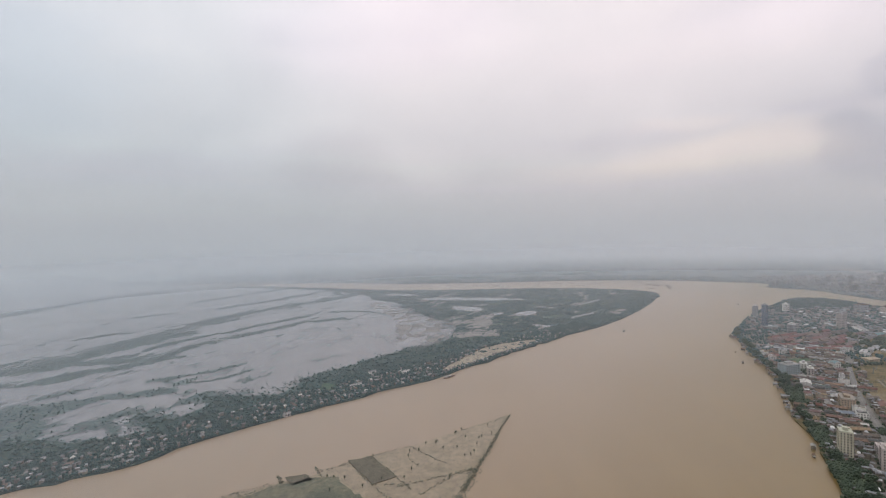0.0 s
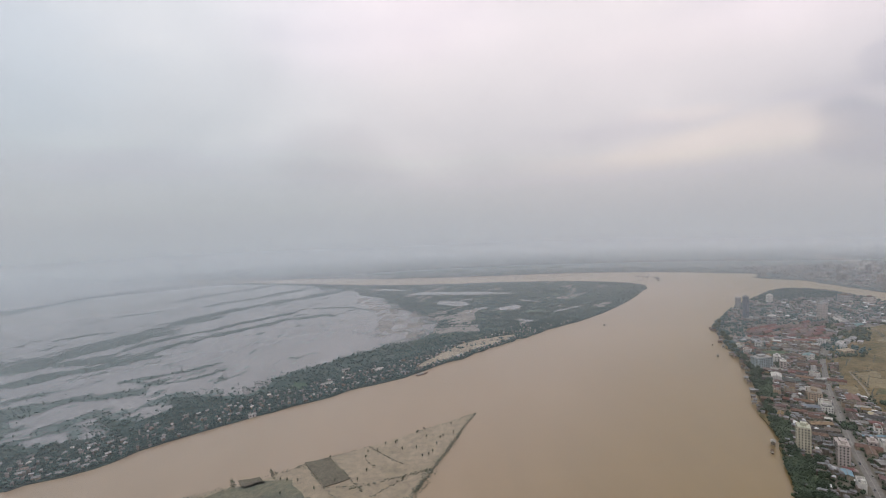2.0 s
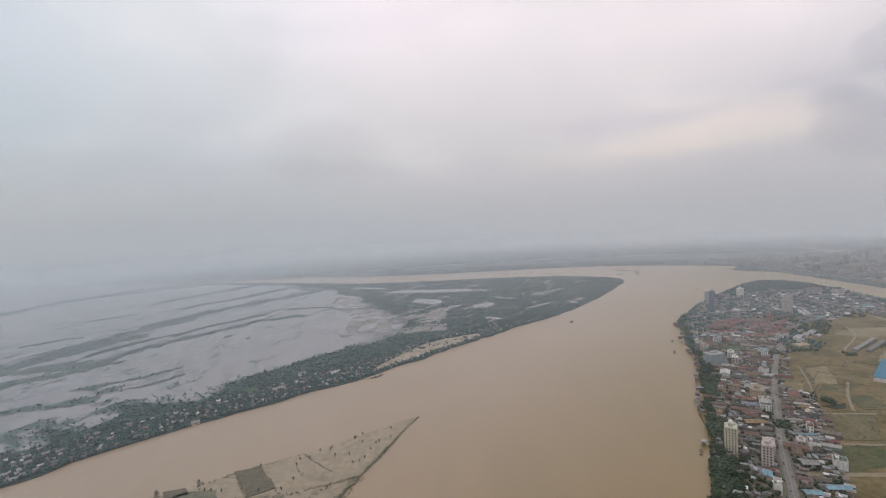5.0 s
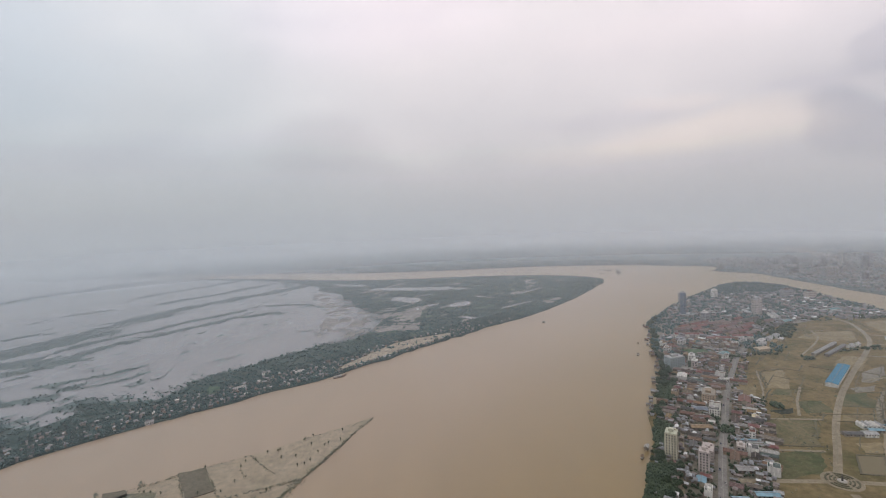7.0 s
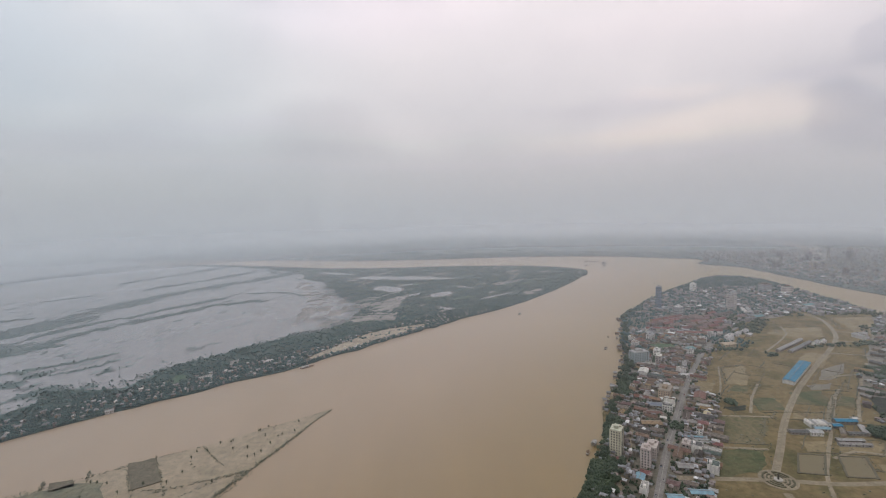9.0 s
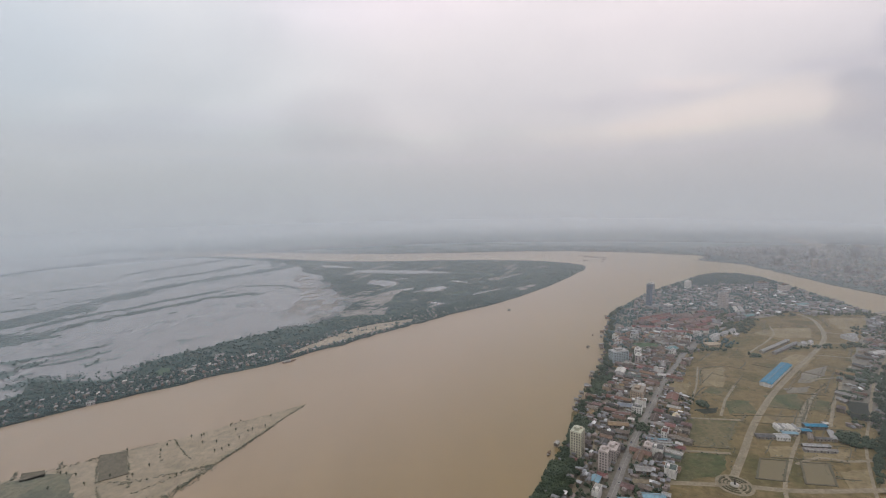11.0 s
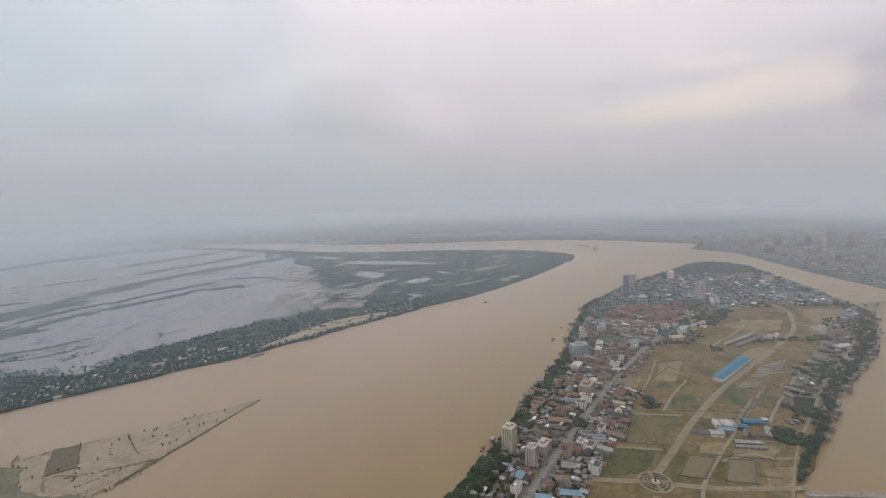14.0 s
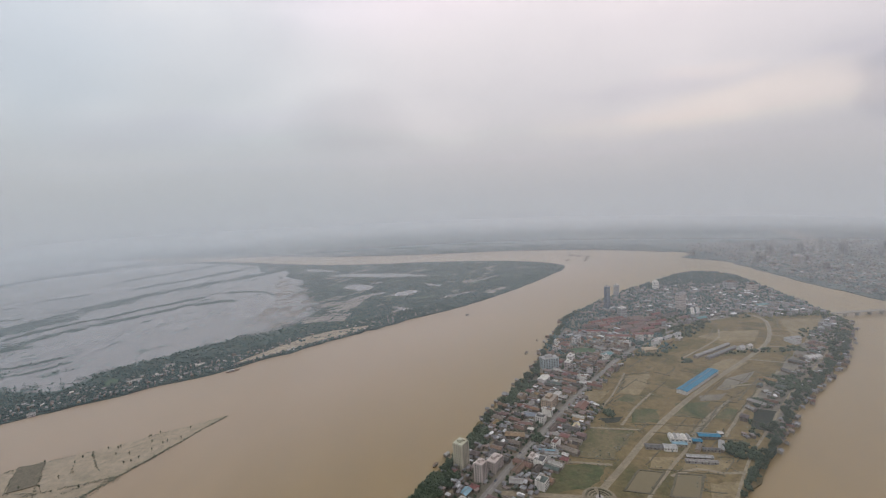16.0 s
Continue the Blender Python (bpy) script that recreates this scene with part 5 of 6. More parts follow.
def house_mass(name, spots, ground, label, small=1.0, walls=None, roofs=None):
    """Many plain gabled and flat-roofed houses too far off to tell apart, joined."""
    v, f, mats = [], [], []
    for x, y, turn in spots:
        w, d = rnd.uniform(9, 18) * small, rnd.uniform(6.5, 10) * small
        h = rnd.choice((3.5, 4.5, 6.5, 6.5, 9.5)) * (0.5 + 0.5 * small)
        rise = rnd.choice((0.2, 1.8, 2.2)) * small
        c, s = math.cos(radians(turn)), math.sin(radians(turn))

        def put(px, py, pz):
            v.append((x + px * c - py * s, y + px * s + py * c, ground + pz))
            return len(v) - 1
        k = [put(px, py, pz) for pz in (-0.5, h) for px, py in ((-w / 2, -d / 2), (w / 2, -d / 2), (w / 2, d / 2), (-w / 2, d / 2))]
        for i in range(4):
            j = (i + 1) % 4
            f.extend([(k[i], k[j], k[4 + j]), (k[i], k[4 + j], k[4 + i])])
            mats.extend([0, 0])
        o = 0.5
        e = [put(px, py, h - 0.1) for px, py in ((-w / 2 - o, -d / 2 - o), (w / 2 + o, -d / 2 - o), (w / 2 + o, d / 2 + o), (-w / 2 - o, d / 2 + o))]
        r = [put(-w / 2 - o, 0, h + rise), put(w / 2 + o, 0, h + rise)]
        f.extend([(e[0], e[1], r[1]), (e[0], r[1], r[0]), (e[2], e[3], r[0]), (e[2], r[0], r[1]), (e[1], e[2], r[1]), (e[3], e[0], r[0])])
        mats.extend([1] * 6)
    me = mesh_of(name, v, f, [walls or WALLS, roofs or ISLAND_ROOFS])
    me.polygons.foreach_set("material_index", mats)
    return tagged(new(name, me), label, "houses", kind="stuff")


PALE_TOWN = tinted("pale_town_walls", [(0.26, 0.245, 0.235)], 0.85, 0.25, 0.3, 0.1, 0.0, 0.1)
house_mass("town_houses", LATER, GROUND_Z, "crowded low town houses under mixed grey and brown roofs", 0.9, PALE_TOWN)

# ---- trees of the peninsula ----
def shore_belt(line, lo, hi, y0, y1, near, far, step):
    """Trees in a belt behind a shore line."""
    for p, q in zip(line, line[1:]):
        if not y0 < p.y < y1:
            continue
        d = (q - p)
        side = Vector((d.y, -d.x)).normalized()
        for _ in range(max(1, int(d.length / step))):
            c = p + d * rnd.random() + side * rnd.uniform(near, far)
            if inside((c.x, c.y), PEN_POLY) and free(c.x, c.y, 1.0) and (c.x < 700 or off_line(c, EAST_LANE)[0] > 4.5):
                yield c


spots = []
for c in shore_belt(WEST_SHORE, 0, 1, 380, 525, 2, 34, 2.4):
    spots.append((c.x, c.y))
for c in shore_belt(WEST_SHORE, 0, 1, 560, 1200, 1, 14, 9):
    spots.append((c.x, c.y))
for c in shore_belt(WEST_SHORE, 0, 1, 700, 800, 1, 26, 4):
    spots.append((c.x, c.y))
for c in itertools.chain(shore_belt(EAST_SHORE, 0, 1, 430, 570, 0, 7, 5.0), shore_belt(EAST_SHORE, 0, 1, 570, 1000, 1, 26, 4.6)):
    spots.append((c.x, c.y))
rnd.shuffle(spots)
for i, (x, y) in enumerate(spots[:230]):
    plant(x, y, GROUND_Z, rnd.randrange(4), rnd.uniform(0, 360))

woods = []
for c in itertools.chain(shore_belt(EAST_SHORE, 0, 1, 430, 575, -1, 7, 2.6), shore_belt(EAST_SHORE, 0, 1, 575, 1750, 0, 42, 1.7)):
    woods.append((c.x, c.y, GROUND_Z, rnd.uniform(2.0, 4.0), rnd.uniform(3.5, 7.5)))
for c in shore_belt(WEST_SHORE, 0, 1, 380, 1800, -1, 16, 4.5):
    woods.append((c.x, c.y, GROUND_Z, rnd.uniform(2.4, 4.2), rnd.uniform(4, 8)))
# groves
for x, y, r in GROVES:
    for _ in range(int(r * r * 0.35)):
        t, q = rnd.uniform(0, math.tau), r * rnd.random() ** 0.5
        if inside((x + q * math.cos(t), y + q * math.sin(t)), PEN_POLY):
            woods.append((x + q * math.cos(t), y + q * math.sin(t), GROUND_Z, rnd.uniform(2.4, 4.0), rnd.uniform(4, 8)))
for cx, cy, r, n in ((806, 552, 19, 60), (560, 590, 10, 20), (660, 880, 26, 40), (690, 1000, 30, 50), (905, 676, 14, 30), (985, 742, 30, 120), (1130, 1150, 40, 50),
                     (735, 985, 22, 40), (960, 1050, 26, 30), (880, 850, 14, 14), (1010, 1300, 50, 60), (1230, 960, 60, 160), (990, 1400, 50, 120)):
    for _ in range(n):
        a, q = rnd.uniform(0, math.tau), r * rnd.random() ** 0.5
        x, y = cx + q * math.cos(a), cy + q * math.sin(a)
        if free(x, y, 0.5) and inside((x, y), PEN_POLY):
            woods.append((x, y, GROUND_Z, rnd.uniform(2.2, 4.2), rnd.uniform(4, 8)))
# wooded tip and greenery among the houses
for _ in range(14500):
    x, y = rnd.uniform(640, 1440), rnd.uniform(880, 1840) if rnd.random() < 0.8 else rnd.uniform(1470, 1840)
    dense = noise.noise((x / 90, y / 90, 3.1)) + (1.1 if y > 1400 else 0.42 if y > 1180 else 0.24)
    if dense > 0.1 and inside((x, y), PEN_POLY) and free(x, y, -1.0 if y < 1100 else -3.0) and not inside((x, y), [(850, 820), (960, 880), (1330, 1000), (1310, 1110), (1060, 1100), (870, 900)]):
        woods.append((x, y, GROUND_Z, rnd.uniform(2.2, 4.2), rnd.uniform(4, 8)))
for _ in range(6200):
    x, y = rnd.uniform(380, 800), rnd.uniform(400, 1000)
    if inside((x, y), PEN_POLY) and off_line((x, y), MAIN_ROAD)[0] < (85 if x < 466 + (y - 450) * 0.67 else 50 if y < 690 else 15) and min(off_line((x, y), l)[0] - w for l, w in ROADS) > -2 and free(x, y, -1.2):
        woods.append((x, y, GROUND_Z, rnd.uniform(1.2, 2.8), rnd.uniform(2.5, 6)))
canopy("woodland", [w for w in woods if w[1] < 1150 and not (w[1] > 900 and w[0] < 900)], M_TREE, "dark green trees crowded along shores and between houses", "trees", 14, 0.72)
TOWN_WOODS = [w for w in woods if w[1] >= 1150 or (w[1] > 900 and w[0] < 900)]
canopy("town_trees", [w for w in TOWN_WOODS if w[1] < 1400], M_HAZED_SCRUB, "dull green trees along the shores and through the town", "trees", 3)
canopy("headland_trees", [w for w in TOWN_WOODS if w[1] >= 1400], M_HAZED_TREE, "hazy blue-green trees crowding the headland", "trees", 3)

# ragged hedge lines between fields and behind the houses
HEDGES = [[(596, 560), (646, 549), (652, 540)], [(572, 546), (590, 566), (640, 626)], [(640, 628), (706, 616)], [(532, 476), (574, 542)], [(650, 540), (604, 480)], [(700, 700), (655, 640)],
          [(782, 606), (846, 674)], [(760, 596), (815, 650)], [(800, 592), (868, 662), (948, 742)], [(714, 722), (748, 800)], [(676, 700), (700, 740), (716, 770)], [(860, 880), (905, 905), (955, 912)],
          [(762, 648), (812, 634)], [(735, 716), (790, 700)], [(960, 990), (1040, 1030), (1125, 1024)], [(1200, 1000), (1270, 1080)]]
tufts = []
for line in HEDGES:
    pts = spline(line, 6)
    for p, q in zip(pts, pts[1:]):
        for _ in range(3):
            g = p + (q - p) * rnd.random() + Vector((rnd.gauss(0, 0.9), rnd.gauss(0, 0.9)))
            if rnd.random() < 0.25 + 0.9 * noise.noise((g.x / 18, g.y / 18, 6.0)) and free(g.x, g.y, 0.3):
                tufts.append((g.x, g.y, GROUND_Z, rnd.uniform(0.7, 1.5), rnd.uniform(0.8, 2.2)))
# tufts and shrubs on the waste ground and along its banks and tracks
for line in TRACKS[:12] + BUNDS:
    pts = spline(line, 8)
    for p, q in zip(pts, pts[1:]):
        for _ in range(3):
            if rnd.random() < 0.75:
                e = (q - p).normalized()
                g = p + (q - p) * rnd.random() + Vector((-e.y, e.x)) * rnd.choice((-1, 1)) * rnd.uniform(1.5, 5.0)
                if free(g.x, g.y, 0.2) and min(off_line(g, l)[0] - w for l, w in ROADS) > -3:
                    tufts.append((g.x, g.y, GROUND_Z, rnd.uniform(0.7, 1.6), rnd.uniform(0.5, 1.5)))
for _ in range(2600):
    x, y = rnd.uniform(540, 1280), rnd.uniform(400, 1100)
    if inside((x, y), PEN_POLY) and noise.noise((x / 45, y / 45, 9.0)) > 0.12 and min(off_line((x, y), l)[0] - w for l, w in ROADS) > 0 and free(x, y, 0.3):
        tufts.append((x, y, GROUND_Z, rnd.uniform(0.7, 1.7), rnd.uniform(0.5, 1.6)))
canopy("shrub", tufts, foliage("dry_shrubs", (0.05, 0.058, 0.03), (0.075, 0.078, 0.042), (0.12, 0.11, 0.06)), "low dry shrubs on waste ground", "shrubs", 3)

# ---- the drowned sandbar ----
M_BAR_GREEN = foliage("drowned_grass", (0.065, 0.075, 0.045), (0.10, 0.105, 0.065), (0.15, 0.145, 0.09))
M_MUD = mottled("wet_mud", [(0.108, 0.098, 0.074), (0.152, 0.136, 0.102)], 0.05, 0.4)
M_WEED = mottled("drowned_weed", [(0.070, 0.082, 0.056), (0.105, 0.108, 0.072), (0.150, 0.138, 0.090), (0.095, 0.100, 0.068)], 0.03, 0.18, 0.6, 0.4)
patch("weed_bed", on_bar([(-340, 424), (-240, 482), (-190, 510), (-150, 522), (-128, 500), (-100, 470), (-60, 462), (-20, 470), (-10, 440), (-34, 410), (-200, 340)]), M_WEED, 0.335, "greenish weed and drowned grass on the bar", "weed", 9, 9.0)
patch("drowned_field", on_bar([(-137, 556), (-108, 566), (-70, 516), (-96, 500)]), M_MUD, 0.34, "square drowned field of dark mud", "field", 6, 2.0)
patch("drowned_field", on_bar([(-205, 520), (-182, 527), (-168, 512), (-190, 502)]), M_MUD, 0.34, "small drowned field of dark mud", "field", 6, 2.0)
BAR_LINES = [
    ([(86, 690), (70, 652), (48, 590), (24, 528), (6, 482)], 2.6, 360), ([(60, 622), (48, 590), (30, 545)], 4.5, 120), ([(-360, 424), (-240, 494), (-182, 522), (-115, 565)], 3.0, 240), ([(-115, 565), (-62, 594)], 2.0, 30),
    ([(-137, 556), (-96, 498), (-70, 470)], 2.0, 90), ([(-108, 566), (-68, 512), (-52, 490)], 2.2, 90), ([(-68, 496), (-18, 514), (22, 530)], 2.6, 130),
    ([(-96, 500), (-60, 500)], 1.6, 30), ([(-62, 594), (-30, 560), (-12, 545)], 1.5, 60), ([(-180, 520), (-160, 488)], 1.5, 26), ([(-45, 540), (-62, 560)], 1.5, 12),
    ([(-260, 470), (-200, 505), (-150, 500)], 4.0, 160), ([(-175, 545), (-150, 500), (-140, 470)], 3.0, 110), ([(-215, 525), (-190, 480)], 2.5, 70), ([(24, 528), (6, 482), (-20, 450)], 7.0, 260),
    ([(-150, 500), (-110, 470), (-60, 455), (-10, 470)], 6.0, 150), ([(10, 530), (-20, 500), (-40, 480)], 3.0, 60), ([(-240, 480), (-190, 470)], 5.0, 60), ([(-4, 632), (40, 655), (86, 690)], 2.0, 22),
]
bar = []
for line, width, count in BAR_LINES:
    pts = spline(on_bar(line), 6)
    for _ in range(count):
        i = rnd.randrange(len(pts) - 1)
        p = pts[i] + (pts[i + 1] - pts[i]) * rnd.random() + Vector((rnd.gauss(0, 1), rnd.gauss(0, 1))) * width * 0.5
        bar.append((p.x, p.y, 0.1, rnd.uniform(0.5, 1.3), rnd.uniform(0.4, 1.4)))
canopy("drowned_hedge", bar, M_BAR_GREEN, "thin hedges and reeds standing in shallow water", "hedge", 3)
BAR_POLY = [(p.x, p.y) for p in SPIT]
got = 0
while got < 30:
    u = rnd.random()
    if u < 0.55:
        x, y = rnd.uniform(-70, 60), rnd.uniform(560, 670)
    else:
        x, y = rnd.uniform(-200, 40), rnd.uniform(480, 600)
    if inside((x, y), BAR_POLY):
        plant(x, y, 0.1, 4, rnd.uniform(0, 360))
        got += 1

# ---- flooded plain: reed beds, tree lines and drowned hedges ----
REEDS = [
    ([(-661, 661), (-592, 614), (-540, 580)], 34, 0, 3.0), ([(-700, 690), (-640, 640)], 26, 0, 3.0), ([(-705, 768), (-682, 784), (-662, 803)], 20, 0, 3.0), ([(-735, 722), (-719, 741), (-696, 756)], 18, 0, 3.0),
    ([(-551, 733), (-495, 706), (-449, 685)], 22, 0, 3.0), ([(-481, 801), (-429, 781), (-372, 765)], 20, 0, 3.0), ([(-1021, 1008), (-948, 1044), (-870, 1080), (-733, 1084)], 40, 0, 3.0),
    ([(-915, 914), (-861, 922), (-819, 939)], 20, 0, 3.0), ([(-802, 984), (-735, 1044), (-675, 1104)], 14, 0, 3.0), ([(-780, 830), (-731, 874)], 12, 0, 2.0), ([(-667, 806), (-596, 824), (-550, 837)], 10, 0, 2.0),
    ([(-611, 909), (-571, 890), (-551, 916)], 7, 0, 2.0), ([(-580, 735), (-560, 700), (-528, 660)], 7, 0, 2.0),
    ([(-1500, 760), (-1200, 900), (-1020, 1040), (-965, 1150), (-930, 1260)], 60, 0, 3.0), ([(-960, 640), (-850, 640), (-740, 650)], 30, 0, 3.0), ([(-800, 720), (-735, 745), (-690, 765)], 22, 0, 3.0),
    ([(-780, 650), (-720, 650), (-690, 660)], 14, 0, 3.0), ([(-610, 690), (-570, 720), (-520, 735)], 16, 0, 3.0), ([(-520, 830), (-470, 812), (-430, 790)], 16, 0, 3.0), ([(-590, 670), (-560, 676)], 10, 0, 2.0),
    ([(-640, 905), (-560, 960), (-520, 1010)], 10, 0, 2.0), ([(-820, 1180), (-760, 1330), (-640, 1500), (-540, 1640)], 20, 0, 2.0), ([(-980, 1900), (-820, 2150), (-700, 2400)], 24, 0, 2.0),
    ([(-1500, 700), (-1031, 1012), (-978, 1100), (-943, 1307), (-893, 1507), (-801, 1773), (-611, 2043), (-409, 2372)], 46, 2600, 4.0),
    ([(-1300, 640), (-923, 905), (-883, 938), (-818, 991), (-749, 1075), (-719, 1211), (-642, 1340), (-526, 1496), (-394, 1577)], 24, 1700, 3.2),
    ([(-990, 1120), (-930, 1200), (-880, 1290), (-840, 1400)], 40, 420, 3.5),
    ([(-718, 782), (-667, 805), (-629, 837), (-560, 850)], 16, 260, 2.8), ([(-523, 822), (-460, 815), (-399, 783)], 18, 300, 3.2), ([(-900, 760), (-790, 770), (-735, 760)], 18, 240, 2.8),
    ([(-800, 690), (-700, 700), (-610, 690)], 16, 240, 3.0), ([(-720, 640), (-640, 660), (-560, 690)], 14, 240, 3.0),
    ([(-850, 2830), (-1133, 2261), (-1235, 2092)], 22, 700, 4.5), ([(-1900, 1800), (-1877, 1979), (-1834, 2427), (-1429, 2858)], 50, 900, 6.0), ([(-700, 2480), (-560, 2250), (-500, 2150)], 20, 300, 4.0),
    ([(-480, 1730), (-330, 1700), (-260, 1640)], 10, 120, 3.0), ([(-560, 880), (-505, 905), (-455, 965)], 5, 90, 2.0), ([(-1150, 1330), (-1040, 1420)], 16, 90, 3.5), ([(-1250, 1700), (-1120, 1800)], 14, 80, 3.5),
]
M_REED, _t, _b = material("reed_bed", 0.6, 0.0, 0.5)
# bluish sheen imitates haze over the reeds
_b.inputs["Sheen Weight"].default_value = 0.1
_b.inputs["Sheen Tint"].default_value = (0.85, 0.95, 1.0, 1)
_p = where(_t)
_t.links.new(ramp(_t, [(0.3, (0.018, 0.050, 0.048)), (0.5, (0.030, 0.068, 0.065)), (0.7, (0.054, 0.092, 0.084))], noise_tex(_t, _p, 0.03, 5.0, 0.65)).outputs[0], _b.inputs["Base Color"])

FLOOD_POLY = [(p.x, p.y) for p in FLOODED]
BANK_POLY = [(p.x, p.y) for p in LEFT_BANK]
CELL = 9.0
NX, NY = 230, 250
X0, Y0 = -1950.0, 560.0
gx, gy = np.meshgrid(X0 + np.arange(NX) * CELL, Y0 + np.arange(NY) * CELL)


def line_gap(line):
    """Distance of every cell from a line."""
    best = np.full(gx.shape, 1e9)
    pts = ragged(spline(line, 30), 16, 70)
    for a, b in zip(pts, pts[1:]):
        dx, dy = b.x - a.x, b.y - a.y
        t = np.clip(((gx - a.x) * dx + (gy - a.y) * dy) / max(dx * dx + dy * dy, 1e-6), 0, 1)
        best = np.minimum(best, np.hypot(gx - a.x - dx * t, gy - a.y - dy * t))
    return best


level = np.full(gx.shape, -1.0)
for line, width, count, size in REEDS:
    level = np.maximum(level, 1.0 - line_gap(line) / (width * 1.25))
ca, sa = math.cos(radians(66)), math.sin(radians(66))
reed_cells, scrub = [], []
for j in range(NY):
    for i in range(NX):
        x, y = gx[j, i], gy[j, i]
        u, w = x * ca + y * sa, -x * sa + y * ca
        n = noise.noise((u / 150, w / 34, 2.0)) + 0.8 * noise.noise((u / 44, w / 12, 8.0)) + 0.55 * noise.noise((u / 18, w / 7, 5.0))
        v = max(level[j, i], -0.32) + n * 0.95
        if v < 0.25:
            continue
        if not inside((x, y), FLOOD_POLY) or inside((x, y), BANK_POLY):
            continue
        reed_cells.append((x, y, v))
        if rnd.random() < 0.8:
            scrub.append((x + rnd.uniform(-5, 5), y + rnd.uniform(-5, 5), 0.25, rnd.uniform(1.0, 2.2), rnd.uniform(0.6, 1.6)))
        if v > 0.4 and rnd.random() < 0.6:
            scrub.append((x + rnd.uniform(-5, 5), y + rnd.uniform(-5, 5), 0.25, rnd.uniform(1.6, 3.2), rnd.uniform(2.0, 5.0)))
# short drowned banks and weed rafts lying all over the open water
got = 0
while got < 420:
    x, y = rnd.uniform(-1250, 60), rnd.uniform(580, 1900)
    if noise.noise((x / 170, y / 170, 3.3)) < -0.15 or not inside((x, y), FLOOD_POLY) or inside((x, y), BANK_POLY):
        continue
    turn = radians(66 + rnd.gauss(0, 16))
    for k in range(rnd.choice((1, 1, 2, 2, 3, 4, 6))):
        reed_cells.append((x + 6.0 * k * math.cos(turn) + rnd.gauss(0, 1.2), y + 6.0 * k * math.sin(turn) + rnd.gauss(0, 1.2), rnd.uniform(-0.75, -0.35)))
        if rnd.random() < 0.5:
            scrub.append((*reed_cells[-1][:2], 0.25, rnd.uniform(0.8, 1.6), rnd.uniform(0.6, 2.0)))
    got += 1
got = 0
while got < 900:
    x, y = rnd.uniform(-1300, 0), rnd.uniform(560, 1900)
    if inside((x, y), FLOOD_POLY) and not inside((x, y), BANK_POLY) and noise.noise((x / 120, y / 120, 7.7)) > 0.0:
        scrub.append((x, y, 0.25, rnd.uniform(1.0, 2.4), rnd.uniform(1.0, 3.6)))
        got += 1
for p, q in zip(LEFT_INNER, LEFT_INNER[1:]):
    if -700 < p.x and p.y < 1900:
        for _ in range(14):
            g = p + (q - p) * rnd.random() + Vector((rnd.gauss(0, 14), rnd.gauss(0, 14)))
            scrub.append((g.x, g.y, 0.3, rnd.uniform(1.4, 3.2), rnd.uniform(1.5, 4.0)))
EDGE = [(-20, 1190), (50, 1330), (-20, 1530), (-130, 1740), (-270, 1850), (-380, 2100), (-330, 1800), (-210, 1560), (-180, 1380), (-160, 1200)]
for _ in range(5200):
    x, y = rnd.uniform(-380, 50), rnd.uniform(1190, 2100)
    if inside((x, y), EDGE) and noise.noise((x / 60, y / 40, 4.4)) + 0.5 * noise.noise((x / 18, y / 14, 1.0)) + (x + 0.28 * y - 330) / 260 > 0.1:
        scrub.append((x, y, 0.25, rnd.uniform(1.6, 3.6), rnd.uniform(1.0, 2.6)))
bm = bmesh.new()
for x, y, v in reed_cells:
    a = rnd.uniform(0, math.tau)
    r = CELL * (0.45 + 0.35 * min(1.0, v))
    vs = []
    for k in range(7):
        t = a + k * math.tau / 7
        q = r * rnd.uniform(0.55, 1.15)
        px, py = q * 1.7 * math.cos(t), q * 0.75 * math.sin(t)
        vs.append(bm.verts.new((x + px * ca - py * sa, y + px * sa + py * ca, 0.3 + rnd.uniform(0.02, 0.3))))
    bm.faces.new(vs)
bmesh.ops.triangulate(bm, faces=bm.faces)
tagged(part("reed_bed", bm, M_REED), "broken beds of grey-green reeds in flood water", "reeds", kind="stuff")
canopy("flooded_scrub", scrub, M_HAZED_SCRUB, "grey-green scrub and tree lines standing in flood water", "scrub", 2)

# ---- left bank: trees, village, sand and pools ----
LEFT_POLY = [(p.x, p.y) for p in LEFT_BANK]
M_PLOT = mottled("drained_plots", [(0.15, 0.147, 0.142), (0.205, 0.192, 0.182), (0.28, 0.26, 0.24)], 0.02, 0.2)


ISLAND_WATER = [(80, 1965, 230, 46, -14), (42, 1715, 74, 42, -50), (256, 1566, 55, 34, 45), (157, 1582, 22, 11, 55), (108, 1787, 32, 13, 15), (333, 1703, 56, 12, -48),
                (428, 1506, 80, 9, 40), (-260, 2180, 90, 24, -30), (276, 1345, 46, 9, -40), (560, 1800, 60, 9, 50)]


def wet(x, y):
    """Low ground on the island: some named pools, and streaks along the river."""
    u, w = x * 0.60 + y * 0.80, -x * 0.80 + y * 0.60
    n = 0.9 * noise.noise((u / 150, w / 48, 6.6)) + 0.5 * noise.noise((u / 50, w / 18, 3.0))
    best = n * 0.62 + 0.11
    for px, py, a, b, turn in ISLAND_WATER:
        c, s = math.cos(radians(turn)), math.sin(radians(turn))
        p, q = (x - px) * c + (y - py) * s, -(x - px) * s + (y - py) * c
        best = min(best, 0.9 * ((p / a) ** 2 + (q / b) ** 2) - 1.2 + 0.75 * n + 0.5 * noise.noise((u / 22, w / 9, 1.7)))
    return best


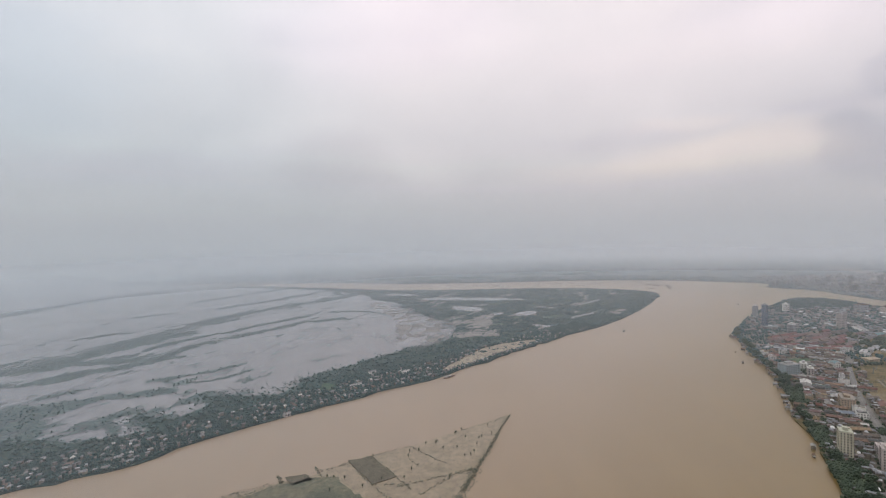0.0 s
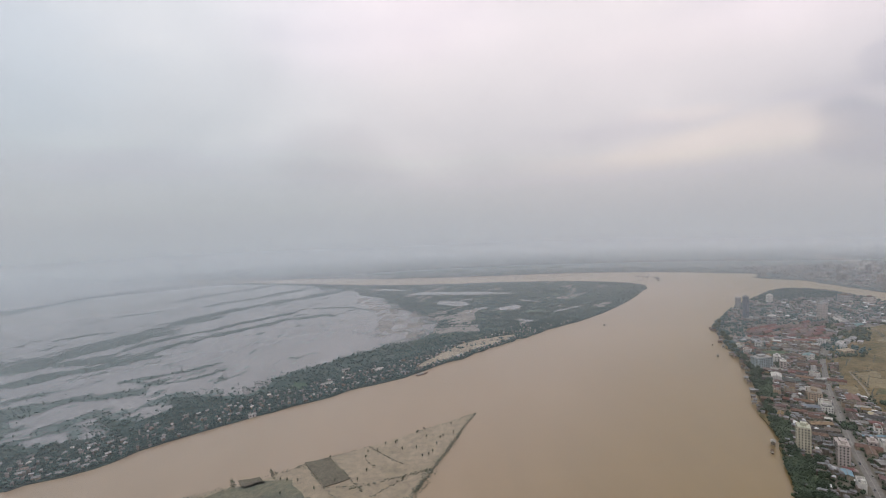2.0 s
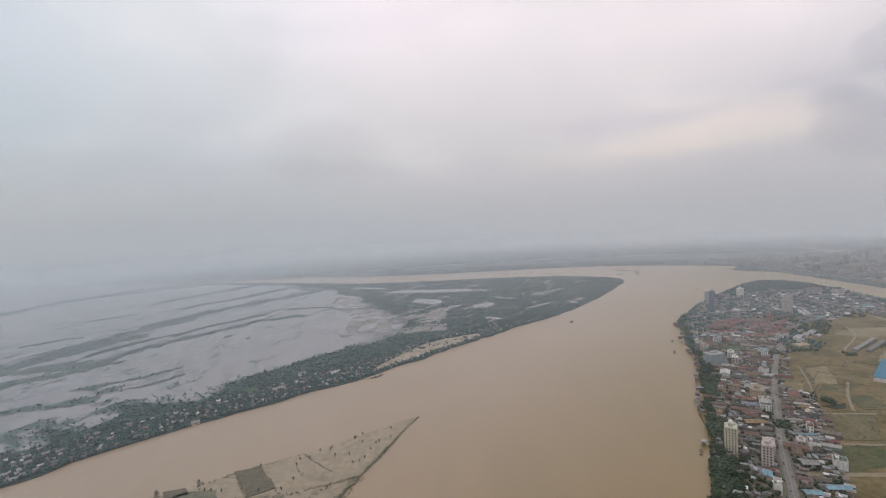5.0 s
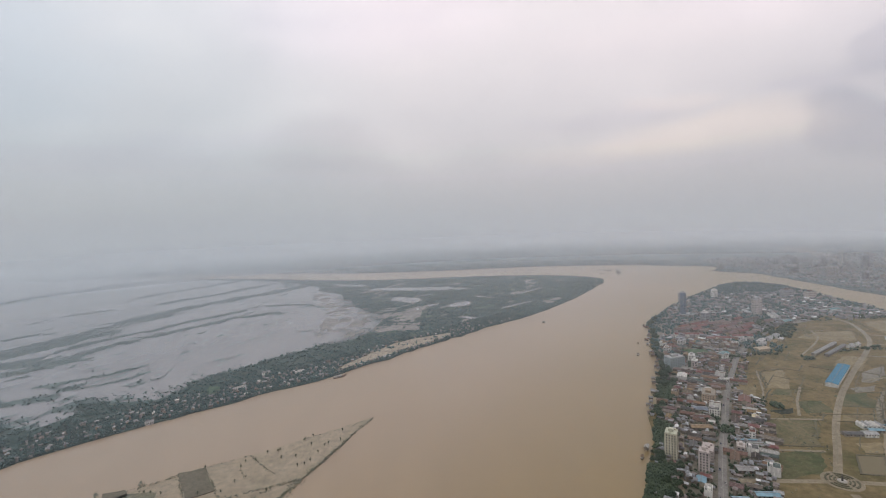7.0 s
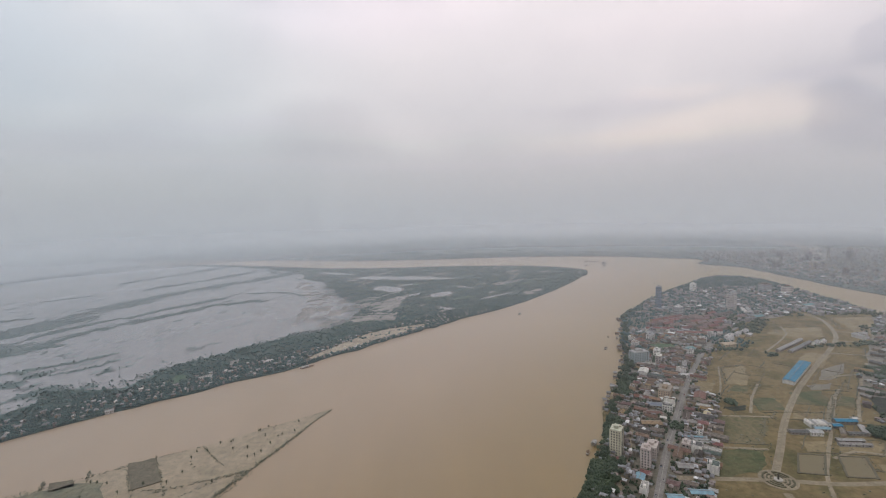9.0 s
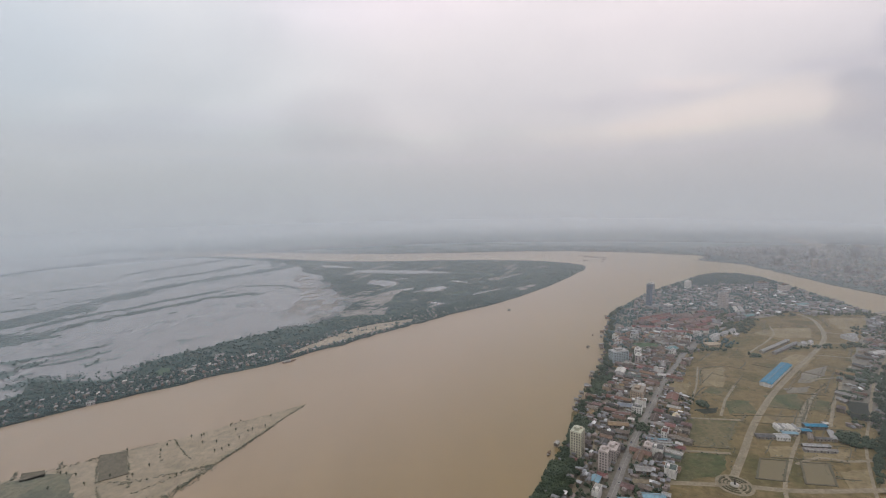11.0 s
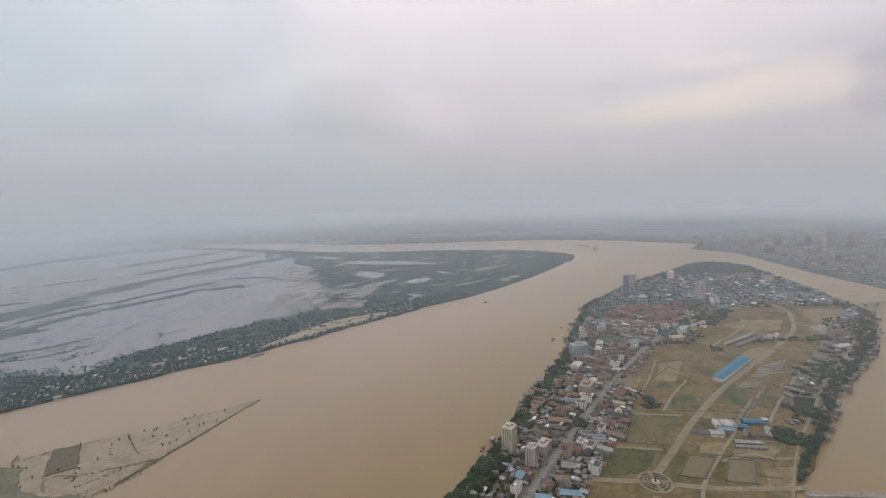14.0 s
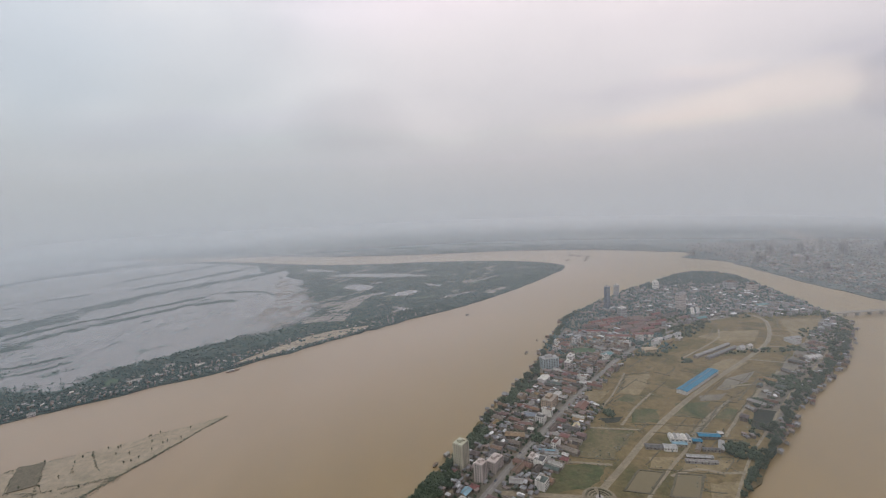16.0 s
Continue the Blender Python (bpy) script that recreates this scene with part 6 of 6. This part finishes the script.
def cells(name, mat, test, z, label, category, poly=None):
    """Ragged patches made of many small leaves of ground or water."""
    bm = bmesh.new()
    for j in range(160):
        for i in range(160):
            x, y = -480 + i * 9.0, 1160 + j * 9.0
            if not test(x, y) or not inside((x, y), poly or LEFT_POLY) or off_line((x, y), LEFT_OUTER)[0] < 36:
                continue
            t0, vs = rnd.uniform(0, 1), []
            for k in range(7):
                t = t0 + k * math.tau / 7
                px, py = 9.0 * rnd.uniform(0.5, 1.0) * 1.5 * math.cos(t), 9.0 * rnd.uniform(0.5, 1.0) * 0.75 * math.sin(t)
                vs.append(bm.verts.new((x + px * 0.6 - py * 0.8, y + px * 0.8 + py * 0.6, z + rnd.uniform(0, 0.03))))
            bm.faces.new(vs)
    tagged(part(name, bm, mat), label, category, kind="stuff")


cells("flood_pools", M_FLOOD, lambda x, y: wet(x, y) < -0.42, 1.10, "shallow flood pools lying among trees", "pools")
cells("drained_plots", M_PLOT, lambda x, y: -0.42 <= wet(x, y) < -0.20 or (-120 < x < 120 and 1230 < y < 1560 and wet(x, y) + 0.3 * noise.noise((x / 17, y / 17, 4.0)) < 0.10), 1.04, "pale muddy plots between trees on the bank", "plots")
cells("island_meadows", mottled("wet_meadow", [(0.05, 0.085, 0.066), (0.075, 0.108, 0.085), (0.115, 0.13, 0.108)], 0.02, 0.15), lambda x, y: wet(x, y) > 0.0 and noise.noise((x / 70 + y / 110, y / 42 - x / 60, 9.3)) > 0.40, 1.05,
      "small green meadows between orchards on the island", "meadows")
cells("drowned_plots", M_PLOT, lambda x, y: noise.noise((x / 45, y / 45, 4.0)) + 0.6 * noise.noise((x / 16, y / 16, 2.0)) > 0.14, 0.30, "muddy plots standing out of flood water", "plots", EDGE)
SANDBANK = ragged(spline([(-40, 925), (-22, 958), (26, 1043), (60, 1092), (92, 1128), (152, 1160), (214, 1180), (206, 1160), (166, 1114), (115, 1064), (64, 1014), (14, 962), (-20, 930)], 10, True), 6, 16)
tagged(part("sandbank", slab(SANDBANK, 0.5, 1.2), M_PALE_SAND), "pale tan sandbank along the flooded shore", "sandbank", kind="structure")
SAND_POLY = [(p.x, p.y) for p in SANDBANK]


GREY_ROOFS = tinted("grey_village_roofs", [(0.16, 0.165, 0.17), (0.22, 0.22, 0.225), (0.13, 0.12, 0.115), (0.30, 0.305, 0.31), (0.19, 0.15, 0.135), (0.24, 0.24, 0.245)], 0.7, 0.3, 0.25, 0.5)
village = [
    (6, 4.4, 3.2, 1.2, PALE_ROOFS, WALLS, "village house with a pale zinc roof"),
    (6, 4.4, 3.0, 1.2, GREY_ROOFS, WALLS, "village house with a weathered grey roof"),
    (8, 5, 3.4, 1.4, GREY_ROOFS, WALLS, "larger village house with a dark roof"),
    (5, 4, 3.2, 1.2, PALE_ROOFS, WHITE_WALLS, "whitewashed village house on the bank"),
]
VPROTO = {}
VTAKEN = []


def village_house(kind, x, y, turn):
    m = pose(x, y, 1.0, 0, 0, turn)
    if kind in VPROTO:
        copy_thing(VPROTO[kind], m)
        return
    w, d, h, rise, roof, wall, label = village[kind]
    ob = house(w, d, h, rise, roof, wall, label, "village_house", "house", "houses of the riverside village", openings=0)
    VPROTO[kind] = ob
    ob.matrix_basis = m


LEFT_LINE = LEFT_OUTER
got = 0
for _ in range(9000):
    if got >= 150:
        break
    i = rnd.randrange(6, len(LEFT_LINE) - 60)
    p, q = LEFT_LINE[i], LEFT_LINE[i + 1]
    d = (q - p).normalized()
    side = Vector((-d.y, d.x))
    c = p + (q - p) * rnd.random() + side * (8 + 80 * rnd.random() ** 1.3)
    if c.y > 1130 or not inside((c.x, c.y), LEFT_POLY) or inside((c.x, c.y), SAND_POLY):
        continue
    if any((a - c.x) ** 2 + (b - c.y) ** 2 < 90 for a, b in VTAKEN):
        continue
    VTAKEN.append((c.x, c.y))
    village_house(rnd.choice((0, 1, 1, 1, 2, 2, 3, 1, 2, 2)), c.x, c.y, math.degrees(math.atan2(d.y, d.x)) + rnd.choice((0, 90)) + rnd.uniform(-10, 10))
    got += 1
for x, y, w, d, turn, label in ((-198, 843, 22, 7, 40, "long white-roofed school hall on the bank"), (-281, 707, 11, 7, 45, "white temple hall on the river bank"), (-110, 920, 18, 6, 40, "long white-roofed store on the bank"),
                                (-180, 924, 16, 7, 30, "grey-roofed hall among village trees")):
    ob = house(w, d, 4, 1.6, GREY_ROOFS if "grey" in label else PALE_ROOFS, WHITE_WALLS, label, "village_hall", "hall", openings=4)
    ob.matrix_basis = pose(x, y, 1.0, 0, 0, turn)
    VTAKEN.append((x - 6, y - 4))
    VTAKEN.append((x + 6, y + 4))

patch("village_green", [(-262, 830), (-268, 868), (-240, 860), (-228, 812)], mottled("village_lawn", [(0.05, 0.085, 0.06), (0.07, 0.115, 0.08)], 0.05, 0.3), 1.06, "green lawn in the middle of the village", "lawn")
VTAKEN += [(-250 + rnd.uniform(-16, 16), 842 + rnd.uniform(-22, 22)) for _ in range(60)]
VILLAGE_ROOFS, _t, _b = material("village_roofs", 0.65, 0.0, 0.3)
_g = _t.nodes.new("ShaderNodeNewGeometry")
_t.links.new(ramp(_t, [(0.0, (0.13, 0.13, 0.13)), (0.3, (0.20, 0.17, 0.155)), (0.42, (0.28, 0.285, 0.29)), (0.66, (0.17, 0.17, 0.172)), (0.92, (0.42, 0.42, 0.42))], _g.outputs["Random Per Island"], "CONSTANT").outputs[0], _b.inputs["Base Color"])
tiny = []
for _ in range(1000):
    i = rnd.randrange(4, 66)
    p, q = LEFT_LINE[i], LEFT_LINE[i + 1]
    e = (q - p).normalized()
    c = p + (q - p) * rnd.random() + Vector((-e.y, e.x)) * (5 + 85 * rnd.random() ** 1.2)
    if inside((c.x, c.y), LEFT_POLY) and rnd.random() > (c.y - 1080) / 260 and not inside((c.x, c.y), SAND_POLY) and not any((u - c.x) ** 2 + (v - c.y) ** 2 < 60 for u, v in VTAKEN):
        tiny.append((c.x, c.y, math.degrees(math.atan2(e.y, e.x)) + rnd.choice((0, 90)) + rnd.uniform(-12, 12)))
        VTAKEN.append((c.x, c.y))
house_mass("village_sheds", tiny, 1.0, "small huts and sheds scattered through the riverside village", 0.3, PALE_TOWN, VILLAGE_ROOFS)
bank = []
for _ in range(60000):
    x, y = rnd.uniform(-1000, 930), rnd.uniform(380, 2560)
    if len(bank) > 9000:
        break
    if not inside((x, y), LEFT_POLY) or (inside((x, y), SAND_POLY) and noise.noise((x / 22, y / 22, 5.0)) < 0.2):
        continue
    if y > 1160 and (wet(x, y) < -0.18 or (-120 < x < 120 and 1230 < y < 1560 and wet(x, y) < 0.14)):
        continue
    if y > 1250 and wet(x, y) > 0.0 and noise.noise((x / 70 + y / 110, y / 42 - x / 60, 9.3)) > 0.43:
        continue
    if any((a - x) ** 2 + (b - y) ** 2 < 14 for a, b in VTAKEN):
        continue
    if y < 1200:
        bank.append((x, y, 0.9, rnd.uniform(2.2, 4.4), rnd.uniform(3, 7.0)))
    else:
        bank.append((x, y, 0.7, rnd.uniform(3.2, 5.6), rnd.uniform(2.0, 4.0)))
canopy("bank_woodland", [w for w in bank if w[1] < 1250], M_HAZED_SCRUB, "dull green trees and gardens along the flooded bank", "trees", 6, 0.85)
canopy("island_woodland", [w for w in bank if w[1] >= 1250], M_HAZED_TREE, "hazy blue-green orchards on the low island", "trees", 3)
near = []
for _ in range(7500):
    i = rnd.randrange(4, 62)
    p, q = LEFT_LINE[i], LEFT_LINE[i + 1]
    d = (q - p).normalized()
    c = p + (q - p) * rnd.random() + Vector((-d.y, d.x)) * (1 + 95 * rnd.random())
    if inside((c.x, c.y), LEFT_POLY) and not inside((c.x, c.y), SAND_POLY) and not any((a - c.x) ** 2 + (b - c.y) ** 2 < 12 for a, b in VTAKEN):
        near.append((c.x, c.y, 0.9, rnd.uniform(1.6, 3.4), rnd.uniform(2.4, 6.0)))
canopy("bank_grove", near, M_HAZED_BANK_TREE, "dark palms and fruit trees round riverside houses", "trees", 6, 0.85)

# ---- far bank: woods and the town ----
far = []
for i in range(len(FAR_SHORE) - 1):
    p, q = FAR_SHORE[i], FAR_SHORE[i + 1]
    d = (q - p).normalized()
    side = Vector((-d.y, d.x))
    if p.x < -350:
        continue
    for _ in range(12 if p.y < 2350 else 40):
        c = p + (q - p) * rnd.random() + side * (4 + 260 * rnd.random() ** 1.5)
        far.append((c.x, c.y, 1.0, rnd.uniform(5, 9), rnd.uniform(2.5, 5)))
canopy("far_woodland", far, M_HAZED_WOOD, "distant wooded bank in haze", "trees", 3)

strips = []
while len(strips) < 420:
    x, y = rnd.uniform(-500, 3300), rnd.uniform(2950, 4300)
    if inside((x, y), [(p.x, p.y) for p in FAR_LAND[::3]]) and noise.noise((x / 900, y / 160, 3.0)) > -0.1:
        strips.append((x, y, 1.0))
v, f = blobs(strips, [(rnd.uniform(50, 170), rnd.uniform(16, 36), rnd.uniform(3, 6)) for _ in strips])
tagged(new("far_tree_lines", mesh_of("far_tree_lines", v, f, M_HAZED_TREE)), "long hazy tree lines across the far plain", "trees", kind="stuff")

CITY_WALL = tinted("town_walls", [(0.26, 0.25, 0.24), (0.20, 0.195, 0.19), (0.34, 0.32, 0.30), (0.17, 0.165, 0.16), (0.28, 0.24, 0.22)], 0.85, 0.25, 0.2, 0.2, 0.0, 0.0)
CITY_ROOF = tinted("pale_flat_roofs", [(0.24, 0.235, 0.23), (0.17, 0.165, 0.16), (0.30, 0.28, 0.265), (0.19, 0.145, 0.125)], 0.8, 0.3, 0.25, 0.2)
CITY = [(12, 10, 9), (16, 11, 13), (10, 9, 7), (18, 14, 19), (9, 12, 11), (13, 13, 30), (24, 14, 8)]
CPROTO = {}


def city_house(kind, x, y, turn):
    m = pose(x, y, 1.2, 0, 0, turn)
    if kind in CPROTO:
        copy_thing(CPROTO[kind], m)
        return
    w, d, h = CITY[kind]
    ob = tagged(new("town_house"), "pale concrete town house on the far bank", "town house", "far town")
    bm = bmesh.new()
    box(bm, -w / 2, w / 2, -d / 2, d / 2, -1, h)
    part("wall", bm, CITY_WALL, ob)
    bm = bmesh.new()
    box(bm, -w / 2 + 0.4, w / 2 - 0.4, -d / 2 + 0.4, d / 2 - 0.4, h, h + 0.6)
    box(bm, -w * 0.2, w * 0.2, -d * 0.2, d * 0.1, h + 0.6, h + 3.2)
    part("roof", bm, CITY_ROOF, ob)
    for f in range(int(h / 6)):
        pane(ob, "window", round(w * 0.8, 1), 1.8, 0, -d / 2, f * 6 + 2, 0, M_GLASS)
    CPROTO[kind] = ob
    ob.matrix_basis = m


got = 0
FAR_POLY = [(p.x, p.y) for p in FAR_LAND]
for _ in range(6000):
    if got >= 170:
        break
    x, y = rnd.uniform(1600, 2500), rnd.uniform(1150, 2350)
    if not inside((x, y), FAR_POLY) or rnd.random() > 1.25 - (x - 1600) / 900:
        continue
    kind = rnd.choice((0, 0, 1, 2, 2, 2, 4, 6, 3 if rnd.random() < 0.5 else 2, 5 if rnd.random() < 0.35 else 0))
    city_house(kind, x, y, rnd.choice((5, 95)) + rnd.uniform(-6, 6))
    got += 1
mass = []
while len(mass) < 3000:
    x, y = rnd.uniform(1590, 3000), rnd.uniform(1000, 2500)
    if inside((x, y), FAR_POLY) and rnd.random() < 1.3 - (x - 1590) / 1300:
        mass.append((x, y, rnd.choice((5, 95)) + rnd.uniform(-6, 6)))
HAZY_ROOFS, _t, _b = material("far_roofs", 0.75, 0.0, 0.3)
# bluish sheen imitates haze over the far roofs
_b.inputs["Sheen Weight"].default_value = 0.15
_b.inputs["Sheen Tint"].default_value = (0.86, 0.95, 1.0, 1)
_g = _t.nodes.new("ShaderNodeNewGeometry")
_t.links.new(ramp(_t, [(0.0, (0.15, 0.14, 0.135)), (0.3, (0.21, 0.16, 0.14)), (0.5, (0.24, 0.235, 0.23)), (0.75, (0.12, 0.12, 0.12)), (0.93, (0.42, 0.41, 0.40))], _g.outputs["Random Per Island"], "CONSTANT").outputs[0], _b.inputs["Base Color"])
house_mass("far_town", mass, 1.2, "crowded pale roofs of a distant riverside town", 0.72, CITY_WALL, HAZY_ROOFS)
town_green = []
while len(town_green) < 1500:
    x, y = rnd.uniform(1590, 2900), rnd.uniform(1000, 2600)
    if inside((x, y), FAR_POLY) and noise.noise((x / 130, y / 130, 2.0)) > -0.15:
        town_green.append((x, y, 1.0, rnd.uniform(4, 8), rnd.uniform(4, 8)))
canopy("far_town_trees", town_green, M_HAZED_WOOD, "hazy trees between houses of the far town", "trees", 2)
TOWERS = [(1978, 2008, 74), (1940, 2060, 40), (2040, 1960, 52), (2090, 2010, 60), (2150, 1900, 66), (2210, 1960, 48), (2230, 1830, 84), (2300, 1800, 60), (1649, 1867, 30), (1664, 1880, 34), (1791, 2037, 46), (1725, 1773, 36), (1740, 1768, 32), (2380, 1740, 70), (2420, 1650, 56), (1990, 1600, 38), (2080, 1700, 44), (1500, 2110, 22)]
for x, y, h in TOWERS:
    ob = tagged(new("town_tower"), "pale high-rise standing over the far town", "tower", "towers of the far town")
    ob.matrix_basis = pose(x, y, 1.2, 0, 0, rnd.uniform(0, 40))
    bm = bmesh.new()
    box(bm, -11, 11, -9, 9, -1, h)
    part("wall", bm, CITY_WALL, ob)
    bm = bmesh.new()
    box(bm, -6, 5, -5, 5, h, h + 5)
    part("lift_house", bm, CITY_WALL, ob)
    for f in range(int(h / 7)):
        pane(ob, "window_band", 18, 2.4, 0, -9, f * 7 + 2, 0, M_GLASS)
FAR_RIVER = spline([(2060, 2170), (2170, 2300), (2290, 2460), (2400, 2760), (2440, 3000), (2400, 3260), (2200, 3520), (1900, 3750)], 40)
tagged(part("far_river", ribbon(FAR_RIVER, 95, 1.6), M_DISTANT), "distant pale river arm winding away", "water", kind="structure")

# ---- boats ----
M_HULL = tinted("boat_hull", [(0.10, 0.075, 0.055), (0.16, 0.10, 0.07), (0.09, 0.11, 0.13)], 0.6)


def boat(x, y, turn, length, label, cabin=True):
    ob = tagged(new("boat"), label, "boat", "boats on the river")
    ob.matrix_basis = pose(x, y, 0, 0, 0, turn)
    bm = bmesh.new()
    w = length * 0.16
    rows = []
    for u, k, lift in ((-0.5, 0.6, 0.3), (-0.2, 1.0, 0.0), (0.2, 0.95, 0.0), (0.42, 0.5, 0.35), (0.55, 0.04, 0.9)):
        rows.append([bm.verts.new((u * length, s * w * k * q, z + (lift if z > 0 else 0))) for s, q, z in ((-1, 0.7, -0.5), (-1, 1, 1.3), (1, 1, 1.3), (1, 0.7, -0.5))])
    for a, b in zip(rows, rows[1:]):
        for i in range(4):
            bm.faces.new((a[i], a[(i + 1) % 4], b[(i + 1) % 4], b[i]))
    bm.faces.new(rows[0])
    bm.faces.new(rows[-1][::-1])
    bmesh.ops.recalc_face_normals(bm, faces=bm.faces)
    part("hull", bm, M_HULL, ob)
    if cabin:
        bm = bmesh.new()
        box(bm, -length * 0.38, length * 0.1, -w * 0.75, w * 0.75, 1.2, 3.2)
        cabin_part = part("cabin", bm, WHITE_WALLS, ob)
        for s, t in ((-1, 0), (1, 180)):
            pane(cabin_part, "cabin_window", round(length * 0.36, 1), 0.8, -length * 0.14, s * w * 0.75, 2.0, t, M_GLASS, 0.06)
        bm = bmesh.new()
        box(bm, -length * 0.41, length * 0.13, -w * 0.85, w * 0.85, 3.2, 3.5)
        part("cabin_roof", bm, ROOFS, ob)
    return ob


for x, y, turn, length, label in (
        (-20, 885, 40, 26, "long dark barge moored along the bank"), (468, 1250, 55, 16, "small dark boat under way"), (1028, 1635, 70, 14, "small boat off the headland"), (590, 930, 60, 16, "dark boat moored off the shore"),
        (555, 760, 60, 9, "small white boat close to the shore"), (1000, 2300, 20, 30, "moored river barge far off"), (1020, 2270, 20, 30, "moored river barge far off"), (1064, 2235, 10, 26, "moored river barge far off"),
        (950, 2150, 15, 30, "moored river barge far off"), (1022, 2120, 30, 24, "moored river barge far off"), (1045, 2180, 10, 28, "moored river barge far off"), (1030, 2255, 25, 24, "moored river barge far off"), (1372, 985, 80, 20, "dredging boat moored by the east shore"),
        (424, 541, 60, 11, "white houseboat by the west shore"), (625, 1010, 65, 12, "fishing boat tied to the west shore")):
    boat(x, y, turn, length, label)

# ---- stilt houses over the water along both shores ----
STILT = [(6, 4.5, 2.8, 1.1, GREY_ROOFS, "stilt house with a pale grey roof over the water"), (8, 4.6, 3.0, 1.2, ROOFS, "stilt house with a brown sheet roof over the water"), (4.5, 3.6, 2.4, 1.0, GREY_ROOFS, "small fishing hut on stilts at the shore")]
SPROTO = {}
for line, y0, y1, count in ((EAST_SHORE, 560, 1080, 62), (WEST_SHORE, 520, 1150, 34)):
    spans = [(p, q) for p, q in zip(line, line[1:]) if y0 < p.y < y1]
    for _ in range(count):
        p, q = rnd.choice(spans)
        e = (q - p).normalized()
        out = Vector((-e.y, e.x))
        c = p + (q - p) * rnd.random() + out * rnd.uniform(-1, 8)
        kind = rnd.choice((0, 0, 1, 2))
        m = pose(c.x, c.y, 2.6, 0, 0, math.degrees(math.atan2(out.y, out.x)) + rnd.choice((0, 0, 90)) + rnd.uniform(-8, 8))
        if kind in SPROTO:
            copy_thing(SPROTO[kind], m)
            continue
        w, dp, h, rise, roof, label = STILT[kind]
        ob = house(w, dp, h, rise, roof, WALLS, label, "stilt_house", "stilt house", "stilt houses on the shore", openings=0)
        for sx in (-1, 1):
            for sy in (-1, 1):
                pane(ob, "stilt", 0.4, 6.0, sx * w * 0.4, sy * dp * 0.4, -6.2, 0, M_BARK, 0.4)
        SPROTO[kind] = ob
        ob.matrix_basis = m

# ---- yards: lean-to roofs, awnings and stacks between the houses ----
lean = []
for _ in range(5200):
    x, y = rnd.uniform(385, 800), rnd.uniform(400, 1010)
    gap = off_line((x, y), MAIN_ROAD)[0]
    if 9 < gap < (80 if x < 466 + (y - 450) * 0.67 else 50 if y < 690 else 20) and inside((x, y), PEN_POLY) and off_line((x, y), WEST_SHORE)[0] > 6 and free(x, y, -0.6) and len(lean) < 620:
        lean.append((x, y, 57 + rnd.choice((0, 90)) + rnd.uniform(-6, 6)))
for _ in range(260):
    i = rnd.randrange(len(EAST_LANE) - 1)
    p = EAST_LANE[i] + Vector((rnd.uniform(-22, 26), rnd.uniform(-20, 16)))
    if p.y > 575 and inside((p.x, p.y), PEN_POLY) and free(p.x, p.y, -0.6) and off_line(p, EAST_LANE)[0] > 5:
        lean.append((p.x, p.y, rnd.uniform(0, 180)))
house_mass("lean_to_roofs", lean, GROUND_Z, "small lean-to roofs and awnings in crowded yards", 0.42)

# ---- cars on the main road ----
M_CAR = tinted("car_paint", [(0.55, 0.55, 0.55), (0.05, 0.05, 0.055), (0.25, 0.25, 0.26), (0.30, 0.06, 0.05), (0.45, 0.44, 0.40), (0.08, 0.10, 0.16)], 0.3, 0.5, 0.1, 0.5)
M_TYRE = mottled("tyre_rubber", [(0.025, 0.025, 0.025), (0.04, 0.04, 0.04)], 1.0, 5.0)


def make_car():
    car = tagged(new("car"), "small dusty car on the main road", "car", "cars on the road")
    bm = bmesh.new()
    box(bm, -2.1, 2.1, -0.85, 0.85, 0.35, 0.95)
    bmesh.ops.bevel(bm, geom=bm.edges[:], offset=0.12, segments=1, affect="EDGES")
    part("body", bm, M_CAR, car)
    bm = bmesh.new()
    box(bm, -1.3, 0.9, -0.75, 0.75, 0.95, 1.5)
    for v in bm.verts:
        if v.co.z > 1.2:
            v.co.x *= 0.75
            v.co.y *= 0.88
    part("cabin", bm, M_GLASS, car)
    me = hub = None
    for x in (-1.3, 1.3):
        for y in (-0.85, 0.85):
            if me is None:
                bm = bmesh.new()
                bmesh.ops.create_cone(bm, segments=10, radius1=0.34, radius2=0.34, depth=0.2, cap_ends=True, matrix=Matrix.Rotation(math.pi / 2, 4, "X"))
                wheel = part("wheel", bm, M_TYRE, car)
                me = wheel.data
            else:
                wheel = new("wheel", me)
                wheel.parent = car
            wheel.location = (x, y, 0.34)
            if hub is None:
                bm = bmesh.new()
                bmesh.ops.create_cone(bm, segments=8, radius1=0.2, radius2=0.16, depth=0.24, cap_ends=True, matrix=Matrix.Rotation(math.pi / 2, 4, "X"))
                hub = part("hubcap", bm, PALE_ROOFS, wheel).data
            else:
                new("hubcap", hub).parent = wheel
    return car


first = None
for k in range(24):
    i = 4 + int(k * (len(MAIN_ROAD) - 14) / 24)
    p, q = MAIN_ROAD[i], MAIN_ROAD[i + 1]
    e = (q - p).normalized()
    s = 1 if k % 2 else -1
    c = p + Vector((-e.y, e.x)) * 2.4 * s + e * rnd.uniform(-5, 5)
    m = pose(c.x, c.y, 1.84, 0, 0, math.degrees(math.atan2(e.y, e.x)) + (0 if s < 0 else 180))
    if first is None:
        first = make_car()
        first.matrix_basis = m
    else:
        copy_thing(first, m)
